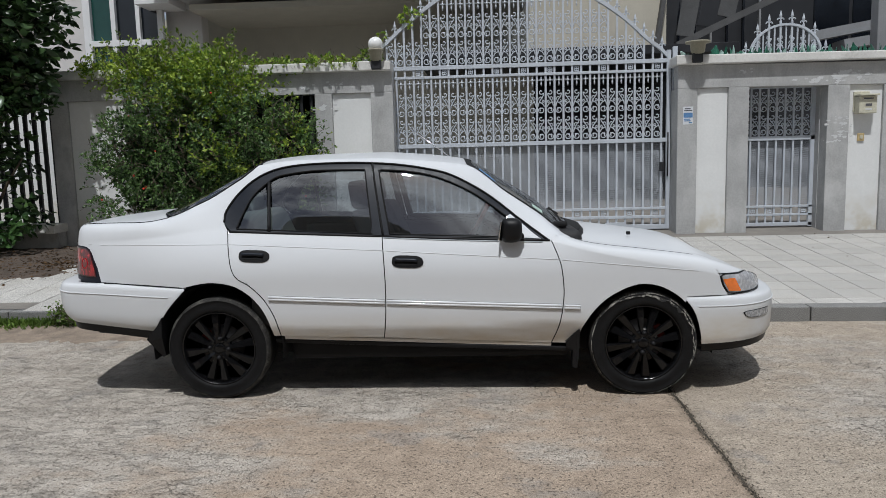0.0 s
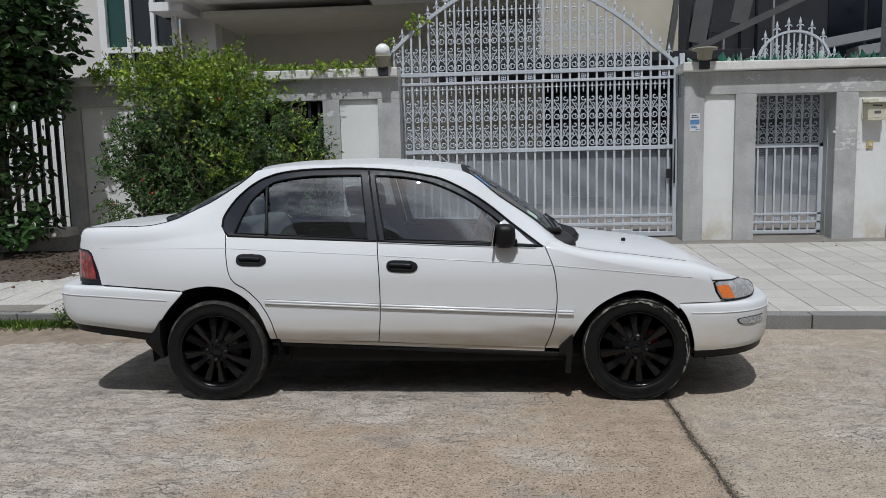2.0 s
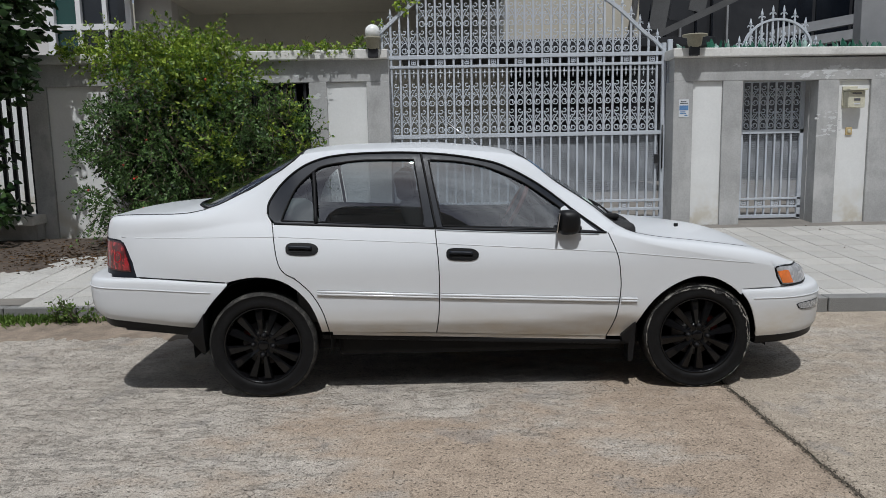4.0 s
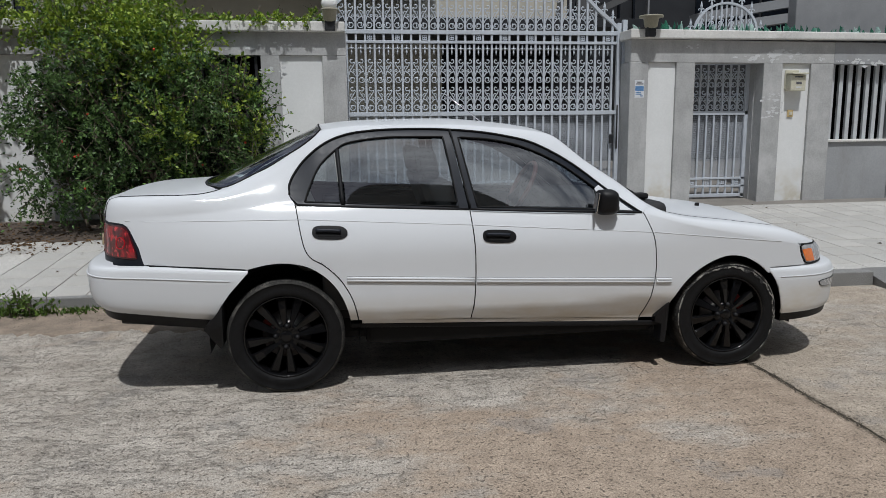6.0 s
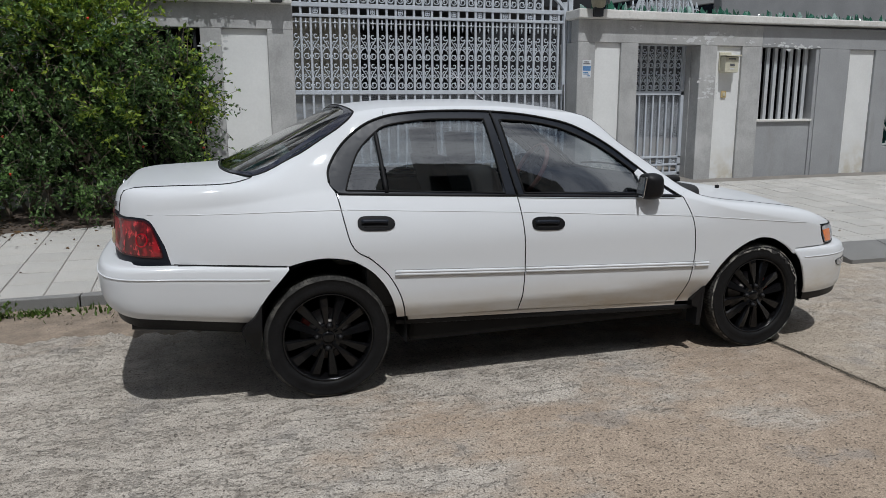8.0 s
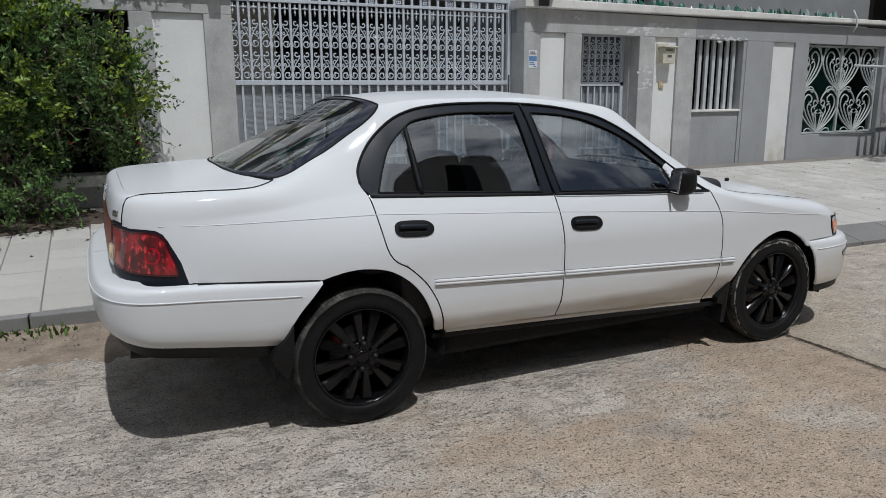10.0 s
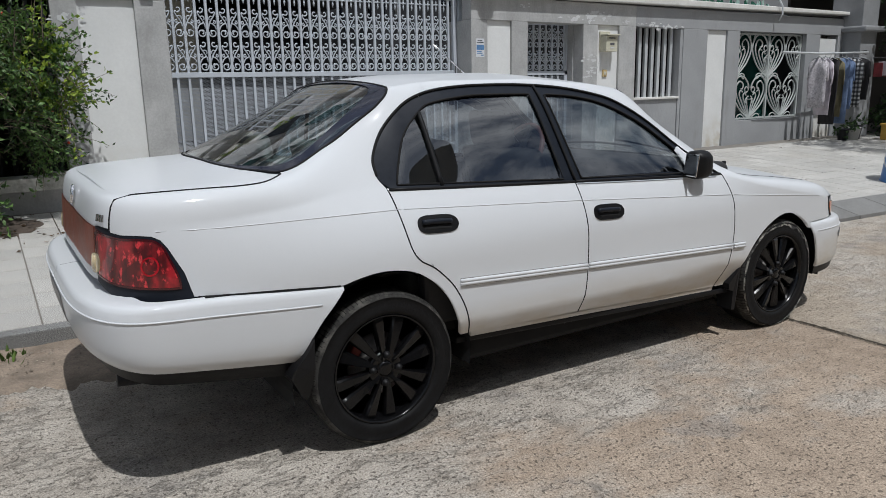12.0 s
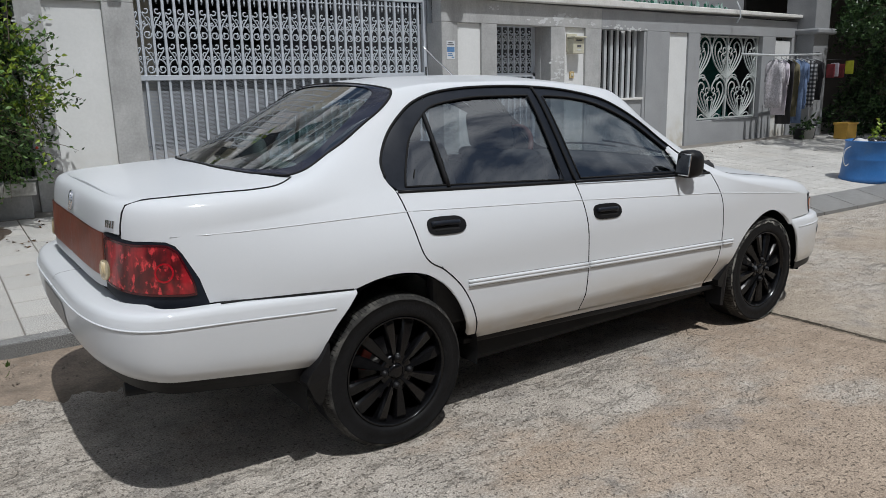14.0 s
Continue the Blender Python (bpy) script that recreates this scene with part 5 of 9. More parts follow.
# dark gaps between the panels
for side in (1, -1):
    for line in (side_line(CUT_R + [(-1.326, 0.984)]), side_line(CUT_B), side_line(CUT_F), [(u, 1.802) for u in np.linspace(0.70, BODY.us(1.36, 0.7)[0], 30)],
                 LID_EDGE + LID_REAR, side_line([(-2.07, 0.703), (-1.8, 0.688), (-1.58, 0.670)], 8)):
        skin_tube("panel_gap", line, 0.0034, M_SEAM, car, side, (0.0004 if side > 0 else -0.003) if line[0] == LID_EDGE[0] else -0.0012, sides=5)
    for k, pts in enumerate(([(-0.484, 1.356), (-0.447, 1.15), (-0.408, 0.946)], DLO[1:])):
        skin_tube("rubber_seal", side_line(pts, 5), 0.0055, M_SEAM, car, side, 0.0005, sides=5)

# rear face: garnish, lamps, badge
garn = [BODY.hs(h, 0.928) for h in (0.508, 0.45, 0.3, 0.15, 0.02)] + [(U_END + 0.001, BODY.hs(0.01, 0.93)[1]), (U_END + 0.001, BODY.hs(0.01, 0.79)[1])] + [BODY.hs(h, 0.785) for h in (0.02, 0.15, 0.3, 0.45, 0.512)]
panel("garnish", garn, M_GARNISH, boot, 0, off=0.006, gap=0.0, flange=0.008, label="faded brown-red garnish panel")


def rear_disc(h, z, r):
    u, s0 = BODY.hs(h, z)
    s1 = BODY.hs(h, z + r)[1]
    return [(u + r * math.cos(a), s0 + (s1 - s0) * math.sin(a)) for a in np.linspace(0, 2 * math.pi, 22, endpoint=False)]


for side in (1, -1):
    lamp = [BODY.hs(*p) for p in smooth([(0.516, 0.924), (0.58, 0.915), (0.651, 0.905), (0.690, 0.904), (0.715, 0.900), (0.727, 0.887), (0.737, 0.866), (0.757, 0.790), (0.7635, 0.738), (0.757, 0.733), (0.728, 0.735), (0.665, 0.742), (0.60, 0.752), (0.524, 0.768)], 4)]
    tl = panel("tail_lamp", lamp, M_RED, car, side, off=0.004, gap=0.002, flange=0.02, du=0.02, ds=0.03, label="red tail lamp with facets and glints painted in")
    black = [BODY.hs(*p) for p in [(0.512, 0.930)] + LAMP_TOP + [(0.728, 0.697), (0.671, 0.696), (0.60, 0.714), (0.52, 0.745)]]
    panel("lamp_surround", black, M_CARBON, car, side, off=0.001, gap=0.0, flange=0.02, label="black carbon-look lamp surround")
    ring("lamp_ring", rear_disc(0.720, 0.812, 0.032), rear_disc(0.720, 0.812, 0.026), M_REDGLOW, tl, side, 0.0062, count=40, depth=0.004)
    ring("lens_edge", shrink(lamp, 0.001), shrink(lamp, 0.007), M_LENSEDGE, tl, side, 0.0056, count=90, depth=0.004)
    panel("reverse_lamp", rear_disc(0.522, 0.808, 0.034), M_CREAM, tl, side, off=0.012, gap=0.0, flange=0.01, du=0.02, ds=0.03, label="ribbed cream reversing lens")
    for k in range(5):
        skin_tube("lens_rib", [BODY.hs(0.522 + (k - 2) * 0.006, z) for z in (0.782, 0.808, 0.834)], 0.002, M_CREAM, tl, side, 0.012)
    # headlamps
    hl = [BODY.us(1.484, 0.692), BODY.us(1.505, 0.63), BODY.us(1.543, 0.575), BODY.us(1.64, 0.575), BODY.hs(0.5, 0.575, False), BODY.hs(0.42, 0.58, False), BODY.hs(0.42, 0.655, False), BODY.hs(0.5, 0.668, False), BODY.us(1.62, 0.688)]
    back = panel("headlamp", hl, M_REFLECTOR, car, side, off=-0.004, gap=0.002, flange=0.02, label="grey headlamp with amber corner")
    panel("lens_edge", shrink(hl, 0.012), M_REFLECTOR, back, side, off=0.001, gap=0.0, flange=0.004)
    amber = [BODY.us(1.505, 0.662), BODY.us(1.545, 0.594), BODY.us(1.625, 0.587), BODY.us(1.600, 0.630), BODY.us(1.580, 0.664)]
    panel("indicator", amber, M_AMBER, back, side, off=0.004, gap=0.0, flange=0.006)
    if side > 0:
        ring("lamp_rim", hl, shrink(hl, 0.006), M_BLACK, back, side, 0.004, count=60)
# bumpers
class Bumper(Skin):
    """s 0..1 from the lower lip up to the ledge."""

    def __init__(self, outline, low, high, profile, rear):
        self.o, self.low, self.high, self.profile, self.rear = outline, low, high, profile, rear

    def at(self, u, s):
        u, s = np.asarray(u, float), np.asarray(s, float)
        S, X, Y, NX, NY, E = self.o
        x, y, nx, ny = (np.interp(u, S, k) for k in (X, Y, NX, NY))
        lo, hi = fair(*self.low, x), fair(*self.high, x)
        t, i, zf = zip(*self.profile)
        inset, fz = fair(t, i, s), fair(t, zf, s)
        w = np.clip(ny, 0, 1) ** 6
        deep = np.clip(s - 0.86, 0, 1) * 7.1
        inset = inset * (1 - 0.35 * w) - deep * 0.02 * w
        return np.stack([x - nx * inset, np.maximum(y - ny * inset, 0), lo + (hi - lo) * fz], -1)

    def us(self, x, z):
        S, X = self.o[:2]
        u = float(np.interp(x, X, S))
        ss = np.linspace(0, 0.93, 120)
        return (u, float(np.interp(z, self.at(np.full(120, u), ss)[:, 2], ss)))


PROFILE = [(0, 0.050, 0.0), (0.12, 0.024, 0.12), (0.3, 0.008, 0.33), (0.5, 0.002, 0.57), (0.66, 0.0, 0.74), (0.78, 0.006, 0.88), (0.86, 0.016, 0.965), (0.92, 0.040, 0.998), (1.0, 0.115, 1.01)]
PROFILE_FRONT = [(0, 0.020, 0.0), (0.12, 0.010, 0.10), (0.3, 0.005, 0.31), (0.5, 0.002, 0.55), (0.66, 0.0, 0.73), (0.78, 0.006, 0.88), (0.86, 0.016, 0.965), (0.92, 0.040, 0.998), (1.0, 0.115, 1.01)]
REAR = Bumper(plan(-2.432, 0.38, 4.0, 1.9, 0.5, 2.6, 0.838),
              ([-2.45, -2.2, -1.95, -1.76, -1.5], [0.488, 0.470, 0.438, 0.415, 0.40]), ([-2.45, -2.1, -1.57, -1.5], [0.712, 0.700, 0.668, 0.665]), PROFILE, True)
FRONT = Bumper(plan(-2.4, 0.5, 3.0, 1.952, 0.58, 2.7, 0.836),
               ([1.2, 1.38, 1.72, 1.95], [0.296, 0.300, 0.312, 0.320]), ([1.2, 1.3, 1.7, 1.95], [0.568, 0.569, 0.566, 0.56]), PROFILE_FRONT, False)
u0 = REAR.o[0][0]
rb = [REAR.us(*p) for p in smooth([(-1.755, 0.416), (-1.728, 0.455), (-1.698, 0.504), (-1.66, 0.556), (-1.615, 0.605), (-1.57, 0.655)], 4)] + [(REAR.us(-1.57, 0.6)[0], 1.0), (u0 + 0.002, 1.0), (u0 + 0.002, 0.0), (REAR.us(-1.75, 0.45)[0], 0.0)]
rear_bumper = panel("rear_bumper", rb, M_PAINT, car, 0, skin=REAR, gap=0.0, flange=0.012, ds=0.05)
for side in (1, -1):
    skin_tube("bumper_groove", [(u, 0.70) for u in np.linspace(u0 + 0.004, REAR.us(-1.66, 0.6)[0], 60)], 0.0032, M_PAINT, rear_bumper, side, 0.001, REAR)
    skin_tube("bumper_gap", [(u, 0.975) for u in np.linspace(REAR.us(-2.05, 0.6)[0], REAR.us(-1.575, 0.6)[0], 30)], 0.004, M_SEAM, rear_bumper, side, 0.003, REAR)
# number plate recess, kept blank
pr = [(u0 + 0.002, 0.18), (u0 + 0.20, 0.18), (u0 + 0.22, 0.25), (u0 + 0.22, 0.56), (u0 + 0.20, 0.62), (u0 + 0.002, 0.62)]
panel("plate_recess", pr, mat("scuffed_grey_plate", (0.30, 0.29, 0.28), 0.5, var=0.2, big=12, bump=0.1), rear_bumper, 0, off=0.003, gap=0.0, flange=0.006, skin=REAR, label="empty grey number plate recess")
u1 = FRONT.o[0][-1]
fb = [(u1 - 0.002, 0.0), (u1 - 0.002, 1.0), (FRONT.us(1.30, 0.5)[0], 1.0)] + [FRONT.us(*p) for p in smooth([(1.293, 0.560), (1.334, 0.500), (1.362, 0.43), (1.380, 0.349), (1.382, 0.306)], 4)] + [(FRONT.us(1.384, 0.3)[0], 0.0)]
front_bumper = panel("front_bumper", fb, M_PAINT, car, 0, skin=FRONT, gap=0.0, flange=0.012, ds=0.05)
for side in (1, -1):
    skin_tube("bumper_groove", [(u, 0.72) for u in np.linspace(FRONT.us(1.36, 0.5)[0], u1 - 0.004, 50)], 0.0030, M_PAINT, front_bumper, side, 0.001, FRONT)
    skin_tube("bumper_gap", [(u, 0.985) for u in np.linspace(FRONT.us(1.30, 0.5)[0], FRONT.us(1.55, 0.5)[0], 20)], 0.0035, M_SEAM, front_bumper, side, 0.004, FRONT)
    fog = [FRONT.us(*p) for p in ((1.618, 0.472), (1.632, 0.450), (1.66, 0.440), (1.72, 0.436))] + [(FRONT.us(1.80, 0.45)[0], FRONT.us(1.72, 0.443)[1]), (FRONT.us(1.80, 0.45)[0], FRONT.us(1.72, 0.482)[1]), FRONT.us(1.70, 0.482), FRONT.us(1.64, 0.480)]
    fl = panel("fog_lamp", fog, M_BLACK, front_bumper, side, off=0.002, gap=0.0, flange=0.008, skin=FRONT)
    M_FOG = mat("ribbed_fog_lens", (0.33, 0.34, 0.35), 0.25, var=0.4, big=40, fine=90, bump=0.3, coat=0.6)
    panel("lens", shrink(fog, 0.006), M_FOG, fl, side, off=0.005, gap=0.0, flange=0.004, skin=FRONT, label="ribbed clear fog lens")


def lip(name, skin, ua, ub, drop_a, drop_b, inset):
    """Black valance under a bumper."""
    n = 50
    u = np.linspace(ua, ub, n)
    a = skin.at(u, np.zeros(n))
    nrm = skin.normal(u, np.full(n, 0.3))
    rows = [a - nrm * 0.006, a - nrm * inset, a - nrm * (inset + 0.12)]
    d = np.linspace(drop_a, drop_b, n)
    rows[0] = rows[0] + np.array([0, 0, 0.012])
    rows[1][:, 2] -= d
    rows[2][:, 2] -= d + 0.01
    verts, faces = [], []
    for sgn in (1, -1):
        base = len(verts)
        for r in rows:
            r2 = r.copy()
            r2[:, 1] = np.maximum(r2[:, 1], 0)
            verts += list(r2 * np.array([1, -sgn, 1]) - np.array([CAR_X, 0, 0]))
        for i in range(2):
            for k in range(n - 1):
                q = (base + i * n + k, base + i * n + k + 1, base + (i + 1) * n + k + 1, base + (i + 1) * n + k)
                faces.append(q)
    return mesh_ob(name, verts, faces, M_BLACK, car, "black plastic valance under the bumper", smooth=True)


lip("rear_valance", REAR, u0 + 0.002, REAR.us(-1.75, 0.45)[0], 0.035, 0.055, 0.02)
lip("front_valance", FRONT, FRONT.us(1.385, 0.4)[0], u1 - 0.002, 0.048, 0.035, 0.015)

# unseen plates that close the bumpers above and stop sun leaking through
for name, skin, ua, ub, z in (("rear_bumper_core", REAR, u0 + 0.002, REAR.us(-1.62, 0.6)[0], 0.640), ("front_bumper_core", FRONT, FRONT.us(1.36, 0.5)[0], u1 - 0.002, 0.520)):
    u = np.linspace(ua, ub, 40)
    a = skin.at(u, np.full(40, 0.9)) - skin.normal(u, np.full(40, 0.6)) * 0.012
    ring_ = [(x - CAR_X, -max(h, 0.0), z) for x, h, _ in a]
    ring_ += [(x, -y, z) for x, y, z in ring_[::-1]]
    bm = bmesh.new()
    bm.faces.new([bm.verts.new(q) for q in ring_])
    bmesh.ops.triangulate(bm, faces=bm.faces[:])
    part(name, bm, M_SEAM, car)

# underbody, wheel housings, exhaust; the floor boxes hang low to deepen the shade below
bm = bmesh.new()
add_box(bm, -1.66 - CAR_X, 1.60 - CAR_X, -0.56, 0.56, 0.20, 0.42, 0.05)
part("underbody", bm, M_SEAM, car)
# added box that stops sun leaking in ahead of the rear bumper
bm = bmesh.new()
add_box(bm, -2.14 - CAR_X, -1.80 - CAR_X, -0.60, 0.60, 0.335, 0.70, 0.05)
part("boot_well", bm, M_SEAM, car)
# added box that stops sun leaking in behind the front bumper
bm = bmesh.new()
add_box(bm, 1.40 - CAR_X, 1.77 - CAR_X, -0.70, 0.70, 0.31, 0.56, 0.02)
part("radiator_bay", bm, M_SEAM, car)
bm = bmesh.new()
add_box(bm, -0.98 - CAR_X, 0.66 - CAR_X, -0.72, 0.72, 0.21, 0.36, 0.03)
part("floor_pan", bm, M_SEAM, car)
for side in (1, -1):
    for ax in (AX_R, AX_F):
        v, f = [], []
        n = 22
        R = 0.385
        zc_ = 0.300
        for k in range(n):
            a = math.pi * (-0.05 + 1.10 * k / (n - 1))
            for h in (0.805, 0.46):
                v.append((ax - CAR_X + R * math.cos(a), -side * h, zc_ + R * math.sin(a)))
        for k in range(n - 1):
            f.append((2 * k, 2 * k + 1, 2 * k + 3, 2 * k + 2))
        c = len(v)
        v.append((ax - CAR_X, -side * 0.46, zc_))
        for k in range(n - 1):
            f.append((2 * k + 1, c, 2 * k + 3))
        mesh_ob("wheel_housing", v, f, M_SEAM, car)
# this box and the axle are guessed, added to block light underneath
bm = bmesh.new()
add_box(bm, -2.06 - CAR_X, -1.80 - CAR_X, -0.10, 0.46, 0.26, 0.38, 0.05)
part("silencer", bm, M_SEAM, car, "black box under the boot, added to block light")
tube("rear_axle", [(AX_R, CAR_Y - 0.62, 0.29), (AX_R, CAR_Y + 0.62, 0.29)], 0.045, M_SEAM, car, 10)
tube("exhaust", [(-1.9, CAR_Y - 0.42, 0.30), (-2.15, CAR_Y - 0.42, 0.33), (-2.30, CAR_Y - 0.42, 0.345)], 0.026, M_BLACK, car, 10)

# wheels
def wheel(side, ax):
    w = new("wheel")
    w.parent = car
    w.location = (ax - CAR_X, -side * 0.785, TYRE_R - 0.001)
    m = Matrix.Rotation(math.radians(90 * side), 4, "X")          # local z points outwards
    r = TYRE_R
    prof = [(0.212, -0.175), (0.262, -0.195), (0.285, -0.188), (r - 0.003, -0.170), (r, -0.12), (r, -0.03), (r - 0.002, -0.002), (r - 0.007, 0.012), (r - 0.014, 0.018), (r - 0.020, 0.0185), (r - 0.023, 0.016), (0.255, 0.021), (0.236, 0.022), (0.224, 0.018), (0.219, 0.010), (0.212, 0.004)]
    v, f = [], []
    lathe_into(v, f, prof, m, 56)
    f = f[:-2]
    t = mesh_ob("tyre", v, f, M_RUBBER, w, "worn black tyre", smooth=True)
    # tread blocks on the shoulder
    v, f = [], []
    for k in range(100):
        a0, a1 = 2 * math.pi * k / 100, 2 * math.pi * (k + 0.84) / 100
        b = len(v)
        for rr, zz in ((r - 0.005, 0.0125), (r + 0.0022, -0.004), (r + 0.0025, -0.046), (r - 0.002, -0.050)):
            for a in (a0, a1):
                v.append(m @ Vector((rr * math.cos(a), rr * math.sin(a), zz)))
        for i in range(3):
            f.append((b + 2 * i, b + 2 * i + 1, b + 2 * i + 3, b + 2 * i + 2))
    mesh_ob("tread", v, f, M_TREAD, t)
    # mud-scuffed ring on the shoulder of the front tyre, faint on the rear one
    v, f = [], []
    seg = 180
    for k in range(seg):
        a = 2 * math.pi * k / seg
        up = max(0.0, math.cos(a - 1.0)) ** 0.7 * (0.75 + 0.5 * noise.noise((math.cos(a) * 9, math.sin(a) * 9, 3.0))) if ax > 0 else 0.2
        wid = 0.0008 + 0.031 * up + 0.003 * noise.noise((math.cos(a) * 5, math.sin(a) * 5, ax))
        for rr, zz in ((r - 0.0055, 0.0115), (r - 0.0085, 0.0155), (r - 0.0085 - wid, 0.0205)):
            v.append(m @ Vector((rr * math.cos(a), rr * math.sin(a), zz)))
    for k in range(seg):
        j = (k + 1) % seg
        f += [(3 * k + i, 3 * j + i, 3 * j + i + 1, 3 * k + i + 1) for i in (0, 1)]
    mesh_ob("mud_ring", v, f, M_MUDDY if ax > 0 else M_TREAD, t)
    # rim: barrel, lip, twelve blades, hub
    v, f = [], []
    lathe_into(v, f, [(0.200, -0.15), (0.196, -0.10), (0.200, -0.03), (0.206, -0.004), (0.210, 0.012), (0.215, 0.016), (0.219, 0.014), (0.219, 0.004), (0.212, -0.01)], m, 56)
    f = f[:-2]
    rim = mesh_ob("rim", v, f, M_RIM, w, "gloss black alloy rim with twelve blades", smooth=True)
    for k in range(12):
        a = 2 * math.pi * (k + 0.25) / 12
        bm = bmesh.new()
        vs = []
        tw = -0.0035 if k % 2 else 0.0035
        swing = -0.006 if k % 2 else 0.006
        for rr, half, z in ((0.036, 0.010, 0.005), (0.068, 0.0105, 0.006), (0.10, 0.0155, 0.006), (0.15, 0.0215, 0.003), (0.190, 0.0255, -0.001), (0.209, 0.0270, -0.006)):
            off = swing * (rr - 0.06) / 0.1
            for s_, zz in ((-half, z - 0.030), (-half, z - 0.010 + tw), (-half * 0.72, z + tw), (half * 0.72, z - tw), (half, z - 0.010 - tw), (half, z - 0.030)):
                vs.append(bm.verts.new(m @ (Matrix.Rotation(a, 4, "Z") @ Vector((rr, s_ + off, zz)))))
        for q in range(5):
            for s_ in range(5):
                bm.faces.new((vs[q * 6 + s_], vs[q * 6 + s_ + 1], vs[q * 6 + 7 + s_], vs[q * 6 + 6 + s_]))
        part("blade", bm, M_RIM, rim)
    lathe("hub", [(0.070, -0.03), (0.072, -0.004), (0.066, 0.003), (0.036, 0.002), (0.032, -0.004), (0.030, 0.004), (0.022, 0.008), (0.001, 0.009)], Matrix.Translation(w.matrix_basis.translation + car.location) @ m, M_RIM, rim, seg=32)
    for k in range(4):
        a = 2 * math.pi * (k + 0.5) / 4 + 0.7
        v, f = [], []
        lathe_into(v, f, [(0.014, -0.01), (0.014, 0.006), (0.010, 0.008), (0.0095, 0.016), (0.001, 0.016)], m @ Matrix.Translation((0.056 * math.cos(a), 0.056 * math.sin(a), 0.003)), 8)
        mesh_ob("wheel_nut", v, f, M_BLACK, rim, smooth=True)
    v, f = [], []
    lathe_into(v, f, [(0.06, -0.075), (0.128, -0.075), (0.128, -0.062), (0.075, -0.062), (0.07, -0.04), (0.001, -0.04)], m, 36)
    mesh_ob("brake_disc", v, f, M_DISC, w, smooth=True)
    bm = bmesh.new()
    add_box(bm, 0.095, 0.140, -0.045, 0.045, -0.10, -0.052, 0.01, m=m @ Matrix.Rotation(math.radians(150 if ax < 0 else 25) * (1 if side > 0 else -1), 4, "Z"))
    part("caliper", bm, M_CALIPER, w, "red brake caliper")
    v, f = [], []
    lathe_into(v, f, [(0.20, -0.14), (0.001, -0.14)], m, 36)
    mesh_ob("backing_plate", v, f, M_SEAM, w)


for side in (1, -1):
    for ax in (AX_R, AX_F):
        wheel(side, ax)

# mud flaps
for side in (1, -1):
    for pts in ([(0.704, 0.395), (0.690, 0.385), (0.626, 0.318), (0.630, 0.285), (0.668, 0.270), (0.664, 0.168), (0.690, 0.165), (0.702, 0.28)],):
        v = []
        for h in (0.832, 0.74):
            for x, z in pts:
                lean = 0.0 if h > 0.7 else 0.004
                v.append((x - CAR_X + lean, -side * (h - 0.08 * min(1.0, max(0.0, (0.5 - z) / 0.25)) * 0.3), z))
        n = len(pts)
        f = [tuple(range(n)), tuple(range(2 * n - 1, n - 1, -1))] + [(k, (k + 1) % n, n + (k + 1) % n, n + k) for k in range(n)]
        mesh_ob("mud_flap", v, f, M_BLACK, car)

# rear mud flaps: a thick rubber wedge behind the wheel, drawn to a point up the edge of the arch
for side in (1, -1):
    pts = smooth([(-1.702, 0.502), (-1.737, 0.446), (-1.785, 0.396)], 4) + smooth([(-1.796, 0.374), (-1.760, 0.306), (-1.734, 0.264), (-1.722, 0.258), (-1.713, 0.272)], 4) + [(-1.706, 0.39)]
    depth = lambda z: 0.852 - 0.055 * min(1.0, max(0.0, (0.375 - z) / 0.11))
    bm = bmesh.new()
    face = bm.faces.new([bm.verts.new((x - CAR_X, -side * depth(z), z)) for x, z in pts])
    deep = bmesh.ops.extrude_face_region(bm, geom=[face])["geom"]
    for q in deep:
        if isinstance(q, bmesh.types.BMVert):
            q.co.y = -side * 0.68
    bmesh.ops.triangulate(bm, faces=bm.faces[:])
    bmesh.ops.recalc_face_normals(bm, faces=bm.faces)
    part("mud_flap", bm, M_BLACK, car, "black rubber mud flap behind the rear wheel")

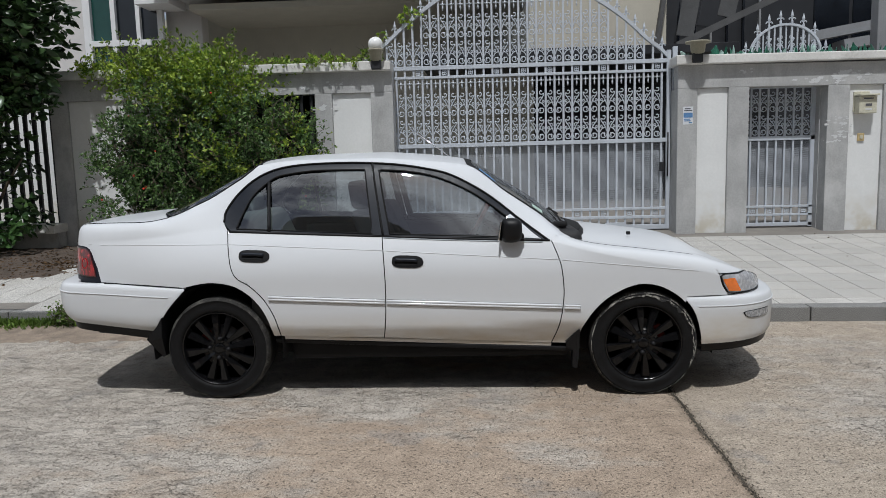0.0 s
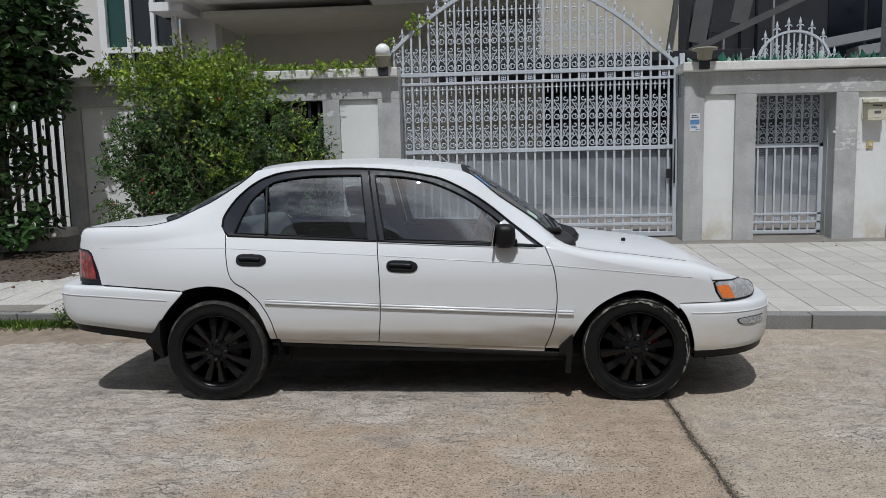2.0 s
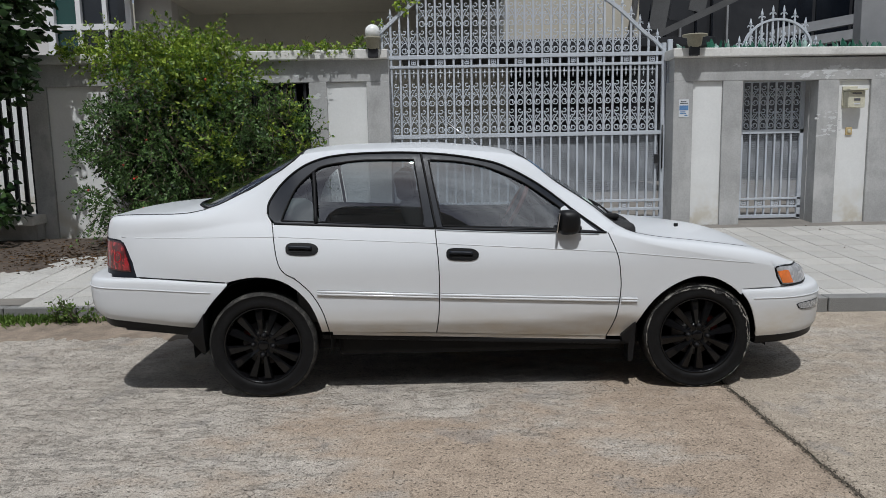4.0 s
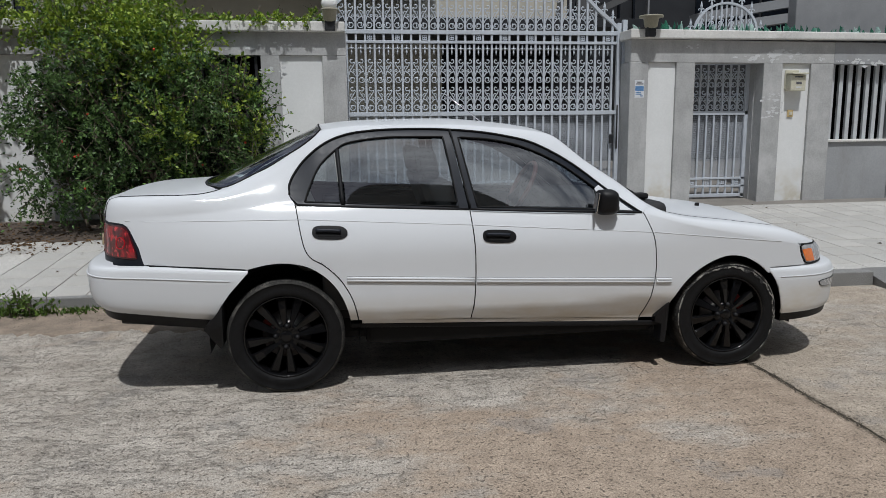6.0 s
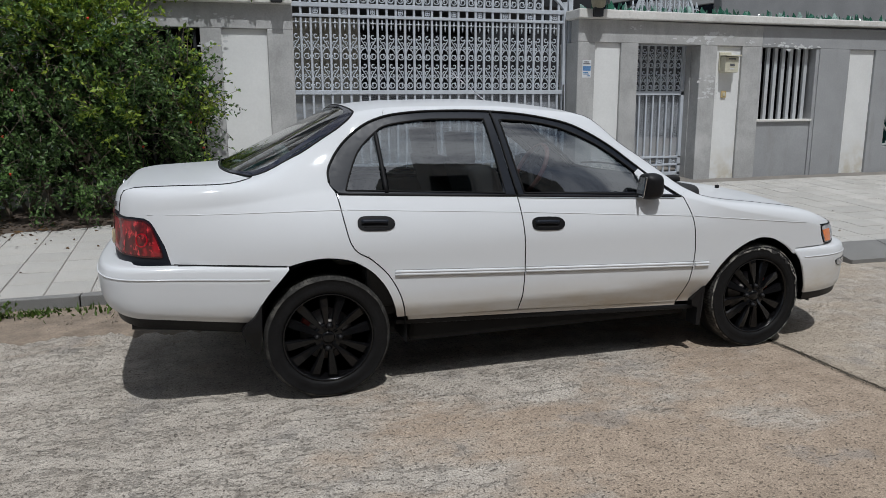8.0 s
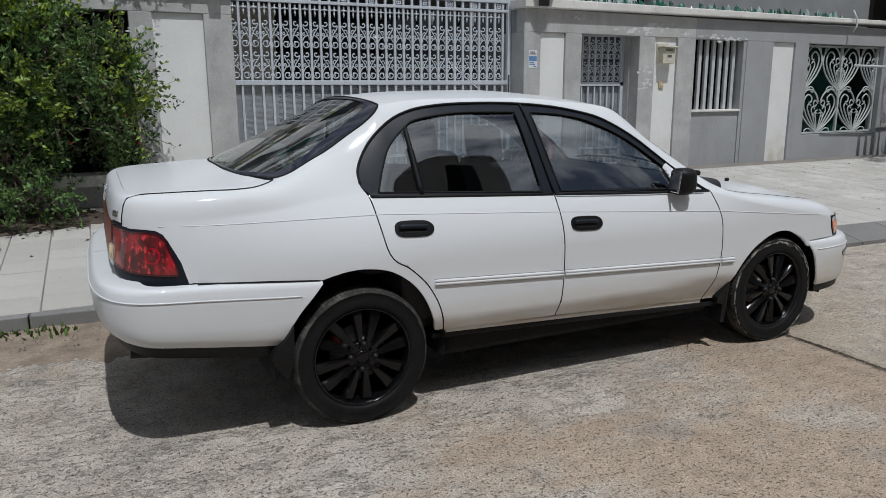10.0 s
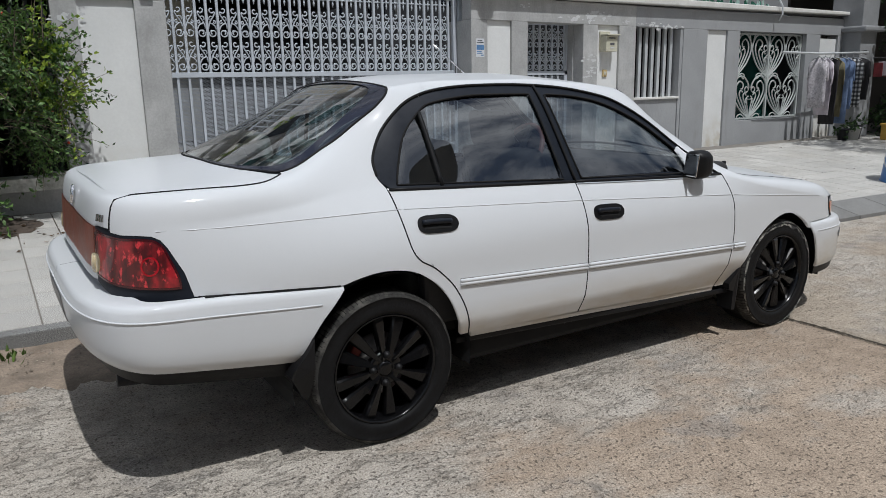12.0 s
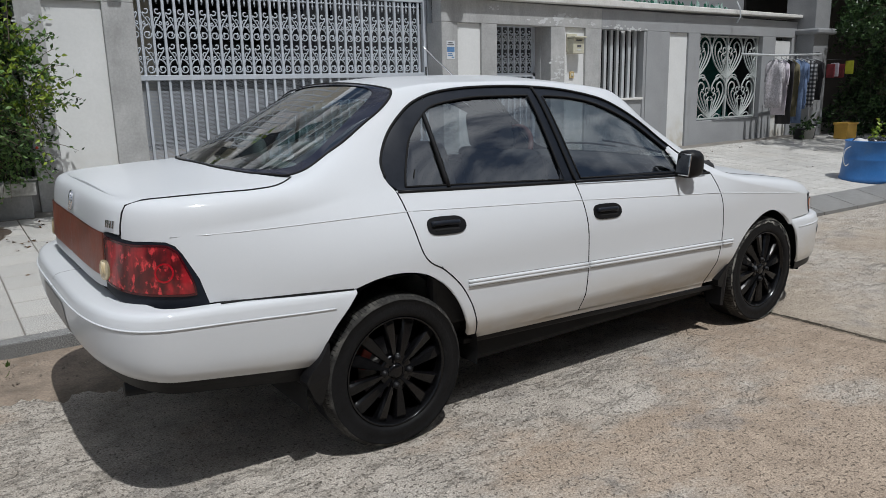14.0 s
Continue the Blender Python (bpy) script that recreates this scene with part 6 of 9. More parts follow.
# door mirrors
M_MIRROR = mat("mirror_glass", (0.32, 0.34, 0.36), 0.03, metal=1.0, var=0.02, bump=0.0)
for side in (1, -1):
    v, f = [], []
    segs = 20
    rings = [(0.775, 0.022, 0.036), (0.780, 0.044, 0.056), (0.792, 0.056, 0.066), (0.825, 0.060, 0.070), (0.850, 0.056, 0.066), (0.866, 0.044, 0.054), (0.875, 0.028, 0.038), (0.877, 0.012, 0.018)]
    for h, rx, rz in rings:
        for k in range(segs):
            a = 2 * math.pi * k / segs
            ca, sa = math.cos(a), math.sin(a)
            e = 0.45 if ca < 0 else 0.8
            ex = rx * abs(ca) ** e * (1 if ca > 0 else -1)
            ez = rz * abs(sa) ** 0.55 * (1 if sa > 0 else -1)
            v.append((0.325 + ex - CAR_X + 0.10 * (h - 0.83), -side * h, 0.966 + ez))
    for i in range(len(rings) - 1):
        for k in range(segs):
            a, b = i * segs, (i + 1) * segs
            f.append((a + k, a + (k + 1) % segs, b + (k + 1) % segs, b + k))
    f.append(tuple(range(segs)))
    f.append(tuple((len(rings) - 1) * segs + k for k in range(segs)))
    mir = mesh_ob("door_mirror", v, f, M_BLACK, car, "black door mirror", smooth=True)
    bm = bmesh.new()
    add_box(bm, 0.33 - CAR_X, 0.395 - CAR_X, -0.05, 0.03, 0.918, 0.945, 0.01, m=Matrix.Translation((0, -side * 0.785, 0)))
    part("mirror_arm", bm, M_BLACK, mir)
    bm = bmesh.new()
    add_box(bm, -0.004, 0.004, -0.044, 0.044, -0.054, 0.054, 0.0035, m=Matrix.Translation((0.2645 - CAR_X, -side * 0.826, 0.967)) @ Matrix.Rotation(side * math.radians(-9), 4, "Z") @ Matrix.Rotation(math.radians(8), 4, "Y"))
    part("mirror_rim", bm, M_CHROME, mir, "bright edge of the mirror glass")
    bm = bmesh.new()
    add_box(bm, -0.004, 0.004, -0.041, 0.041, -0.051, 0.051, 0.003, m=Matrix.Translation((0.2625 - CAR_X, -side * 0.826, 0.967)) @ Matrix.Rotation(side * math.radians(-9), 4, "Z") @ Matrix.Rotation(math.radians(8), 4, "Y"))
    part("mirror_glass", bm, M_MIRROR, mir)

# badge, lettering bars, wipers, aerial
bp = BODY.at(*BODY.hs(0.03, 0.982))
v, f = [], []
tube_into(v, f, [(bp[0] - 0.008 + 0.2 * 0.034 * math.sin(a) - CAR_X, 0.028 * math.cos(a), 0.982 + 0.034 * math.sin(a)) for a in np.linspace(0, 2 * math.pi, 20, endpoint=False)], 0.0045, 6, True)
badge = mesh_ob("badge", v, f, M_CHROME, boot, "small oval chrome badge", smooth=True)
v, f = [], []
tube_into(v, f, [(bp[0] - 0.010 + 0.2 * q - CAR_X, 0.0, 0.982 + q) for q in (-0.034, 0, 0.034)], 0.005, 6)
tube_into(v, f, [(bp[0] - 0.007 - CAR_X, y, 0.992) for y in (-0.026, 0, 0.026)], 0.005, 6)
mesh_ob("badge_bar", v, f, M_CHROME, badge, smooth=True)
for k, hh in enumerate((0.535, 0.549, 0.563, 0.577)):
    v, f = [], []
    pts = [BODY.at(*BODY.hs(hh, z)) + BODY.normal(*BODY.hs(hh, z)) * 0.003 for z in (0.950, 0.962, 0.973)]
    tube_into(v, f, [(p[0] - CAR_X, -p[1], p[2]) for p in pts], 0.0036, 6)
    mesh_ob("lettering_bar", v, f, M_CHROME, boot)
for y0, y1 in ((-0.55, 0.02), (-0.05, 0.50)):
    pts = []
    for k in range(8):
        q = k / 7
        h = y0 + (y1 - y0) * q
        s = 3 - min(1.0, abs(h) / 0.62)
        c = BODY.at(0.66 - 0.05 * q, s)
        pts.append((c[0] - CAR_X, h, c[2] + 0.012))
    v, f = [], []
    tube_into(v, f, pts, 0.006, 6)
    mesh_ob("wiper", v, f, M_SEAM, car, smooth=True)
bm = bmesh.new()
add_box(bm, 0.58 - CAR_X, 0.66 - CAR_X, -0.60, -0.52, 0.955, 0.985, 0.01)
part("wiper_pivot", bm, M_SEAM, car)
bm = bmesh.new()
add_box(bm, 1.04 - CAR_X, 1.065 - CAR_X, -0.42, -0.405, 0.883, 0.903, 0.004)
part("washer_jet", bm, M_SEAM, car)

tube("aerial", [(-0.02, 5.52, 1.335), (-0.10, 5.515, 1.41), (-0.35, 5.50, 1.595)], 0.0035, M_CHROME, car, 6)
# cabin
def cushion(name, x0, x1, h0, h1, z0, z1, material, parent, lean=0.0, r=0.05, label=""):
    bm = bmesh.new()
    add_box(bm, x0 - CAR_X, x1 - CAR_X, -h1, -h0, z0, z1, 0.0)
    bmesh.ops.bevel(bm, geom=bm.edges[:], offset=r, segments=4, profile=0.6, affect="EDGES")
    for v in bm.verts:
        v.co.x -= lean * (v.co.z - z0)
    return part(name, bm, material, parent, label, smooth=True)


for h in (0.38, -0.38):
    seat = cushion("front_seat", -0.32, 0.18, h - 0.24, h + 0.24, 0.50, 0.66, M_SEAT, car, label="dark grey cloth front seat")
    cushion("backrest", -0.46, -0.30, h - 0.24, h + 0.24, 0.60, 1.08, M_SEAT, seat, 0.35)
    cushion("headrest", -0.63, -0.53, h - 0.125, h + 0.125, 1.08, 1.25, M_SEAT, seat, 0.15, 0.04)
rear_seat = cushion("rear_seat", -1.18, -0.66, -0.62, 0.62, 0.50, 0.66, M_SEATPALE, car, label="pale cloth rear bench")
cushion("backrest", -1.32, -1.14, -0.60, 0.60, 0.60, 1.04, M_SEATPALE, rear_seat, 0.42)
for h in (0.33, -0.33):
    cushion("headrest", -1.50, -1.42, h - 0.12, h + 0.12, 1.03, 1.16, M_SEATPALE, rear_seat, 0.2, 0.04)
bm = bmesh.new()
add_box(bm, -1.78 - CAR_X, -1.42 - CAR_X, -0.56, 0.56, 1.015, 1.035, 0.008)
part("parcel_shelf", bm, M_CABIN, car)
cushion("dashboard", 0.30, 0.74, -0.70, 0.70, 0.70, 0.945, M_CABIN, car, 0.0, 0.06, "dark dashboard")
for h in (0.70, -0.70):
    bm = bmesh.new()
    s = 1 if h > 0 else -1
    add_box(bm, -1.2 - CAR_X, 0.45 - CAR_X, -0.03, 0.03, 0.42, 0.90, 0.02)
    for v in bm.verts:
        v.co.y -= s * 0.735
    part("door_lining", bm, M_CABIN, car)
bm = bmesh.new()
add_box(bm, -1.2 - CAR_X, 0.5 - CAR_X, -0.70, 0.70, 0.36, 0.42, 0.01)
part("cabin_floor", bm, M_CABIN, car)
# headlining just under the roof, roof stays
hv, hf = [], []
nu, ns = 18, 13
for i, u in enumerate(np.linspace(-1.19, 0.05, nu)):
    for j, q in enumerate(np.linspace(-1, 1, ns)):
        p = BODY.at(u, 3 - abs(q))
        hv.append((p[0] - CAR_X, p[1] * (1 if q < 0 else -1), p[2] - 0.03 - 0.035 * abs(q) ** 4))
for i in range(nu - 1):
    for j in range(ns - 1):
        a = i * ns + j
        hf.append((a, a + 1, a + ns + 1, a + ns))
mesh_ob("headlining", hv, hf, M_SEATPALE, car, smooth=True)
# steering wheel on the far side
sc = Vector((0.16 - CAR_X, 0.37, 0.955))
tilt = Matrix.Rotation(math.radians(-62), 4, "Y")
v, f = [], []
tube_into(v, f, [sc + (tilt @ Vector((0.185 * math.cos(a), 0.185 * math.sin(a), 0))) for a in np.linspace(0, 2 * math.pi, 32, endpoint=False)], 0.016, 8, True)
sw = mesh_ob("steering_wheel", v, f, M_WHEELTRIM, car, "steering wheel with a reddish cover", smooth=True)
v, f = [], []
for a in (0, 2.2, 4.1):
    tube_into(v, f, [sc, sc + (tilt @ Vector((0.18 * math.cos(a), 0.18 * math.sin(a), 0)))], 0.02, 6)
mesh_ob("spoke", v, f, M_CABIN, sw)
v, f = [], []
tube_into(v, f, [sc, sc + Vector((0.25, 0, -0.13))], 0.05, 8)
mesh_ob("steering_column", v, f, M_CABIN, sw)
# ---- iron gates and grilles ----
GY = 9.83
PITCH = 0.1142


def scroll_mesh(name, height, width, r=0.0072):
    """An S of flat iron with a curl at each end and a small side curl."""
    v, f = [], []

    def spiral(cx, cz, r0, r1, a0, a1, n=18):
        return [(cx + (r0 + (r1 - r0) * k / (n - 1)) * math.cos(a0 + (a1 - a0) * k / (n - 1)), 0.0, cz + (r0 + (r1 - r0) * k / (n - 1)) * math.sin(a0 + (a1 - a0) * k / (n - 1))) for k in range(n)]

    w, h = width, height
    # upper curl, stem and the larger lower curl in one bar
    top = spiral(0.02 * w, 0.36 * h, 0.11 * w, 0.40 * w, math.radians(500), math.radians(190), 16)
    mid = [(-0.34 * w, 0, 0.26 * h), (-0.16 * w, 0, 0.16 * h), (0.12 * w, 0, 0.06 * h), (0.34 * w, 0, -0.06 * h), (0.46 * w, 0, -0.20 * h)]
    bot = spiral(0.0, -0.335 * h, 0.47 * w, 0.17 * w, math.radians(15), math.radians(-420), 24)
    tube_into(v, f, smooth(top[::2] + mid, 2), r, 5)
    tube_into(v, f, bot, r, 5)
    # small curls that fill the waist and the lower ring
    tube_into(v, f, spiral(-0.24 * w, -0.01 * h, 0.20 * w, 0.09 * w, math.radians(60), math.radians(400), 10), r, 5)
    tube_into(v, f, smooth([(0.30 * w, 0, -0.03 * h), (0.02 * w, 0, -0.06 * h), (-0.26 * w, 0, -0.12 * h), (-0.44 * w, 0, -0.22 * h)], 3), r, 5)
    tube_into(v, f, smooth([(-0.10 * w, 0, 0.14 * h), (0.16 * w, 0, 0.17 * h), (0.36 * w, 0, 0.12 * h), (0.34 * w, 0, 0.05 * h)], 3), r * 0.85, 5)
    tube_into(v, f, spiral(0.13 * w, -0.28 * h, 0.13 * w, 0.06 * w, math.radians(-60), math.radians(230), 8), r * 0.85, 5)
    me = bpy.data.meshes.new(name)
    me.from_pydata([tuple(p) for p in v], [], f)
    me.update()
    me.shade_smooth()
    me.materials.append(M_GATE)
    return me


def finial_mesh(name, k=1.0):
    """A cast spear head with two side curls."""
    v, f = [], []
    lathe_into(v, f, [(0.011 * k, 0), (0.016 * k, 0.012 * k), (0.010 * k, 0.024 * k), (0.008 * k, 0.05 * k), (0.019 * k, 0.085 * k), (0.012 * k, 0.115 * k), (0.001, 0.155 * k)], Matrix.Identity(4), 6)
    for s in (1, -1):
        tube_into(v, f, [(0, 0, 0.045 * k), (s * 0.022 * k, 0, 0.058 * k), (s * 0.036 * k, 0, 0.05 * k), (s * 0.038 * k, 0, 0.036 * k)], 0.0075 * k, 5)
    me = bpy.data.meshes.new(name)
    me.from_pydata([tuple(p) for p in v], [], f)
    me.update()
    me.materials.append(M_GATE)
    return me


def drop_mesh(name):
    """A cast hanging spear between the bars."""
    v, f = [], []
    lathe_into(v, f, [(0.001, -0.085), (0.012, -0.05), (0.006, -0.02), (0.018, -0.005), (0.008, 0.012), (0.012, 0.03), (0.001, 0.045)], Matrix.Identity(4), 6)
    for s in (1, -1):
        tube_into(v, f, [(0, 0, -0.012), (s * 0.03, 0, 0.0), (s * 0.036, 0, -0.012)], 0.006, 5)
    me = bpy.data.meshes.new(name)
    me.from_pydata([tuple(p) for p in v], [], f)
    me.update()
    me.materials.append(M_GATE)
    return me


def rosette_mesh(name, k=0.034):
    v, f = [], []
    for q in range(4):
        a = math.pi / 4 + q * math.pi / 2
        c = Vector((0.55 * k * math.cos(a), 0, 0.55 * k * math.sin(a)))
        tube_into(v, f, [c + Vector((0.42 * k * math.cos(b), 0, 0.42 * k * math.sin(b))) for b in np.linspace(0, 2 * math.pi, 8, endpoint=False)], 0.007, 5, True)
    lathe_into(v, f, [(0.001, -0.012), (0.35 * k, -0.006), (0.001, 0.012)], Matrix.Rotation(math.pi / 2, 4, "X"), 8)
    me = bpy.data.meshes.new(name)
    me.from_pydata([tuple(p) for p in v], [], f)
    me.update()
    me.materials.append(M_GATE)
    return me


SCROLL = scroll_mesh("scroll", 0.330, 0.090)
SCROLL_S = scroll_mesh("scroll_small", 0.275, 0.090)
FINIAL, DROP, ROSETTE = finial_mesh("finial"), drop_mesh("drop"), rosette_mesh("rosette")


def piece(name, me, at, parent, flip=False, turn=0.0):
    ob = new(name, me)
    ob.parent = parent
    ob.location = Vector(at) - world_of(parent)
    if flip:
        ob.scale = (-1, 1, 1)
    return ob


def rail(parent, x0, x1, z0, z1, y=GY, deep=0.045, name="rail"):
    return box(name, x0, x1, y - deep / 2, y + deep / 2, z0, z1, M_GATE, parent, bevel=0.003)


gate = thing("sliding_gate", (0.8, GY, FOOT), "pale grey wrought-iron driveway gate with scrolls and an arched top", "gate")
GX0, GX1 = -1.30, 2.585
ARCH = smooth([(-1.33, 2.62), (-1.09, 2.80), (-0.74, 3.10), (-0.30, 3.41), (0.14, 3.62), (0.62, 3.70), (1.10, 3.62), (1.54, 3.415), (1.98, 3.13), (2.33, 2.815), (2.48, 2.70), (2.585, 2.60)], 5)
ax_, az_ = [p[0] for p in ARCH], [p[1] for p in ARCH]


def arch_z(x):
    return float(np.interp(x, ax_, az_))


v, f = [], []
n0 = len(ARCH)
for x, z in ARCH:
    for dy, dz in ((-0.025, -0.027), (0.025, -0.027), (0.025, 0.027), (-0.025, 0.027)):
        v.append((x - 0.8, dy, z + dz - FOOT))
for i in range(n0 - 1):
    for k in range(4):
        f.append((4 * i + k, 4 * i + (k + 1) % 4, 4 * i + 4 + (k + 1) % 4, 4 * i + 4 + k))
mesh_ob("arch_rail", v, f, M_GATE, gate)
for z0, z1 in ((0.365, 0.425), (0.508, 0.545), (0.622, 0.655), (1.498, 1.550), (2.392, 2.425), (2.505, 2.555)):
    rail(gate, GX0, GX1, z0, z1)
box("stile", GX1, GX1 + 0.05, GY - 0.025, GY + 0.025, 0.365, 2.66, M_GATE, gate, bevel=0.003)
box("guide_post", 2.655, 2.715, GY - 0.03, GY + 0.03, FOOT - 0.02, 2.70, M_GATE, gate, bevel=0.004)
nb = int((GX1 - GX0) / PITCH)
for i in range(nb + 1):
    x = GX1 - (i + 0.55) * PITCH
    if x < GX0:
        break
    box("bar", x - 0.0125, x + 0.0125, GY - 0.0125, GY + 0.0125, 0.42, arch_z(x) - 0.02, M_GATE, gate, bevel=0)
    if -1.2 < x:
        piece("finial", FINIAL, (x, GY, arch_z(x) + 0.02), gate)
    c = x + PITCH / 2
    if c > GX1 - 0.03:
        continue
    for k, zc_ in enumerate((1.720, 2.060, 2.722, 3.058)):
        if zc_ + 0.17 < arch_z(c):
            piece("scroll", SCROLL, (c, GY, zc_), gate, flip=(i % 2 == 0))
    piece("drop", DROP, (c, GY, 2.335), gate)
    if i % 3 == 1:
        piece("rosette", ROSETTE, (c, GY, 2.465), gate)
        piece("rosette", ROSETTE, (c, GY, 0.584), gate)
    if arch_z(c) > 3.42:
        piece("drop", DROP, (c, GY, 3.33), gate)

# perforated sheet behind the lower bars: a real lattice of holes
def perforated(name, x0, x1, z0, z1, y, parent, step=0.0135, hole=0.0042):
    nxp, nzp = int((x1 - x0) / step), int((z1 - z0) / step)
    v, f = [], []
    o = world_of(parent)
    for j in range(nzp):
        for i in range(nxp):
            cx, cz = x0 + (i + 0.5) * step + (step / 2 if j % 2 else 0) - o.x, z0 + (j + 0.5) * step - o.z
            b = len(v)
            for (a, c) in ((-step / 2, -step / 2), (step / 2, -step / 2), (step / 2, step / 2), (-step / 2, step / 2)):
                v.append((cx + a, y - o.y, cz + c))
            for (a, c) in ((-hole, -hole), (hole, -hole), (hole, hole), (-hole, hole)):
                v.append((cx + a, y - o.y, cz + c))
            for k in range(4):
                f.append((b + k, b + (k + 1) % 4, b + 4 + (k + 1) % 4, b + 4 + k))
    return tagged(mesh_ob(name, v, f, M_MESH, parent), "grey perforated sheet behind the bars", kind="stuff")


perforated("perforated_sheet", -0.95, 2.56, 0.66, 1.50, GY + 0.03, gate)
box("lock_box", 2.50, 2.56, GY - 0.05, GY - 0.02, 1.12, 1.24, M_METAL, gate, "black gate lock", bevel=0.006)
box("wheel_cover", 1.80, 2.05, GY - 0.06, GY - 0.02, 0.36, 0.46, M_GATE, gate, bevel=0.006)
tube("bolt_rod", [(2.60, GY - 0.04, 1.05), (2.60, GY - 0.04, 1.62)], 0.010, M_METAL, gate)

# small gate in the wall opening
DY, DX0, DX1 = WY + 0.33, 3.50, 4.462
door = thing("wicket_gate", (3.99, DY, FOOT), "pale grey wrought-iron wicket gate with scrolls", "gate")
for z0, z1 in ((0.372, 0.415), (0.505, 0.532), (0.612, 0.640), (1.478, 1.532), (2.135, 2.17)):
    rail(door, DX0, DX1, z0, z1, DY, 0.04)
for x in (DX0, DX1 - 0.05):
    box("stile", x, x + 0.05, DY - 0.02, DY + 0.02, 0.36, 2.20, M_GATE, door, bevel=0.003)
nd = 7
pd = (DX1 - DX0 - 0.1) / (nd + 1)
for i in range(nd + 1):
    x = DX0 + 0.05 + (i + 1) * pd
    if i < nd:
        box("bar", x - 0.011, x + 0.011, DY - 0.011, DY + 0.011, 0.40, 2.17, M_GATE, door, bevel=0)
    c = x - pd / 2
    for zc_ in (1.680, 1.975):
        piece("scroll", SCROLL_S, (c, DY, zc_), door, flip=(i % 2 == 0))
    if i % 2 == 1:
        piece("rosette", ROSETTE, (c, DY, 0.572), door)
perforated("perforated_sheet", DX0 + 0.04, DX1 - 0.04, 0.645, 1.48, DY + 0.03, door)

for a, b in ((3.44, 3.50), (4.462, 4.53)):
    box("jamb", a, b, WY + 0.2, WY + 0.40, FOOT - 0.05, 2.16, M_PLASTER, wall_r, bevel=0.004)
box("soffit", 3.50, 4.462, WY + 0.2, WY + 0.40, 2.17, 2.30, M_PLASTER, wall_r, bevel=0.004)

# fan ornament on the coping above the small gate
fan = thing("fan_ornament", (4.02, 9.70, 2.53), "pale grey iron fan with spear finials on the coping", "ornament")
FY, FR, FH = 9.70, 0.43, 0.375
v, f = [], []
fa = [(4.02 + FR * math.cos(a), 2.53 + FH * math.sin(a)) for a in np.linspace(0, math.pi, 24)]
for x, z in fa:
    for dy, k in ((-0.02, 0.975), (0.02, 0.975), (0.02, 1.045), (-0.02, 1.045)):
        v.append(((x - 4.02) * k, dy, (z - 2.53) * k))
for i in range(23):
    for k in range(4):
        f.append((4 * i + k, 4 * i + (k + 1) % 4, 4 * i + 4 + (k + 1) % 4, 4 * i + 4 + k))
mesh_ob("arch_rail", v, f, M_GATE, fan)
for i in range(8):
    x = 4.02 - 0.49 + i * 0.14
    e = max(0.0, 1 - ((x - 4.02) / FR) ** 2) ** 0.5
    if e > 0:
        box("bar", x - 0.011, x + 0.011, FY - 0.011, FY + 0.011, 2.52, 2.53 + FH * e + 0.05, M_GATE, fan, bevel=0)
    piece("finial", FINIAL, (x, FY, 2.53 + FH * e + 0.03), fan)
for i in range(7):
    x = 4.02 - 0.42 + i * 0.14
    e = max(0.0, 1 - ((x - 4.02) / FR) ** 2) ** 0.5
    box("bar", x - 0.008, x + 0.008, FY - 0.008, FY + 0.008, 2.52, 2.53 + FH * e, M_GATE, fan, bevel=0)
for i in range(6):
    x = 4.02 - 0.35 + i * 0.14
    piece("scroll", SCROLL_S, (x, FY, 2.66), fan, flip=bool(i % 2))

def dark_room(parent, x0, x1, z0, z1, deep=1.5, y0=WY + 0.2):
    """A box painted near-black for the unlit room behind a street opening: back, sides, floor and ceiling."""
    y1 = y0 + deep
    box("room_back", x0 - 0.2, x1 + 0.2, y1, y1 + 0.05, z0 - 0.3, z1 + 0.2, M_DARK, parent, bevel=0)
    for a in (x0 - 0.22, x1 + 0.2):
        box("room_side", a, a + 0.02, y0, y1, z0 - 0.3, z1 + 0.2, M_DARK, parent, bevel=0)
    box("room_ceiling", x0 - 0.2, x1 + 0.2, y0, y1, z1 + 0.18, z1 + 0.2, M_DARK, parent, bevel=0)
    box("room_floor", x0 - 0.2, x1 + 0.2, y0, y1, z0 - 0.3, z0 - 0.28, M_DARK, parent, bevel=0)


# slatted window
win1 = thing("window_1", (5.93, WY + 0.12, 1.13), "barred street window with pale upright slats", "window", kind="structure")
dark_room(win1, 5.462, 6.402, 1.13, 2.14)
box("sill", 5.455, 6.41, WY - 0.004, WY + 0.17, 1.105, 1.135, M_COPING, win1, bevel=0.004)
for i in range(7):
    x = 5.54 + i * 0.131
    box("slat", x - 0.028, x + 0.028, WY + 0.11, WY + 0.155, 1.13, 2.13, M_BARS, win1, bevel=0.004)
for a, b in ((-3.05, -1.92),):
    win2 = thing("window_2", (-2.5, WY + 0.12, 0.62), "barred street window behind the shrub", "window", kind="structure")
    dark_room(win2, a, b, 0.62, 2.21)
    for i in range(9):
        x = a + 0.07 + i * 0.125
        box("bar", x - 0.018, x + 0.018, WY + 0.05, WY + 0.09, 0.62, 2.21, M_METAL, win2, bevel=0.003)
win3 = thing("window_3", (-6.3, WY + 0.12, 0.62), "barred opening overgrown by the tree", "window", kind="structure")
for i in range(15):
    x = -7.13 + i * 0.122
    box("bar", x - 0.024, x + 0.024, WY + 0.05, WY + 0.09, 0.62, 2.21, M_METAL, win3, bevel=0.003)
box("sunlit_wall", -9.5, -4.0, 11.6, 11.8, FOOT, 2.3, M_WHITE, win3, "white yard wall in the sun", bevel=0)

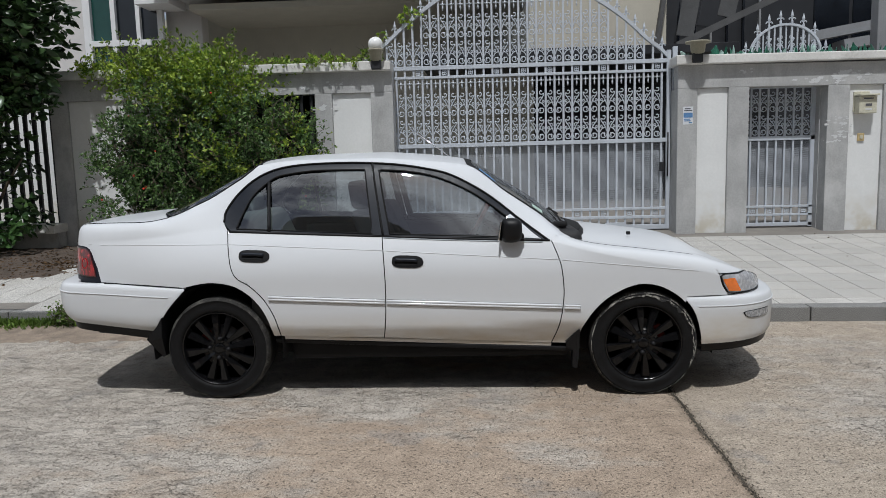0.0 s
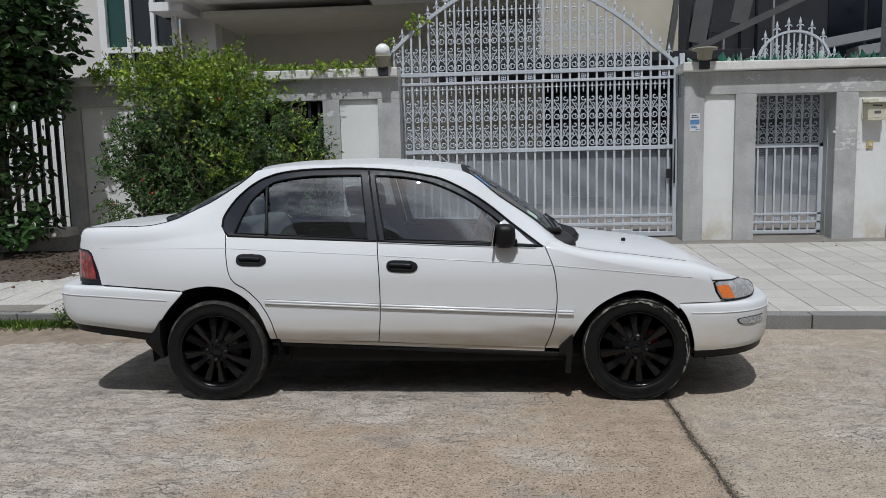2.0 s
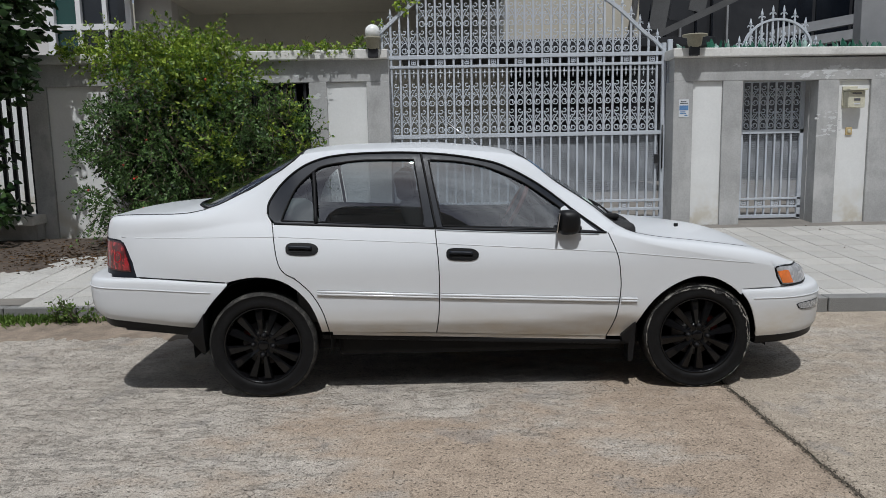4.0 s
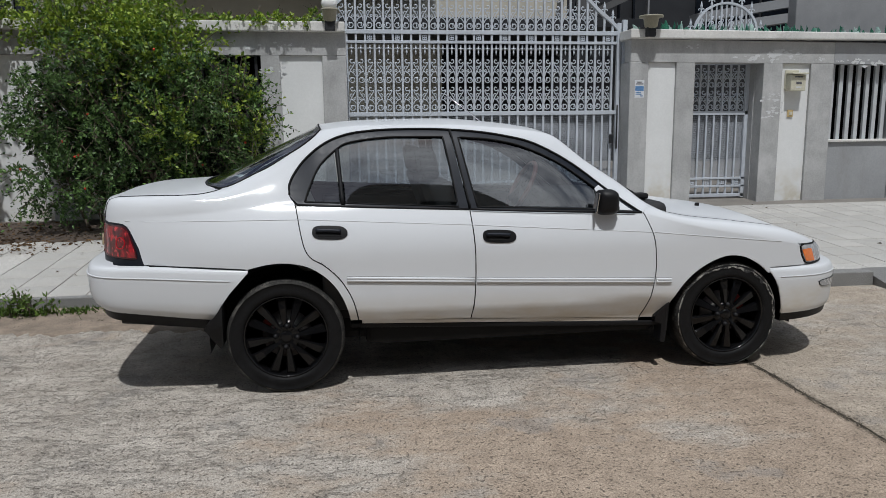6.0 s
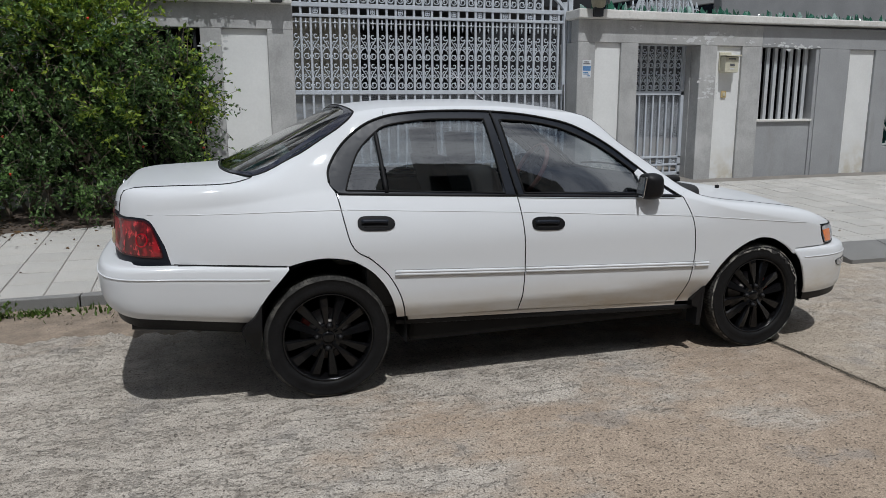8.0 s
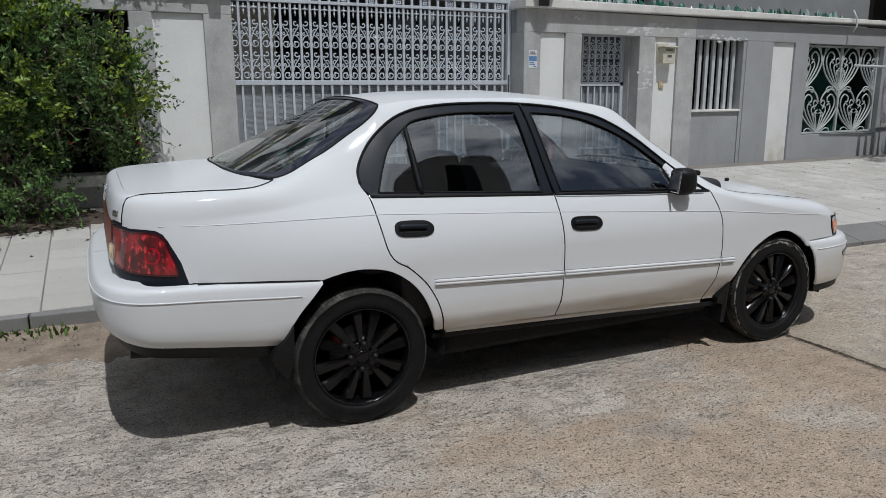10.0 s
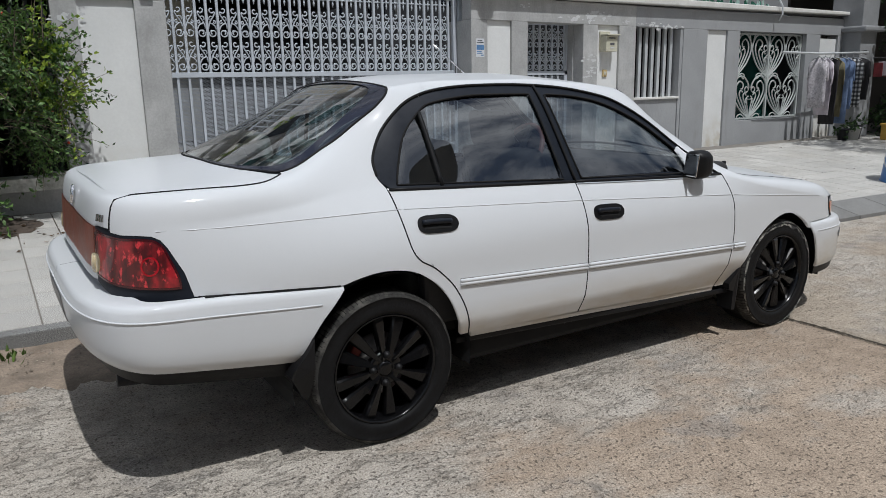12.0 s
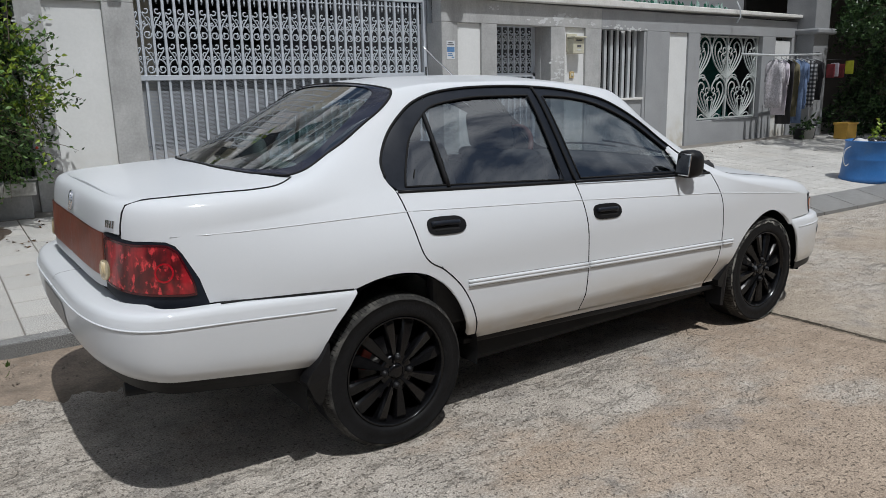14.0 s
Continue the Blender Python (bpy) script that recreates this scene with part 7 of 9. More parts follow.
# ornamental grille with hearts
win4 = thing("window_4", (8.66, WY + 0.12, 0.71), "ornamental pale iron grille of heart scrolls before teal glass", "window", kind="structure")
M_TEALPANE = mat("dark_teal_pane", (0.018, 0.075, 0.064), 0.12, var=0.3, big=2, bump=0.0)
box("pane", 7.6, 9.7, WY + 0.62, WY + 0.64, 0.5, 2.3, M_TEALPANE, win4, bevel=0)
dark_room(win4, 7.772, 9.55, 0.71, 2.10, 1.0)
M_GRILLE = mat("pale_grille_paint", (0.42, 0.45, 0.44), 0.55, var=0.1, bump=0.05)
for x in (7.80, 8.66, 9.52):
    box("upright", x - 0.018, x + 0.018, WY + 0.08, WY + 0.12, 0.71, 2.10, M_GRILLE, win4, bevel=0.003)
for z in (0.735, 2.075):
    box("cross_bar", 7.80, 9.52, WY + 0.08, WY + 0.12, z - 0.014, z + 0.014, M_GRILLE, win4, bevel=0.003)


def heart(parent, cx, cz, w, h):
    """Nested curls that spring from one point and close over it like a heart."""
    v, f = [], []
    o = world_of(parent)
    def bar(pts, r=0.0085):
        tube_into(v, f, [(cx + a * w / 2 - o.x, WY + 0.095 - o.y, cz + b * h - o.z) for a, b in smooth(pts, 5)], r, 5)

    for s in (1, -1):
        # outer stem closes over the top and curls in
        bar([(0, 0), (s * 0.34, 0.13), (s * 0.74, 0.34), (s * 0.98, 0.60), (s * 0.95, 0.80), (s * 0.72, 0.96), (s * 0.40, 0.97), (s * 0.16, 0.84), (s * 0.06, 0.70)], 0.0135)
        bar([(0, 0), (s * 0.26, 0.14), (s * 0.58, 0.36), (s * 0.80, 0.60), (s * 0.78, 0.78), (s * 0.60, 0.87), (s * 0.42, 0.80), (s * 0.44, 0.70), (s * 0.54, 0.70)], 0.0125)
        bar([(0, 0), (s * 0.20, 0.16), (s * 0.44, 0.38), (s * 0.60, 0.56), (s * 0.54, 0.66), (s * 0.42, 0.62)], 0.0115)
        bar([(0, 0), (s * 0.13, 0.18), (s * 0.28, 0.38), (s * 0.38, 0.52), (s * 0.30, 0.60), (s * 0.20, 0.54)], 0.0115)
        bar([(0, 0), (s * 0.07, 0.20), (s * 0.13, 0.36), (s * 0.15, 0.48), (s * 0.06, 0.52)], 0.0105)
        bar([(s * 0.04, 0.44), (s * 0.20, 0.46), (s * 0.22, 0.38), (s * 0.12, 0.36)], 0.010)
        bar([(s * 0.06, 0.66), (s * 0.20, 0.74), (s * 0.30, 0.68), (s * 0.22, 0.60), (s * 0.12, 0.64)], 0.010)
        # curls in the corners between the hearts
        bar([(s * 0.20, 0.02), (s * 0.46, 0.10), (s * 0.66, 0.06), (s * 0.62, -0.02), (s * 0.50, 0.02)], 0.0105)
        bar([(s * 0.99, 0.62), (s * 0.90, 0.92), (s * 0.70, 1.04), (s * 0.56, 1.00)], 0.010)
    return mesh_ob("heart_scroll", v, f, M_GRILLE, parent, smooth=True)


for cx in (8.23, 9.09):
    heart(win4, cx, 0.735, 0.87, 0.69)
for cx in (7.80, 8.66, 9.52):
    heart(win4, cx, 1.385, 0.87 if cx == 8.66 else 0.80, 0.70)

# ---- fixtures on the wall ----
M_CREAMBOX = mat("cream_mailbox_paint", (0.55, 0.53, 0.42), 0.6, var=0.15, bump=0.08, stain=(0.33, 0.30, 0.22))
M_PAPER = mat("paper_notice", (0.62, 0.64, 0.66), 0.8, var=0.04, bump=0.0)
M_BLUE = mat("blue_print", (0.10, 0.22, 0.42), 0.8, var=0.2, big=20, bump=0.0)
M_INK = mat("dark_print", (0.09, 0.09, 0.10), 0.8, var=0.1, bump=0.0)
M_YELLOW = mat("yellowed_plastic", (0.50, 0.38, 0.19), 0.5, var=0.1, bump=0.0)
M_OPAL = mat("opal_lamp_globe", (0.78, 0.78, 0.76), 0.25, var=0.03, bump=0.0)
M_BRASS = mat("weathered_lamp_base", (0.30, 0.28, 0.21), 0.6, var=0.2, bump=0.1)

mailbox = thing("mailbox", (4.92, WY, 1.9), "cream metal mailbox with a slanted lid on the wall", "mailbox")
PY = WY + 0.035
box("body", 4.80, 5.012, PY - 0.13, PY, 1.775, 1.98, M_CREAMBOX, mailbox, bevel=0.006)
box("back_plate", 4.785, 4.975, PY - 0.02, PY, 1.80, 2.045, M_CREAMBOX, mailbox, bevel=0.004)
box("lid", 4.79, 5.025, PY - 0.17, PY - 0.02, 1.985, 2.005, M_CREAMBOX, mailbox, bevel=0.004)
box("slot", 4.85, 4.965, PY - 0.134, PY - 0.129, 1.945, 1.96, M_INK, mailbox, bevel=0)
box("label_bar", 4.875, 4.95, PY - 0.134, PY - 0.129, 1.86, 1.89, M_INK, mailbox, bevel=0)
box("label_bar", 4.875, 4.95, PY - 0.134, PY - 0.129, 1.815, 1.83, M_PAPER, mailbox, bevel=0)
bell = thing("doorbell", (4.873, PY, 1.485), "yellowed square doorbell plate on the wall", "doorbell")
box("plate", 4.852, 4.934, PY - 0.018, PY, 1.440, 1.535, M_YELLOW, bell, bevel=0.006)
box("button", 4.874, 4.912, PY - 0.026, PY - 0.018, 1.468, 1.508, M_CREAMBOX, bell, bevel=0.003)
notice = thing("notice", (2.752, WY, 1.81), "small blue and white paper notice pasted on the pier", "notice")
box("sheet", 2.708, 2.832, WY - 0.003, WY, 1.70, 1.92, M_PAPER, notice, bevel=0)
box("picture", 2.714, 2.826, WY - 0.0045, WY - 0.003, 1.785, 1.845, M_BLUE, notice, bevel=0)
for z, a, b in ((1.895, 2.73, 2.80), (1.872, 2.72, 2.82), (1.765, 2.72, 2.79), (1.745, 2.72, 2.80), (1.722, 2.78, 2.82)):
    box("text_bar", a, b, WY - 0.0045, WY - 0.003, z - 0.006, z + 0.006, M_INK if z > 1.85 else M_BLUE, notice, bevel=0)


def wall_lamp(x, globe):
    z = 2.50 if globe else 2.46
    lamp_ = thing("wall_lamp", (x, WY - 0.1, z), "wall lamp with a white globe on the coping" if globe else "wall lamp base without its globe on the coping", "lamp", "lamps beside the gate")
    box("bracket", x - 0.06, x + 0.06, WY - 0.16, WY - 0.09, z - 0.02, z + 0.10, M_METAL, lamp_, bevel=0.01)
    m = Matrix.Translation((x, WY - 0.125, z + 0.08))
    lathe("cup", [(0.05, 0.0), (0.075, 0.02), (0.085, 0.12), (0.10, 0.125), (0.10, 0.145), (0.08, 0.15)] if globe else [(0.05, 0.0), (0.08, 0.02), (0.095, 0.12), (0.15, 0.13), (0.15, 0.15), (0.09, 0.155)], m, M_BRASS, lamp_)
    if globe:
        lathe("globe", [(0.06, 0.14)] + [(0.092 * math.sin(a), 0.205 - 0.092 * math.cos(a)) for a in np.linspace(0.7, 3.1, 12)], m, M_OPAL, lamp_, "white opal glass globe")


wall_lamp(-1.10, True)
wall_lamp(2.84, False)

# broken glass set along the right-hand coping
M_SHARD = mat("green_bottle_glass", (0.03, 0.12, 0.08), 0.1, var=0.5, big=9, bump=0.0)
M_SHARD2 = mat("pale_bottle_glass", (0.30, 0.42, 0.38), 0.1, var=0.4, big=9, bump=0.0)
rs = random.Random(5)
for group_ in range(2):
    v, f = [], []
    for k in range(150 if group_ == 0 else 60):
        x = rs.uniform(2.70, 8.6)
        y = WY + rs.uniform(-0.02, 0.22)
        z = 2.54 + drop(x) - 0.01
        h, w = rs.uniform(0.03, 0.13), rs.uniform(0.03, 0.09)
        a = rs.uniform(0, math.pi)
        dx, dy = math.cos(a) * w / 2, math.sin(a) * w / 2
        lean = rs.uniform(-0.04, 0.04)
        b = len(v)
        nx_, ny_ = -math.sin(a) * 0.003, math.cos(a) * 0.003
        for o in (1, -1):
            v += [(x - dx + o * nx_, y - dy + o * ny_, z), (x + dx + o * nx_, y + dy + o * ny_, z), (x + dx * rs.uniform(0.1, 0.9) + lean + o * nx_, y + dy * 0.5 + o * ny_, z + h), (x - dx * 0.8 + lean + o * nx_, y - dy * 0.6 + o * ny_, z + h * rs.uniform(0.2, 0.8))]
        f += [(b, b + 1, b + 2, b + 3), (b + 7, b + 6, b + 5, b + 4), (b, b + 4, b + 5, b + 1), (b + 1, b + 5, b + 6, b + 2), (b + 2, b + 6, b + 7, b + 3), (b + 3, b + 7, b + 4, b)]
    tagged(mesh_ob("glass_shards", v, f, M_SHARD if group_ == 0 else M_SHARD2), "broken green bottle glass set in the coping", "glass", kind="stuff")

# loose cable and hook by the far wall
tube("hanging_cable", [(8.55, WY - 0.10, 2.62), (8.60, WY - 0.14, 2.50), (8.60, WY - 0.15, 2.38), (8.56, WY - 0.12, 2.28)], 0.014, M_BARS, None)
tagged(bpy.data.objects["hanging_cable"], "short white cable hanging from the coping", "cable")

# flaking paint under the coping
rs = random.Random(9)
flakes = [(4.30, 2.22, 0.10), (4.55, 2.26, 0.12), (4.62, 2.20, 0.07), (5.25, 2.20, 0.05), (5.75, 2.17, 0.06), (5.95, 2.165, 0.10), (6.10, 2.165, 0.09), (6.25, 2.17, 0.06), (5.55, 2.18, 0.04), (4.75, 2.30, 0.09), (4.70, 2.24, 0.10), (4.60, 1.74, 0.07), (4.63, 1.66, 0.08), (4.60, 1.52, 0.06), (4.57, 1.46, 0.05), (4.66, 1.58, 0.06),
          (-1.78, 2.06, 0.09), (-2.05, 2.30, 0.07), (-1.62, 2.33, 0.06), (-2.35, 2.27, 0.05), (3.45, 2.33, 0.05)]
chips = []
for x, z, r in flakes:
    chips += [(x + rs.gauss(0, 1.1 * r), z + rs.gauss(0, 0.28 * r), r * rs.uniform(0.12, 0.5)) for _ in range(9)]
for x, z, r in chips:
    n = 9
    v = [(0, -0.002, 0)] + [((r * (0.6 + 0.7 * rs.random())) * math.cos(2 * math.pi * k / n), -0.0018, 0.45 * r * (0.5 + 0.9 * rs.random()) * math.sin(2 * math.pi * k / n)) for k in range(n)]
    ob = mesh_ob("paint_flake", [(x + a - (2.64 if x > 0 else -0.92), b, z + c + (drop(x) if x > 0 else 0) - FOOT) for a, b, c in v], [(0, k + 1, (k + 1) % n + 1) for k in range(n)], M_FLAKE, wall_r if x > 0 else wall_l)
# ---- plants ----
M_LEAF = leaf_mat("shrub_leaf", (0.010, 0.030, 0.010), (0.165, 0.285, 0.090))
M_LEAFTOP = leaf_mat("yellow_green_leaf", (0.06, 0.14, 0.018), (0.34, 0.43, 0.06))
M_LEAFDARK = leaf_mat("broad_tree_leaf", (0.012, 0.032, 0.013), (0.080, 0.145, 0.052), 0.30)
M_LEAFSPROUT = leaf_mat("sprout_leaf", (0.020, 0.055, 0.018), (0.075, 0.150, 0.050), 0.38)
M_LEAFDRY = leaf_mat("dry_leaf", (0.05, 0.032, 0.02), (0.16, 0.095, 0.05), 0.9)
M_TWIG = mat("twig_bark", (0.12, 0.095, 0.07), 0.9, var=0.25, bump=0.2)
M_FLOWER = mat("red_blossom", (0.55, 0.05, 0.02), 0.6, var=0.2, bump=0.0)
M_POT = mat("planter_concrete", (0.60, 0.59, 0.56), 0.85, var=0.15, bump=0.15, stain=(0.22, 0.21, 0.18))


def leaves(name, centres, dirs, size, ratio, material, parent, rng, label="", broad=False):
    """Folded leaf blades, one small island each. centres, dirs: (n, 3)."""
    n = len(centres)
    d = dirs / np.linalg.norm(dirs, axis=1, keepdims=True)
    r = rng.normal(size=(n, 3))
    side = np.cross(d, r)
    side /= np.linalg.norm(side, axis=1, keepdims=True)
    up = np.cross(side, d)
    L = (size * rng.uniform(0.65, 1.3, (n, 1)))
    W = L * ratio
    fold = W * rng.uniform(0.05, 0.3, (n, 1))
    base = centres
    a = base + d * L * 0.45 + side * W * 0.5 + up * fold
    b = base + d * L - up * L * rng.uniform(0.0, 0.25, (n, 1))
    c = base + d * L * 0.45 - side * W * 0.5 + up * fold
    m = base + d * L * 0.48
    if broad:
        # oval blade with a pointed tip, bent down along its length
        bend = L * rng.uniform(0.05, 0.35, (n, 1))
        wave = W * rng.uniform(-0.10, 0.22, (n, 1))
        at = lambda t, w, lift: base + d * L * t + side * W * w + up * (fold * lift - bend * t * t) + up * wave * w * 2
        verts = np.stack([base, at(0.24, 0.40, 1.0), at(0.52, 0.50, 1.1), at(0.80, 0.30, 0.6), at(1.0, 0.0, 0.0), at(0.80, -0.30, 0.6), at(0.52, -0.50, 1.1), at(0.24, -0.40, 1.0), at(0.24, 0, 0), at(0.52, 0, 0), at(0.80, 0, 0)], 1).reshape(-1, 3)
        k = np.arange(n)[:, None] * 11
        faces = [(k + np.array(q)).tolist() for q in ((0, 1, 8), (1, 2, 9, 8), (2, 3, 10, 9), (3, 4, 10), (4, 5, 10), (5, 6, 9, 10), (6, 7, 8, 9), (7, 0, 8))]
        faces = [q for group in faces for q in group]
    else:
        verts = np.stack([base, a, b, c, m], 1).reshape(-1, 3)
        k = np.arange(n) * 5
        faces = np.concatenate([np.stack([k, k + 1, k + 4], 1), np.stack([k + 1, k + 2, k + 4], 1), np.stack([k + 2, k + 3, k + 4], 1), np.stack([k + 3, k, k + 4], 1)]).tolist()
    me = bpy.data.meshes.new(name)
    if parent is not None:
        verts = verts - np.array(world_of(parent))
    me.from_pydata(verts.tolist(), [], faces)
    me.update()
    if broad:
        me.shade_smooth()
    me.materials.append(material)
    ob = new(name, me)
    ob.parent = parent
    if label:
        tagged(ob, label)
    return ob


def twig_cloud(blobs, per_m2, rng, leaf_per_twig=12, twig=0.20, droop=0.25, floor=0.3, back=None, lump=0.33, holes=-0.32):
    """Leaf places on short twigs spread over lumpy rounded masses."""
    C, D, T = [], [], []
    for (cx, cy, cz), (rx, ry, rz) in blobs:
        n = int(per_m2 * 4 * math.pi * ((rx * ry) ** 1.6 / 3 + (rx * rz) ** 1.6 / 3 + (ry * rz) ** 1.6 / 3) ** (1 / 1.6))
        v = rng.normal(size=(n, 3))
        v /= np.linalg.norm(v, axis=1, keepdims=True)
        k = np.array([noise.noise((p[0] * 2.3 + cx, p[1] * 2.3 + cy, p[2] * 2.3 + cz)) for p in v])
        rad = (1 + lump * k) * rng.uniform(0.62, 1.04, n)
        p = v * rad[:, None] * np.array([rx, ry, rz]) + np.array([cx, cy, cz])
        ok = p[:, 2] > floor
        if back is not None:
            ok &= p[:, 1] < back
        gaps = np.array([noise.noise((q[0] * 3.1, q[1] * 3.1, q[2] * 3.1 + 7)) for q in p])
        ok &= gaps > holes
        p, v = p[ok], v[ok]
        out = v + rng.normal(size=v.shape) * 0.55 + np.array([0, 0, -droop + 0.25])
        out /= np.linalg.norm(out, axis=1, keepdims=True)
        T.append((p, out))
        for j in range(leaf_per_twig):
            q = (j + 0.5) / leaf_per_twig
            c = p + out * twig * q + np.array([0, 0, -droop * twig * q * q]) + rng.normal(size=p.shape) * 0.008
            C.append(c)
            D.append(out * 0.5 + rng.normal(size=p.shape) * 0.75 + np.array([0, 0, 0.1]))
    return np.concatenate(C), np.concatenate(D), T


def twigs(name, T, length, rng, count, parent, r=0.0035):
    v, f = [], []
    o = world_of(parent)
    P = np.concatenate([a for a, b in T])
    O = np.concatenate([b for a, b in T])
    for i in rng.choice(len(P), min(count, len(P)), replace=False):
        p, d = Vector(P[i]) - o, Vector(O[i])
        tube_into(v, f, [p - d * length * 1.2, p, p + d * length + Vector((0, 0, -0.05 * length))], r, 4, False, [1.6, 1.0, 0.5])
    return mesh_ob(name, v, f, M_TWIG, parent)


rng = np.random.default_rng(11)
shrub = thing("shrub", (-3.2, 8.9, FOOT), "large unkempt green shrub growing over the street wall", "shrub")
BLOBS = [((-3.6, 8.85, 1.90), (0.52, 0.42, 0.46)), ((-3.0, 8.75, 1.85), (0.50, 0.42, 0.50)), ((-3.45, 8.62, 1.30), (0.50, 0.40, 0.42)), ((-4.1, 8.85, 1.60), (0.40, 0.36, 0.45)),
         ((-4.25, 8.9, 1.05), (0.28, 0.30, 0.38)), ((-2.65, 8.8, 1.55), (0.36, 0.36, 0.46)), ((-3.95, 8.68, 0.85), (0.42, 0.36, 0.36)), ((-3.30, 8.55, 0.72), (0.42, 0.32, 0.32)),
         ((-2.08, 9.02, 1.50), (0.30, 0.28, 0.36)), ((-2.10, 9.08, 1.02), (0.24, 0.22, 0.22)), ((-2.70, 8.95, 1.05), (0.26, 0.26, 0.28)), ((-2.48, 9.1, 1.95), (0.26, 0.26, 0.26)),
         ((-2.85, 8.50, 0.55), (0.26, 0.26, 0.20)), ((-3.75, 8.55, 1.45), (0.30, 0.25, 0.30)), ((-2.36, 8.88, 1.32), (0.34, 0.27, 0.36)), ((-2.62, 8.68, 1.22), (0.26, 0.22, 0.30)), ((-2.25, 8.95, 1.72), (0.26, 0.24, 0.22))]
C, D, T = twig_cloud(BLOBS, 125, rng, 14, 0.17, 0.35, 0.30, 9.44, 0.62, -0.10)


def sprays(blobs, count, rng, length, droop, gap=0.026, back=9.44, up=0.35):
    """Long arching shoots that leave the leafy masses, with small leaves along them."""
    C, D, lines = [], [], []
    for _ in range(count):
        (cx, cy, cz), (rx, ry, rz) = blobs[int(rng.integers(0, len(blobs)))]
        n = rng.normal(size=3)
        n /= np.linalg.norm(n)
        p = np.array([cx, cy, cz]) + n * np.array([rx, ry, rz]) * 0.8
        d = n + np.array([0, -0.15, up]) + rng.normal(size=3) * 0.25
        d /= np.linalg.norm(d)
        L = length * rng.uniform(0.5, 1.3)
        q = np.linspace(0, 1, 7)[:, None]
        line = p + d * L * q + np.array([0, 0, -droop * L]) * q * q
        if line[:, 1].max() > back or line[:, 2].min() < 0.36:
            continue
        lines.append(line)
        m = max(4, int(L / gap))
        t = np.linspace(0.05, 1.0, m)[:, None]
        c = p + d * L * t + np.array([0, 0, -droop * L]) * t * t + rng.normal(size=(m, 3)) * 0.010
        C.append(c)
        D.append(d * 0.6 + rng.normal(size=(m, 3)) * 0.8)
    return np.concatenate(C), np.concatenate(D), lines


def shoot_lines(name, lines, parent, r=0.0035):
    v, f = [], []
    o = np.array(world_of(parent))
    for line in lines:
        tube_into(v, f, list(line - o), r, 4, False, list(np.linspace(1.4, 0.5, len(line))))
    return mesh_ob(name, v, f, M_TWIG, parent)


C2, D2, shoots = sprays(BLOBS, 340, rng, 0.32, 0.35)
leaves("leaves", np.concatenate([C, C2]), np.concatenate([D, D2]), 0.047, 0.50, M_LEAF, shrub, rng)
tagged(twigs("twig_tangle", T, 0.20, rng, 320, shrub, 0.0025), kind="stuff")
tagged(shoot_lines("shoot_tangle", shoots, shrub), kind="stuff")
# upper masses get a lighter leaf tone that paints sunlight in
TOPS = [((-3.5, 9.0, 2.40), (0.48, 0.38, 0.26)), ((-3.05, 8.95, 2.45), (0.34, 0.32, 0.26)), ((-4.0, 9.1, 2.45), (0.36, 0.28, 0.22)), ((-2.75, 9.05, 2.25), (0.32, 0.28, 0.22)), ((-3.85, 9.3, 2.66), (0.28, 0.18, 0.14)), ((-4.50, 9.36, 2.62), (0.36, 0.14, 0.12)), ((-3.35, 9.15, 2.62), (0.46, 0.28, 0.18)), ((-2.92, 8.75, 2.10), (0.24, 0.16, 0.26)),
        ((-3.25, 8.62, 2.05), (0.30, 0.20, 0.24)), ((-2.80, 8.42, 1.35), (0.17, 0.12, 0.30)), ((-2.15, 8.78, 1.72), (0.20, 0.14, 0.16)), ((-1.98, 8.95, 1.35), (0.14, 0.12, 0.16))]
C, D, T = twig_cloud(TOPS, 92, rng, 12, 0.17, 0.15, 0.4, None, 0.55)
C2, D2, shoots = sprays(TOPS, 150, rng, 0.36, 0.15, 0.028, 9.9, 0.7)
leaves("top_leaves", np.concatenate([C, C2]), np.concatenate([D, D2]), 0.052, 0.55, M_LEAFTOP, shrub, rng, "yellow-green upper leaves, toned lighter for the sun")
tagged(shoot_lines("upper_shoot_tangle", shoots, shrub), kind="stuff")
# core leaves take a darker tone, painting the shade inside the shrub
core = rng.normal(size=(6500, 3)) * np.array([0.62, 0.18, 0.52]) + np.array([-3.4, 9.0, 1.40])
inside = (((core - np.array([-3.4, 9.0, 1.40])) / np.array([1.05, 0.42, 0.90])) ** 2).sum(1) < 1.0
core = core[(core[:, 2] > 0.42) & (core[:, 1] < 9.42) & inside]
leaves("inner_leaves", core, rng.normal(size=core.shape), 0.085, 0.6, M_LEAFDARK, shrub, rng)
v, f = [], []
for k in range(16):
    x = -3.2 + rng.uniform(-0.6, 0.6)
    p = Vector((x, 8.95 + rng.uniform(-0.15, 0.2), FOOT - 0.05)) - world_of(shrub)
    q = Vector((rng.uniform(-0.9, 0.9), rng.uniform(-0.35, 0.2), rng.uniform(1.2, 1.9)))
    tube_into(v, f, [p, p + q * 0.35 + Vector((0, 0, 0.1)), p + q * 0.7, p + q], 0.014, 5, False, [1.5, 1.1, 0.8, 0.4])
tagged(mesh_ob("stem_tangle", v, f, M_TWIG, shrub), kind="stuff")
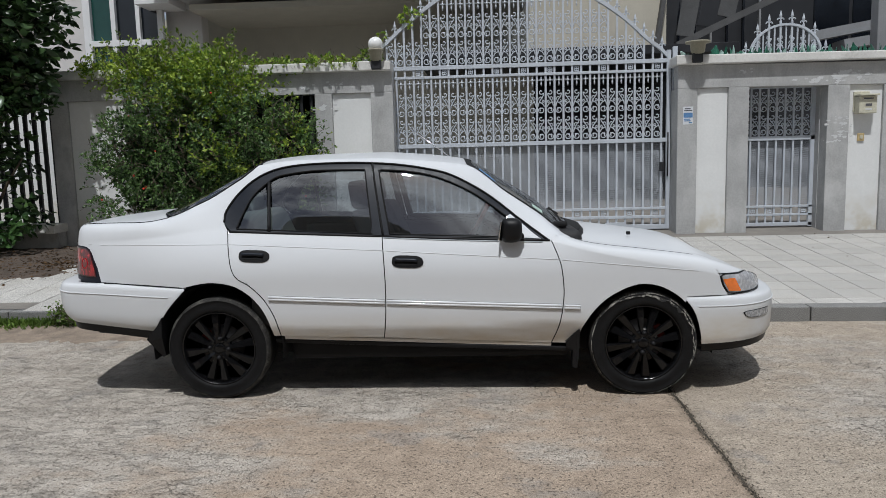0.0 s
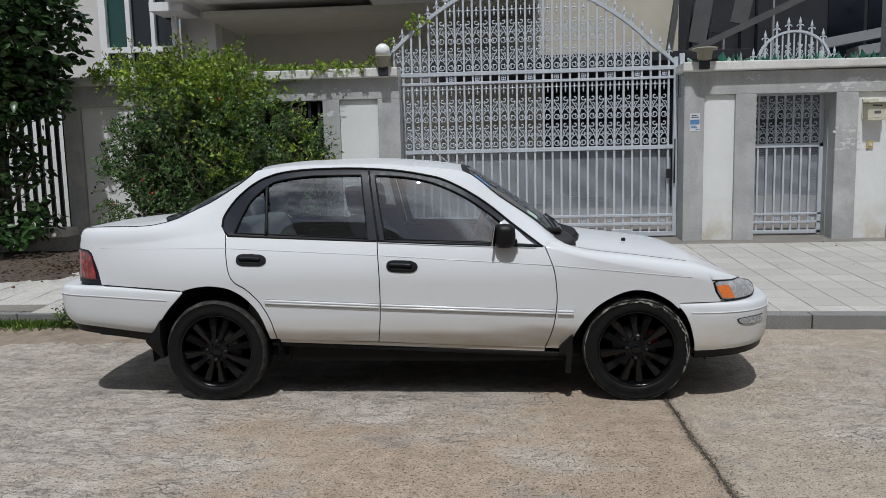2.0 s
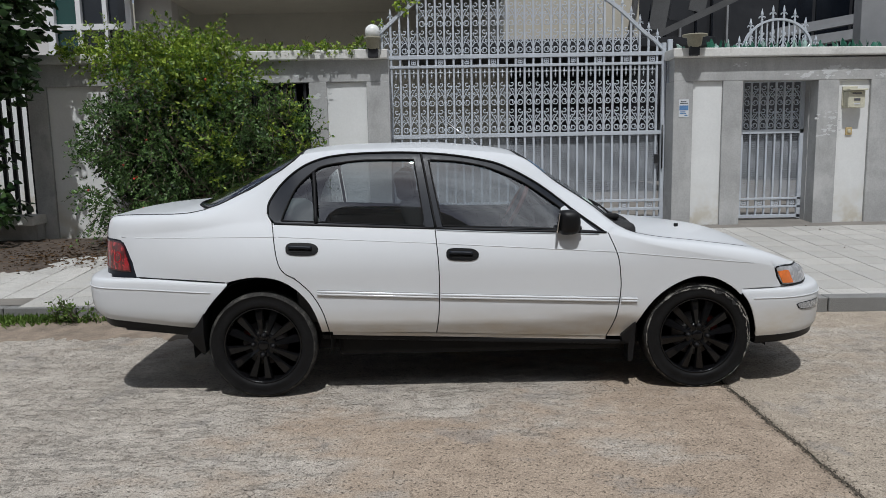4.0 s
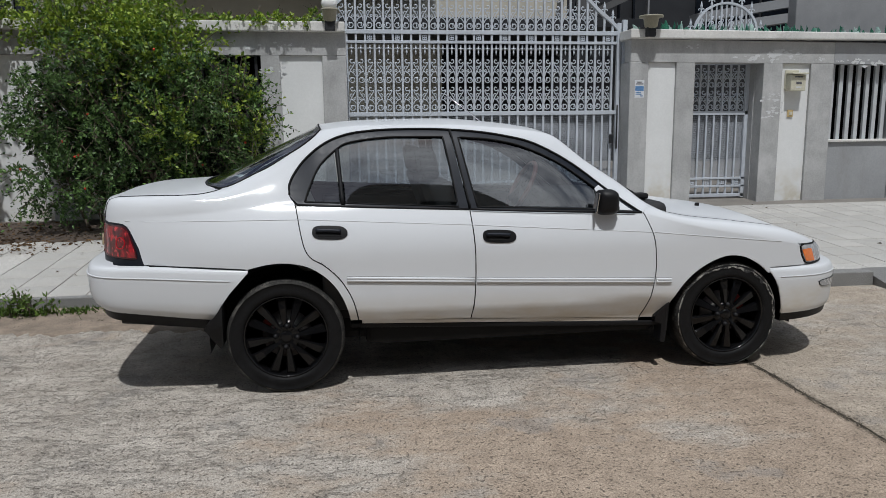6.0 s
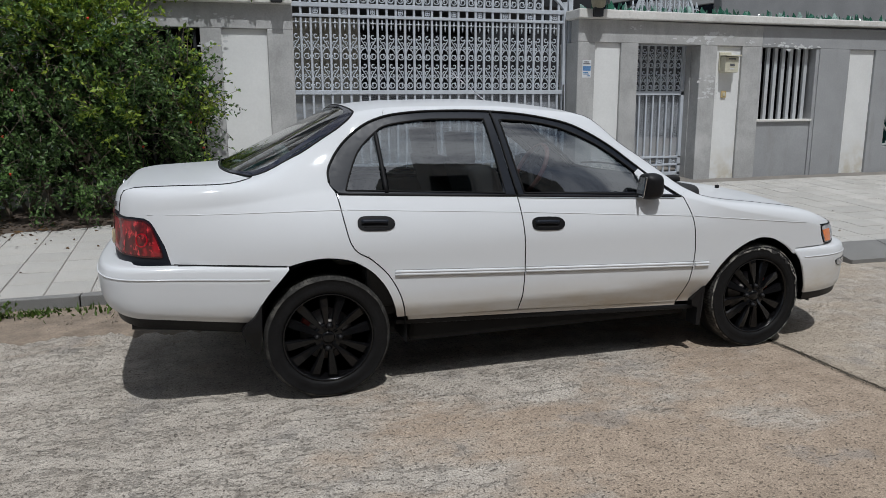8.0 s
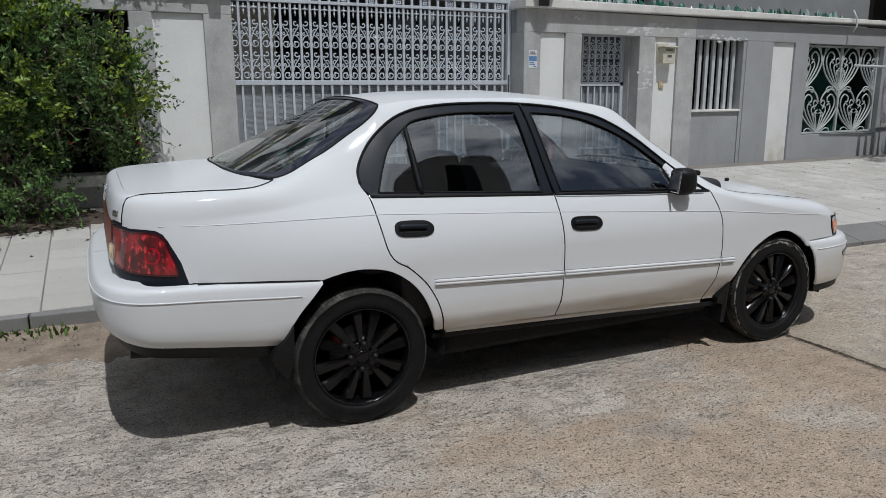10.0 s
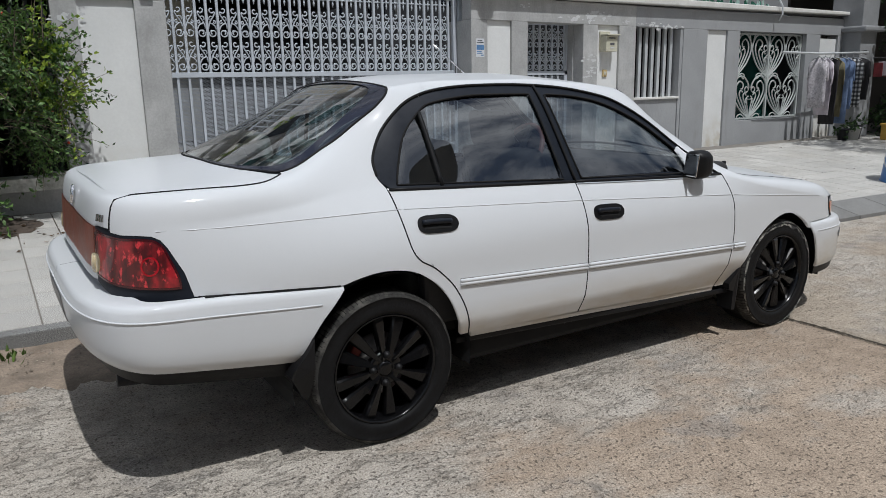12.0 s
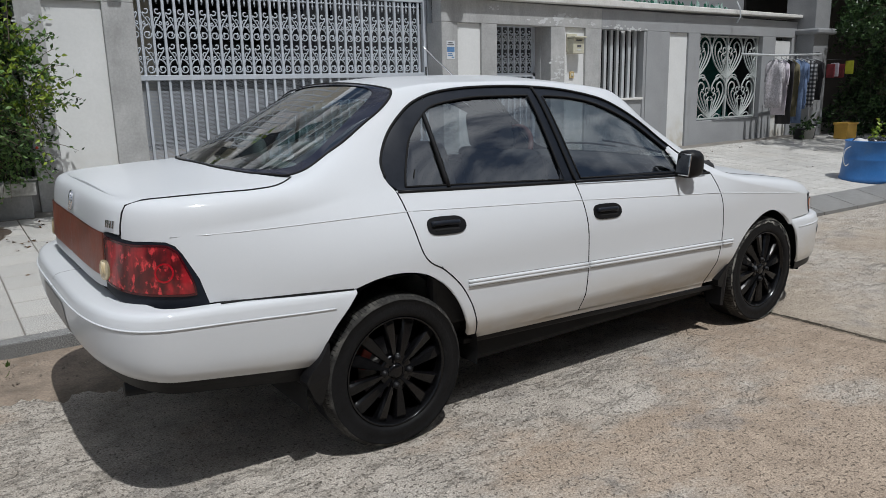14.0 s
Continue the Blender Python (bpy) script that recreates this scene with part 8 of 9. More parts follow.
for k in range(12):
    i = rng.integers(0, len(BLOBS))
    (cx, cy, cz), (rx, ry, rz) = BLOBS[i]
    a, b = rng.uniform(-1.2, 1.2), rng.uniform(-0.7, 0.9)
    m = Matrix.Translation((cx + rx * math.sin(a) * math.cos(b), cy - ry * math.cos(a) * math.cos(b) * 1.02, cz + rz * math.sin(b)))
    if m.translation.z > 0.4:
        lathe("blossom", [(0.003, -0.014), (0.011, 0.0), (0.013, 0.008), (0.005, 0.014)], m @ Matrix.Rotation(rng.uniform(0, 2), 4, "X"), M_FLOWER, shrub, seg=7)

# creeper along the coping and up the gate
vine = thing("creeper", (-2.8, 9.5, 2.58), "green creeper trailing along the white coping", "creeper")
blobs = [((x, 9.52 + rng.uniform(-0.05, 0.08), 2.595 + rng.uniform(-0.02, 0.03)), (0.2, 0.12, rng.uniform(0.035, 0.065))) for x in np.arange(-4.9, -1.25, 0.16)]
blobs += [((x, 9.78, z), (0.10, 0.05, 0.09)) for x, z in ((-1.22, 2.72), (-0.98, 2.98), (-0.70, 3.2), (-1.15, 2.62))]
C, D, T = twig_cloud(blobs, 190, rng, 8, 0.07, 0.5, 0.4, None)
leaves("leaves", C, D, 0.046, 0.78, M_LEAFTOP, vine, rng)
tagged(twigs("twig_tangle", T, 0.15, rng, 160, vine), kind="stuff")

# broad-leaved tree beside the shrub
tree = thing("broadleaf_tree", (-6.0, 9.1, FOOT), "dark broad-leaved tree against the barred opening", "tree")
v, f = [], []
for pts, r in (([(-6.0, 9.15, FOOT - 0.1), (-6.05, 9.1, 1.2), (-5.95, 9.05, 2.2), (-6.0, 9.0, 3.3)], 0.05), ([(-5.95, 9.08, 1.6), (-5.6, 8.95, 2.2), (-5.35, 8.85, 2.9)], 0.03), ([(-6.0, 9.1, 1.0), (-6.3, 8.9, 1.8), (-6.5, 8.8, 2.7)], 0.03), ([(-6.02, 9.1, 0.8), (-5.7, 8.95, 1.2), (-5.45, 8.9, 1.5)], 0.02)):
    tube_into(v, f, [Vector(p) - world_of(tree) for p in pts], r, 7, False, list(np.linspace(1.2, 0.5, len(pts))))
mesh_ob("trunk", v, f, M_TWIG, tree, smooth=True)
TREE = [((-5.75, 8.85, 3.05), (0.80, 0.5, 0.55)), ((-5.42, 8.85, 2.52), (0.40, 0.32, 0.34)), ((-6.4, 8.9, 2.75), (0.7, 0.45, 0.7)), ((-6.0, 9.0, 3.6), (1.0, 0.55, 0.5)), ((-5.85, 8.75, 2.2), (0.35, 0.28, 0.25))]


def rosettes(blobs, per_m2, rng, count, spread, holes=-0.2):
    """Clusters of leaves that splay out and hang from the ends of twigs."""
    P, _, T = twig_cloud(blobs, per_m2, rng, 1, 0.2, 0.5, 0.5, None, 0.5, holes)
    turn = rng.uniform(0, 2 * math.pi, len(P))
    C, D = [], []
    for j in range(count):
        a = turn + 2 * math.pi * j / count + rng.normal(size=len(P)) * 0.5
        d = np.stack([np.cos(a), np.sin(a), rng.uniform(-0.9, 0.35, len(P))], -1)
        C.append(P + d * spread * rng.uniform(0.3, 1.0, (len(P), 1)) + rng.normal(size=P.shape) * 0.025)
        D.append(d)
    return np.concatenate(C), np.concatenate(D), T


C, D, T = rosettes(TREE, 62, rng, 8, 0.06)
leaves("crown", C, D, 0.135, 0.50, M_LEAFDARK, tree, rng, "dark glossy broad leaves", broad=True)
tagged(twigs("twig_tangle", T, 0.26, rng, 130, tree, 0.005), kind="stuff")
LOW = [((-6.1, 9.1, 1.55), (0.42, 0.2, 0.6)), ((-6.45, 9.0, 1.0), (0.4, 0.25, 0.5)), ((-5.72, 9.05, 1.30), (0.16, 0.14, 0.45)), ((-5.8, 9.05, 0.85), (0.40, 0.22, 0.22))]
C, D, T = rosettes(LOW, 46, rng, 6, 0.05, -0.15)
leaves("low_leaves", C, D, 0.12, 0.52, M_LEAFDARK, tree, rng, broad=True)
C, D, T = rosettes([((-5.95, 8.9, 0.72), (0.42, 0.24, 0.16))], 60, rng, 6, 0.05)
leaves("sprout_leaves", C, D, 0.115, 0.50, M_LEAFSPROUT, tree, rng, "fresh mid-green leaves at the foot", broad=True)
yl = np.array([(-5.5, 8.62, 2.17), (-5.85, 8.6, 2.9), (-5.9, 8.6, 2.86), (-5.35, 8.7, 2.45), (-6.0, 8.6, 3.1)])
leaves("yellow_leaves", yl, rng.normal(size=yl.shape) * 0.4 + np.array([0, 0, -0.6]), 0.13, 0.55, M_LEAFTOP, tree, rng, "a few yellowing leaves")

# planter ledges below the openings
for x0, x1 in ((-3.25, -1.975), (-7.3, -5.29)):
    pl = thing("planter_ledge", ((x0 + x1) / 2, 9.3, 0.5), "pale concrete planter ledge below the barred opening", "planter", "planter ledges")
    box("slab", x0, x1, 9.16, WY, 0.53, 0.645, M_POT, pl, bevel=0.01)
    box("base", x0 + 0.02, x1 - 0.03, 9.30, WY, pave_z(9.3) - 0.03, 0.53, M_PLASTER, pl, bevel=0.006)
dish = thing("saucer", (-2.03, 9.33, 0.645), "pale round plant saucer on the ledge", "saucer")
lathe("dish", [(0.07, 0.0), (0.10, 0.004), (0.115, 0.022), (0.105, 0.02), (0.09, 0.008), (0.001, 0.008)], Matrix.Translation((-2.03, 9.33, 0.645)), M_POT, dish)

# fallen leaves and soil under the plants
def on_pave(x, y):
    return pave_z(y) + 0.004


P = []
for k in range(1700):
    x, y = rng.normal(-5.0, 0.75), rng.normal(8.45, 0.42)
    if k % 12 == 0:
        x, y = rng.uniform(-4.5, -2.0), rng.normal(8.6, 0.35)
    if 6.3 < y < 9.4 and x > -8:
        P.append((x, y, on_pave(x, y) + rng.uniform(0, 0.012)))
P = np.array(P)
d = rng.normal(size=P.shape)
d[:, 2] *= 0.12
tagged(leaves("leaf_litter", P, d, 0.046, 0.5, M_LEAFDRY, None, rng), "brown fallen leaves on the pavement", "leaves", kind="stuff")
P = np.array([(x, y, on_pave(x, y)) for x, y in zip(rng.uniform(-3.6, 8.5, 60), rng.uniform(6.4, 9.3, 60))])
d = rng.normal(size=P.shape)
d[:, 2] *= 0.12
tagged(leaves("stray_leaves", P, d, 0.04, 0.5, M_LEAFDRY, None, rng), "stray dry leaves on the tiles", "leaves", kind="stuff")
M_SOIL = mat("dark_leafy_soil", (0.085, 0.064, 0.049), 0.95, var=0.4, big=8.0, fine=90, bump=0.9, stain=(0.06, 0.045, 0.033))
sv, sf = [], []
N = 68
for i in range(N):
    for j in range(26):
        x, y = -7.6 + i * 0.082, 7.35 + j * 0.083
        edge = 1 - ((x + 5.9) / 1.75) ** 2 - ((y - 8.55) / 1.15) ** 2 + 0.5 * noise.noise((x * 2, y * 2, 0))
        edge = max(edge, 1 - ((x + 3.6) / 1.35) ** 2 - ((y - 8.85) / 0.62) ** 2 + 0.5 * noise.noise((x * 2, y * 2, 5)))
        sv.append((x, y, pave_z(y) + min(0.016, 0.02 * edge) + 0.006 * noise.noise((x * 9, y * 9, 3))))
for i in range(N - 1):
    for j in range(25):
        a = i * 26 + j
        sf.append((a, a + 26, a + 27, a + 1))
tagged(mesh_ob("soil_patch", sv, sf, M_SOIL, smooth=True), "brown soil spread over the tiles under the tree", "soil", kind="structure")

# grass and weeds in the gutter
M_GRASS = leaf_mat("gutter_grass", (0.045, 0.085, 0.015), (0.14, 0.22, 0.045), 0.6)
P, d = [], []
for k in range(9000):
    x = rng.uniform(-6.5, -2.55)
    dens = 0.5 + 0.5 * noise.noise((x * 2.1, 0.5, 0))
    if rng.random() > dens * (1.0 if x < -3.55 else 0.10):
        continue
    y = kerb_y(x) - abs(rng.normal(0, 0.09)) - 0.01
    P.append((x, y, 0.012))
    d.append((rng.normal(0, 0.5), rng.normal(-0.2, 0.5), rng.uniform(0.5, 1.2)))
for cx, cy in ((-3.05, 6.14), (-3.32, 6.15)):
    for k in range(60):
        P.append((cx + rng.normal(0, 0.05), cy - abs(rng.normal(0, 0.03)), 0.01))
        d.append((rng.normal(0, 0.5), rng.normal(-0.2, 0.4), rng.uniform(0.4, 1.2)))
tagged(leaves("gutter_grass", np.array(P), np.array(d), 0.066, 0.26, M_GRASS, None, rng), "low green grass and weeds along the kerb", "grass", kind="stuff")
weed = thing("weed", (-3.45, 6.09, 0.01), "bushy green weed growing against the kerb", "weed")
v, f = [], []
C, D = [], []
for k in range(26):
    foot = np.array([-3.45 + rng.normal(0, 0.09), 6.085 + rng.normal(0, 0.02), 0.01])
    tip = np.array([rng.normal(0, 0.07), rng.normal(-0.03, 0.05), rng.uniform(0.07, 0.22)])
    tube_into(v, f, [Vector(foot - np.array([-3.45, 6.09, 0.01])), Vector(foot + tip * 0.5 + np.array([0.01, 0, 0.01]) - np.array([-3.45, 6.09, 0.01])), Vector(foot + tip - np.array([-3.45, 6.09, 0.01]))], 0.002, 4)
    for j in range(13):
        C.append(foot + tip * rng.uniform(0.15, 1.05) + rng.normal(size=3) * 0.012)
        D.append(rng.normal(size=3) + np.array([0, 0, 0.3]))
for k in range(150):
    C.append(np.array([rng.uniform(-3.75, -3.02), 6.09 + rng.normal(0, 0.025), 0.012 + abs(rng.normal(0, 0.02))]))
    D.append(rng.normal(size=3) + np.array([0, 0, 0.5]))
tagged(mesh_ob("stalk_tangle", v, f, M_TWIG, weed), kind="stuff")
leaves("leaves", np.array(C), np.array(D), 0.036, 0.5, M_GRASS, weed, rng)

# ---- far end of the pavement: washing line, tub, boxes, dark tree ----
def cloth_mat(name, c, var=0.15, big=12):
    return mat(name, c, 0.95, var=var, big=big, fine=120, bump=0.15)


line = thing("washing_pole", (9.4, 9.0, 1.76), "pale bamboo washing pole tied to the column", "pole")
tube("pole", [(8.18, 9.0, 1.765), (9.2, 8.99, 1.748), (10.64, 9.02, 1.775)], 0.018, M_BARS, line, 8)
tube("tie", [(10.58, 9.02, 1.74), (10.60, 9.16, 1.80), (10.58, 9.02, 1.81)], 0.008, M_METAL, line, 5)


def garment(x, width, height, material, top=1.68, sleeves=True, label="", lean=0.0):
    g = thing("hanging_garment", (x, 9.0, top), label, "clothing", "washing on the pole")
    out = [(-0.10, 0.0), (-0.5, -0.10), (-0.56, -0.45), (-0.46, -0.46), (-0.42, -0.22), (-0.44, -1.0), (0.44, -1.0), (0.42, -0.22), (0.46, -0.46), (0.56, -0.45), (0.5, -0.10), (0.10, 0.0)] if sleeves else [(-0.2, 0.0), (-0.5, -0.06), (-0.46, -1.0), (0.46, -1.0), (0.5, -0.06), (0.2, 0.0)]
    bm = bmesh.new()
    vs = [bm.verts.new((0, a * width, b * height)) for a, b in out]
    bm.faces.new(vs)
    bmesh.ops.triangulate(bm, faces=bm.faces[:])
    bmesh.ops.subdivide_edges(bm, edges=bm.edges[:], cuts=3, use_grid_fill=True)
    for v_ in bm.verts:
        fold = 0.022 * math.sin(v_.co.y * 26 + x * 7) * min(1.0, -v_.co.z / 0.25) + 0.02 * noise.noise((v_.co.y * 5, v_.co.z * 3, x))
        v_.co.y += 0.02 * noise.noise((v_.co.z * 6, x * 3, 2.0)) * min(1.0, -v_.co.z / 0.2)
        v_.co.x += fold + lean * v_.co.z
    r = bmesh.ops.extrude_face_region(bm, geom=bm.faces[:])
    for e in r["geom"]:
        if isinstance(e, bmesh.types.BMVert):
            e.co.x += 0.022
    part("cloth", bm, material, g, smooth=True)
    tube("hanger", [(x + 0.01, 9.0 - width * 0.4, top - 0.03), (x + 0.01, 9.0, top + 0.02), (x + 0.01, 9.0 + width * 0.4, top - 0.03)], 0.006, M_BARS, g, 5)
    tube("hook", [(x + 0.01, 9.0, top + 0.02), (x + 0.01, 9.0, top + 0.075)], 0.004, M_CHROME, g, 5)


M_CL1 = cloth_mat("grey_patterned_cloth", (0.50, 0.475, 0.50), 0.35, 30)
M_CL2 = cloth_mat("pale_pink_cloth", (0.60, 0.55, 0.60))
M_CL3 = cloth_mat("black_cloth", (0.03, 0.028, 0.03))
M_CL4 = cloth_mat("olive_cloth", (0.17, 0.15, 0.09))
M_CL5 = cloth_mat("denim", (0.14, 0.20, 0.33), 0.25)
M_CL6 = cloth_mat("red_cloth", (0.20, 0.035, 0.04), 0.3)
M_CL7 = cloth_mat("yellow_cloth", (0.55, 0.56, 0.05))


def plaid():
    m, nt, bsdf, _ = nodes_of("black_white_plaid")
    tc = nt.nodes.new("ShaderNodeTexCoord")
    col = (0.78, 0.78, 0.78)
    mul = None
    for axis in ("Y", "Z"):
        sep = nt.nodes.new("ShaderNodeSeparateXYZ")
        nt.links.new(tc.outputs["Object"], sep.inputs[0])
        s = nt.nodes.new("ShaderNodeMath")
        s.operation = "PINGPONG"
        s.inputs[1].default_value = 0.035
        nt.links.new(sep.outputs[axis], s.inputs[0])
        band_ = remap(nt, s.outputs[0], 0.016, 0.019, 0.22, 1.0)
        mul = band_ if mul is None else times(nt, mul, band_)
    col = blend(nt, mul, (0.015, 0.015, 0.018), (0.62, 0.62, 0.62))
    nt.links.new(col, bsdf.inputs["Base Color"])
    bsdf.inputs["Roughness"].default_value = 0.95
    return m


garment(9.16, 0.32, 0.80, M_CL1, label="grey patterned blouse on a hanger")
garment(9.33, 0.30, 0.92, M_CL2, label="pale pink shirt on a hanger")
garment(9.48, 0.30, 1.08, M_CL3, sleeves=False, label="black trousers on a hanger")
garment(9.62, 0.32, 0.96, M_CL4, label="olive jacket on a hanger")
garment(9.82, 0.28, 1.08, M_CL5, sleeves=False, label="faded blue jeans on a hanger")
garment(9.94, 0.30, 0.84, M_CL5, label="blue denim shirt on a hanger")
garment(10.14, 0.38, 0.82, plaid(), label="black and white plaid shirt on a hanger")
garment(10.38, 0.36, 0.70, M_CL3, label="black shirt on a hanger")
for x, y, z, m_, lab in ((11.02, 8.95, 1.62, M_CL2, "small white top in the shade"), (10.88, 8.95, 1.60, M_CL6, "small red top in the shade"), (11.22, 8.95, 1.60, M_CL6, "small red and white top in the shade"), (11.45, 8.9, 1.66, M_CL7, "bright yellow vest in the shade")):
    g = thing("hanging_garment", (x, y, z), lab, "clothing", "washing on the pole")
    bm = bmesh.new()
    add_box(bm, -0.012, 0.012, -0.075, 0.075, -0.24, 0.0, 0.008)
    part("cloth", bm, m_, g)
tube("line_cord", [(10.7, 8.95, 1.68), (12.4, 8.92, 1.70)], 0.006, M_METAL, line, 5)

TUBX, TUBY = 6.75, 6.22
M_TUB = mat("blue_plastic", (0.03, 0.14, 0.38), 0.4, var=0.12, big=4, fine=40, bump=0.04, stain=(0.06, 0.16, 0.34))
tub = thing("blue_tub", (TUBX, TUBY, 0.12), "blue plastic barrel cut into a tub, filled with rubbish bags", "tub")
lathe("body", [(0.30, -0.02), (0.345, 0.0), (0.35, 0.03), (0.34, 0.045), (0.318, 0.25), (0.322, 0.26), (0.318, 0.275), (0.300, 0.47), (0.308, 0.475), (0.308, 0.49), (0.290, 0.49), (0.288, 0.40), (0.001, 0.40)], Matrix.Translation((TUBX, TUBY, 0.12)), M_TUB, tub, seg=40)
tube("handle", smooth([(TUBX - 0.29, TUBY + 0.13, 0.54), (TUBX - 0.34, TUBY + 0.16, 0.50), (TUBX - 0.36, TUBY + 0.17, 0.40), (TUBX - 0.335, TUBY + 0.15, 0.31), (TUBX - 0.30, TUBY + 0.13, 0.33)], 5), 0.006, M_BARS, tub, 5)
M_BAG = mat("black_bin_bag", (0.012, 0.012, 0.013), 0.25, var=0.3, big=10, fine=40, bump=0.4)
M_BAGW = mat("white_plastic_bag", (0.55, 0.55, 0.55), 0.4, var=0.1, bump=0.3)
for k in range(7):
    a = k * 0.9
    bm = bmesh.new()
    bmesh.ops.create_icosphere(bm, subdivisions=3, radius=0.12)
    for v_ in bm.verts:
        v_.co *= 1 + 0.45 * noise.noise(v_.co * 14 + Vector((k * 3, 0, 0)))
        v_.co.z *= 0.7
        v_.co += Vector((0.15 * math.cos(a), 0.15 * math.sin(a), 0.43))
    part("rubbish_bag", bm, M_BAGW if k == 3 else M_BAG, tub, smooth=True)
C, D, T = twig_cloud([((TUBX + 0.22, TUBY - 0.05, 0.72), (0.16, 0.14, 0.10))], 60, rng, 8, 0.09, 0.2, 0.3, None)
leaves("plant_leaves", C, D, 0.06, 0.6, M_LEAFTOP, tub, rng)

M_CRATE = mat("yellow_crate", (0.55, 0.33, 0.06), 0.6, var=0.12, bump=0.05)
crate = thing("yellow_crate", (10.9, 8.7, pave_z(8.7)), "yellow plastic crate on the pavement", "crate")
zc_ = pave_z(8.7)
box("body", 10.76, 11.12, 8.50, 8.74, zc_, zc_ + 0.28, M_CRATE, crate, bevel=0.015)
box("rim", 10.745, 11.135, 8.485, 8.755, zc_ + 0.25, zc_ + 0.285, M_CRATE, crate, bevel=0.008)
for k, (x, y, s) in enumerate(((10.05, 9.0, 0.10), (10.3, 8.95, 0.11), (10.45, 9.02, 0.12))):
    pot = thing("flower_pot", (x, y, pave_z(y)), "dark plastic flower pot", "pot", "pots beside the column")
    lathe("pot", [(s * 0.7, 0), (s, s * 1.8), (s * 1.08, s * 1.8), (s * 1.08, s * 2.0), (s * 0.9, s * 2.0), (s * 0.85, s * 1.7), (0.001, s * 1.7)], Matrix.Translation((x, y, pave_z(y))), M_METAL if k != 1 else M_POT, pot)
    C, D, T = twig_cloud([((x, y, pave_z(y) + s * 2.3), (0.16, 0.14, 0.12))], 40, rng, 7, 0.10, 0.3, 0.3, None)
    leaves("leaves", C, D, 0.08, 0.45, M_LEAFDARK, pot, rng)

dark_tree = thing("roadside_tree", (12.6, 8.7, FOOT), "dark-leaved tree shading the end of the pavement", "tree")
v, f = [], []
for pts, r in (([(12.5, 8.8, 0.2), (12.45, 8.75, 1.4), (12.6, 8.6, 2.4), (12.5, 8.4, 3.4)], 0.07), ([(12.45, 8.75, 1.4), (11.9, 8.5, 2.1), (11.4, 8.3, 2.6)], 0.035), ([(12.5, 8.7, 1.8), (13.2, 8.4, 2.5)], 0.035), ([(12.55, 8.5, 2.9), (12.3, 7.6, 3.8), (11.4, 6.6, 4.4)], 0.04), ([(12.5, 8.4, 3.3), (12.7, 7.4, 4.2), (12.9, 6.6, 4.7)], 0.04)):
    tube_into(v, f, [Vector(p) - world_of(dark_tree) for p in pts], r, 7, False, list(np.linspace(1.1, 0.5, len(pts))))
mesh_ob("trunk", v, f, M_TWIG, dark_tree, smooth=True)
# the high masses are added out of view to shade the paving
DT = [((12.7, 8.6, 2.6), (1.35, 0.95, 0.9)), ((12.25, 8.5, 1.30), (0.70, 0.55, 0.50)), ((12.9, 8.7, 1.1), (1.0, 0.6, 0.7)), ((11.5, 8.5, 2.45), (0.5, 0.4, 0.35)), ((12.2, 9.0, 0.6), (0.8, 0.4, 0.4)), ((12.6, 6.9, 4.5), (1.5, 1.0, 0.7)), ((10.0, 6.5, 4.3), (1.4, 0.9, 0.5)), ((13.4, 8.0, 3.8), (1.2, 0.9, 0.7))]
C, D, T = twig_cloud(DT, 70, rng, 8, 0.24, 0.5, 0.35, None)
leaves("crown", C, D, 0.095, 0.42, M_LEAFDARK, dark_tree, rng, "narrow dark leaves")
tagged(twigs("twig_tangle", T, 0.25, rng, 300, dark_tree), kind="stuff")
# this near-black brown paints the shade behind the tree into the walls
M_DARKBROWN = mat("shade_brown_wall", (0.05, 0.045, 0.04), 0.9, var=0.2, bump=0.05)
shade = thing("far_house", (14, 12, FOOT), "neighbouring house behind the tree, darkened in colour for shade", "house", kind="structure")
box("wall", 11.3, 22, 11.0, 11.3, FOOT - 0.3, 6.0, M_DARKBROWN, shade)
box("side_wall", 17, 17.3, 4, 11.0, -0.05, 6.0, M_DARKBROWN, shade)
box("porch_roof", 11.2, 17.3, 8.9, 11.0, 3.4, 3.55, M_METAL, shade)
# ---- paving tiles, last ----
TP = 0.2968
tilt_x = math.atan(0.0655)


def tile_mesh(name, sx, sy):
    bm = bmesh.new()
    add_box(bm, -sx / 2, sx / 2, -sy / 2, sy / 2, -0.016, 0.0, 0.0)
    top = [e for e in bm.edges if all(v.co.z > -0.001 for v in e.verts)]
    bmesh.ops.bevel(bm, geom=top, offset=0.003, segments=1, affect="EDGES")
    me = bpy.data.meshes.new(name)
    bm.to_mesh(me)
    bm.free()
    me.materials.append(M_TILE)
    return me


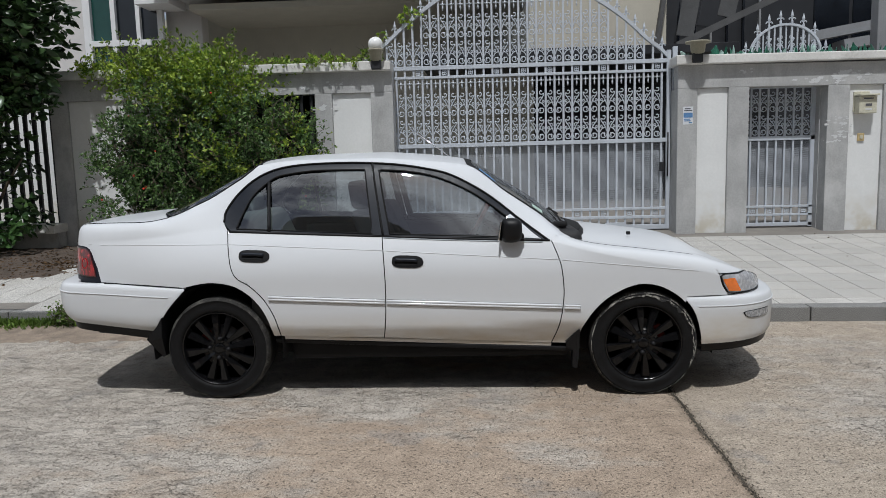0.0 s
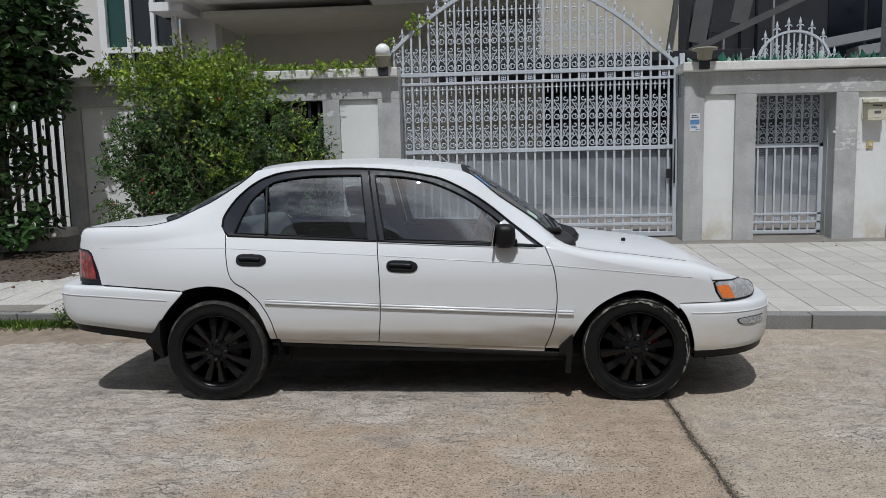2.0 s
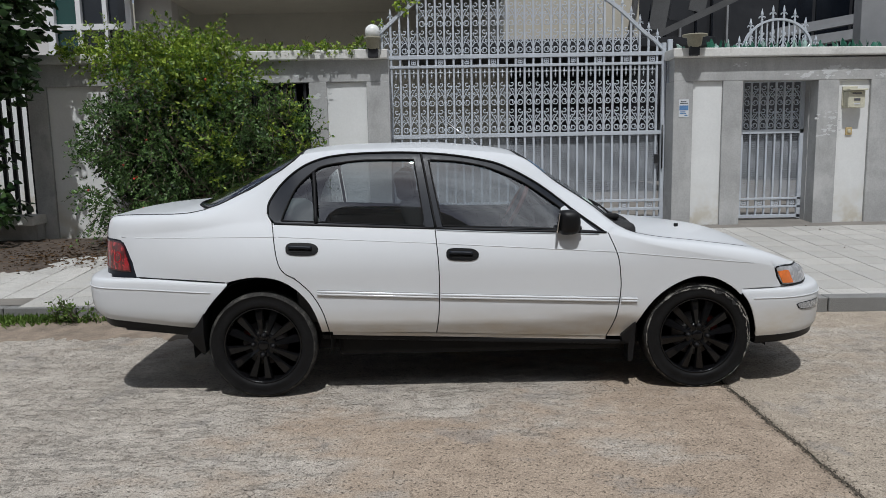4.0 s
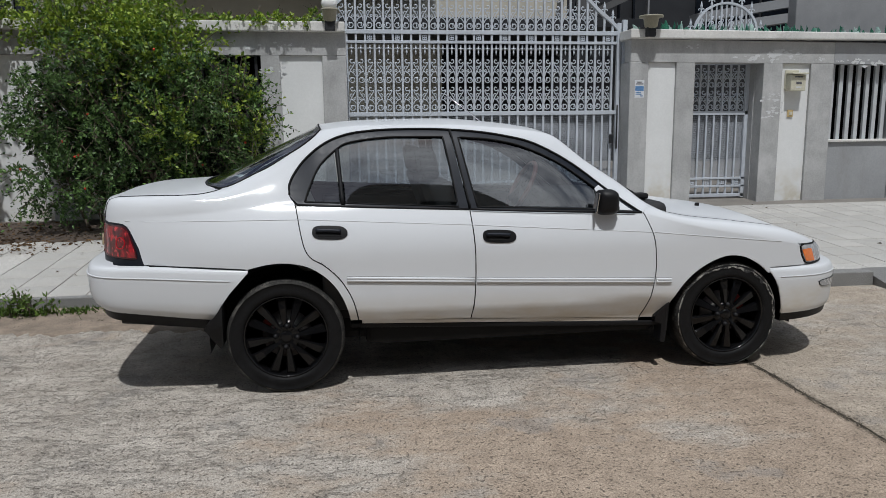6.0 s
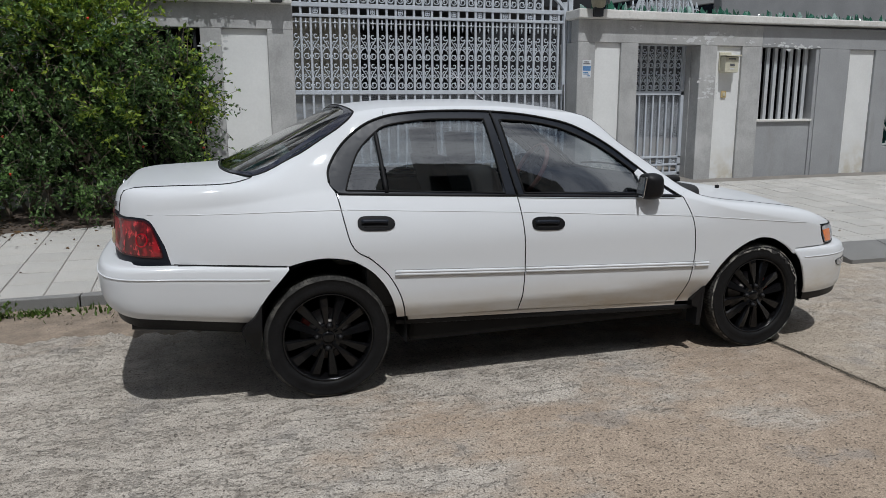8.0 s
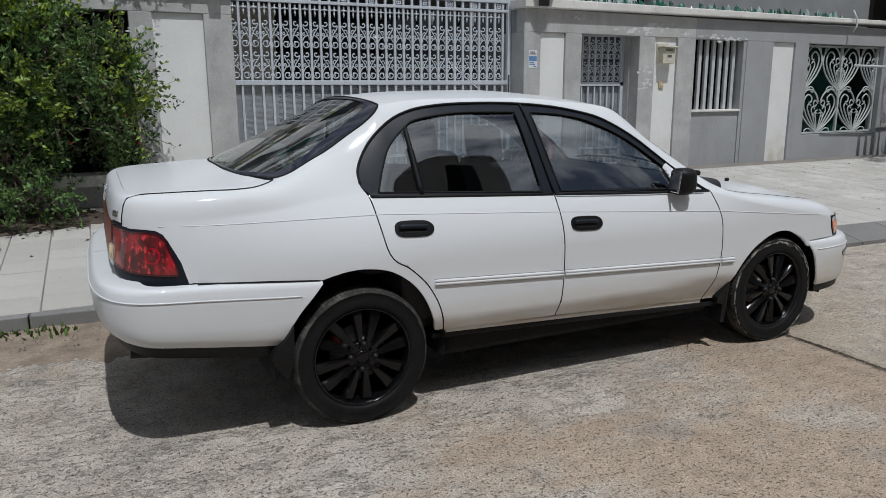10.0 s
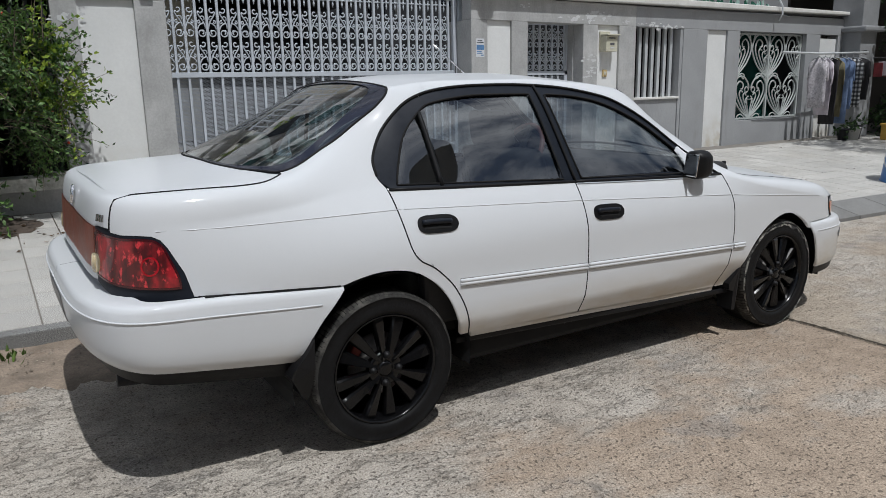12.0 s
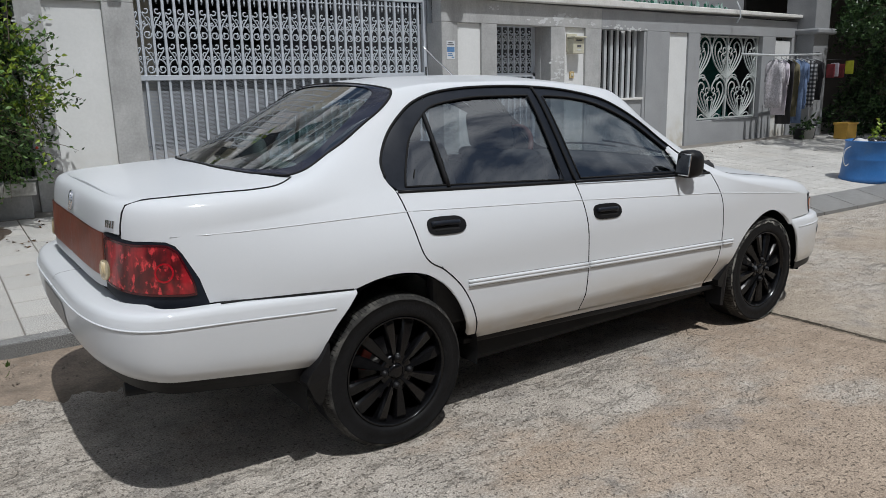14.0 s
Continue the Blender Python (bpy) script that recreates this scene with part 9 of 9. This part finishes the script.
TILE = tile_mesh("paving_tile", TP - 0.009, TP - 0.007)
rt = random.Random(3)
rest_v, rest_f = [], []
base_v = [v.co.copy() for v in TILE.vertices]
base_f = [tuple(p.vertices) for p in TILE.polygons]
cols = range(-42, 44)
count = 0
for r in range(12):
    y = 6.27 + TP * (r + 0.5)
    if y + TP / 2 > 9.50:
        continue
    for c in cols:
        x = 2.60 + TP * (c + 0.5)
        if kerb_y(x) + 0.15 > y - TP / 2 + 0.02 and r == 0 and x < -4:
            continue
        m = Matrix.Translation((x, y, pave_z(y) + rt.uniform(-0.0015, 0.0015))) @ Matrix.Rotation(tilt_x + rt.uniform(-0.003, 0.003), 4, "X") @ Matrix.Rotation(rt.uniform(-0.003, 0.003), 4, "Y")
        near = (-3.9 < x < -1.6) or (1.9 < x < 5.6 and r < 10)
        if near and count < 300:
            ob = new("paving_tile", TILE)
            ob.parent = pavement
            ob.matrix_basis = m
            count += 1
        else:
            b = len(rest_v)
            rest_v += [m @ v for v in base_v]
            rest_f += [tuple(b + k for k in f_) for f_ in base_f]
far = mesh_ob("far_paving_tiles", rest_v, rest_f, M_TILE, pavement)
tagged(far, "pale granite paving tiles further along", kind="stuff")
# narrow cut strip between the kerb and the first full row
sv, sf = [], []
for c in cols:
    x0, x1 = 2.60 + TP * c + 0.003, 2.60 + TP * (c + 1) - 0.003
    ya0, ya1 = kerb_y(x0) + 0.155, kerb_y(x1) + 0.155
    yb = 6.27 - 0.003
    if ya0 > yb - 0.01 or ya1 > yb - 0.01:
        continue
    b = len(sv)
    sv += [(x0, ya0, pave_z(ya0)), (x1, ya1, pave_z(ya1)), (x1, yb, pave_z(yb)), (x0, yb, pave_z(yb)), (x0, ya0, pave_z(ya0) - 0.02), (x1, ya1, pave_z(ya1) - 0.02), (x1, yb, pave_z(yb) - 0.02), (x0, yb, pave_z(yb) - 0.02)]
    sf += [(b, b + 1, b + 2, b + 3), (b, b + 4, b + 5, b + 1), (b + 2, b + 6, b + 7, b + 3), (b + 1, b + 5, b + 6, b + 2), (b + 3, b + 7, b + 4, b)]
strip_ = mesh_ob("cut_tiles", sv, sf, M_TILE, pavement)
tagged(strip_, "narrow cut tiles along the kerb", kind="stuff")
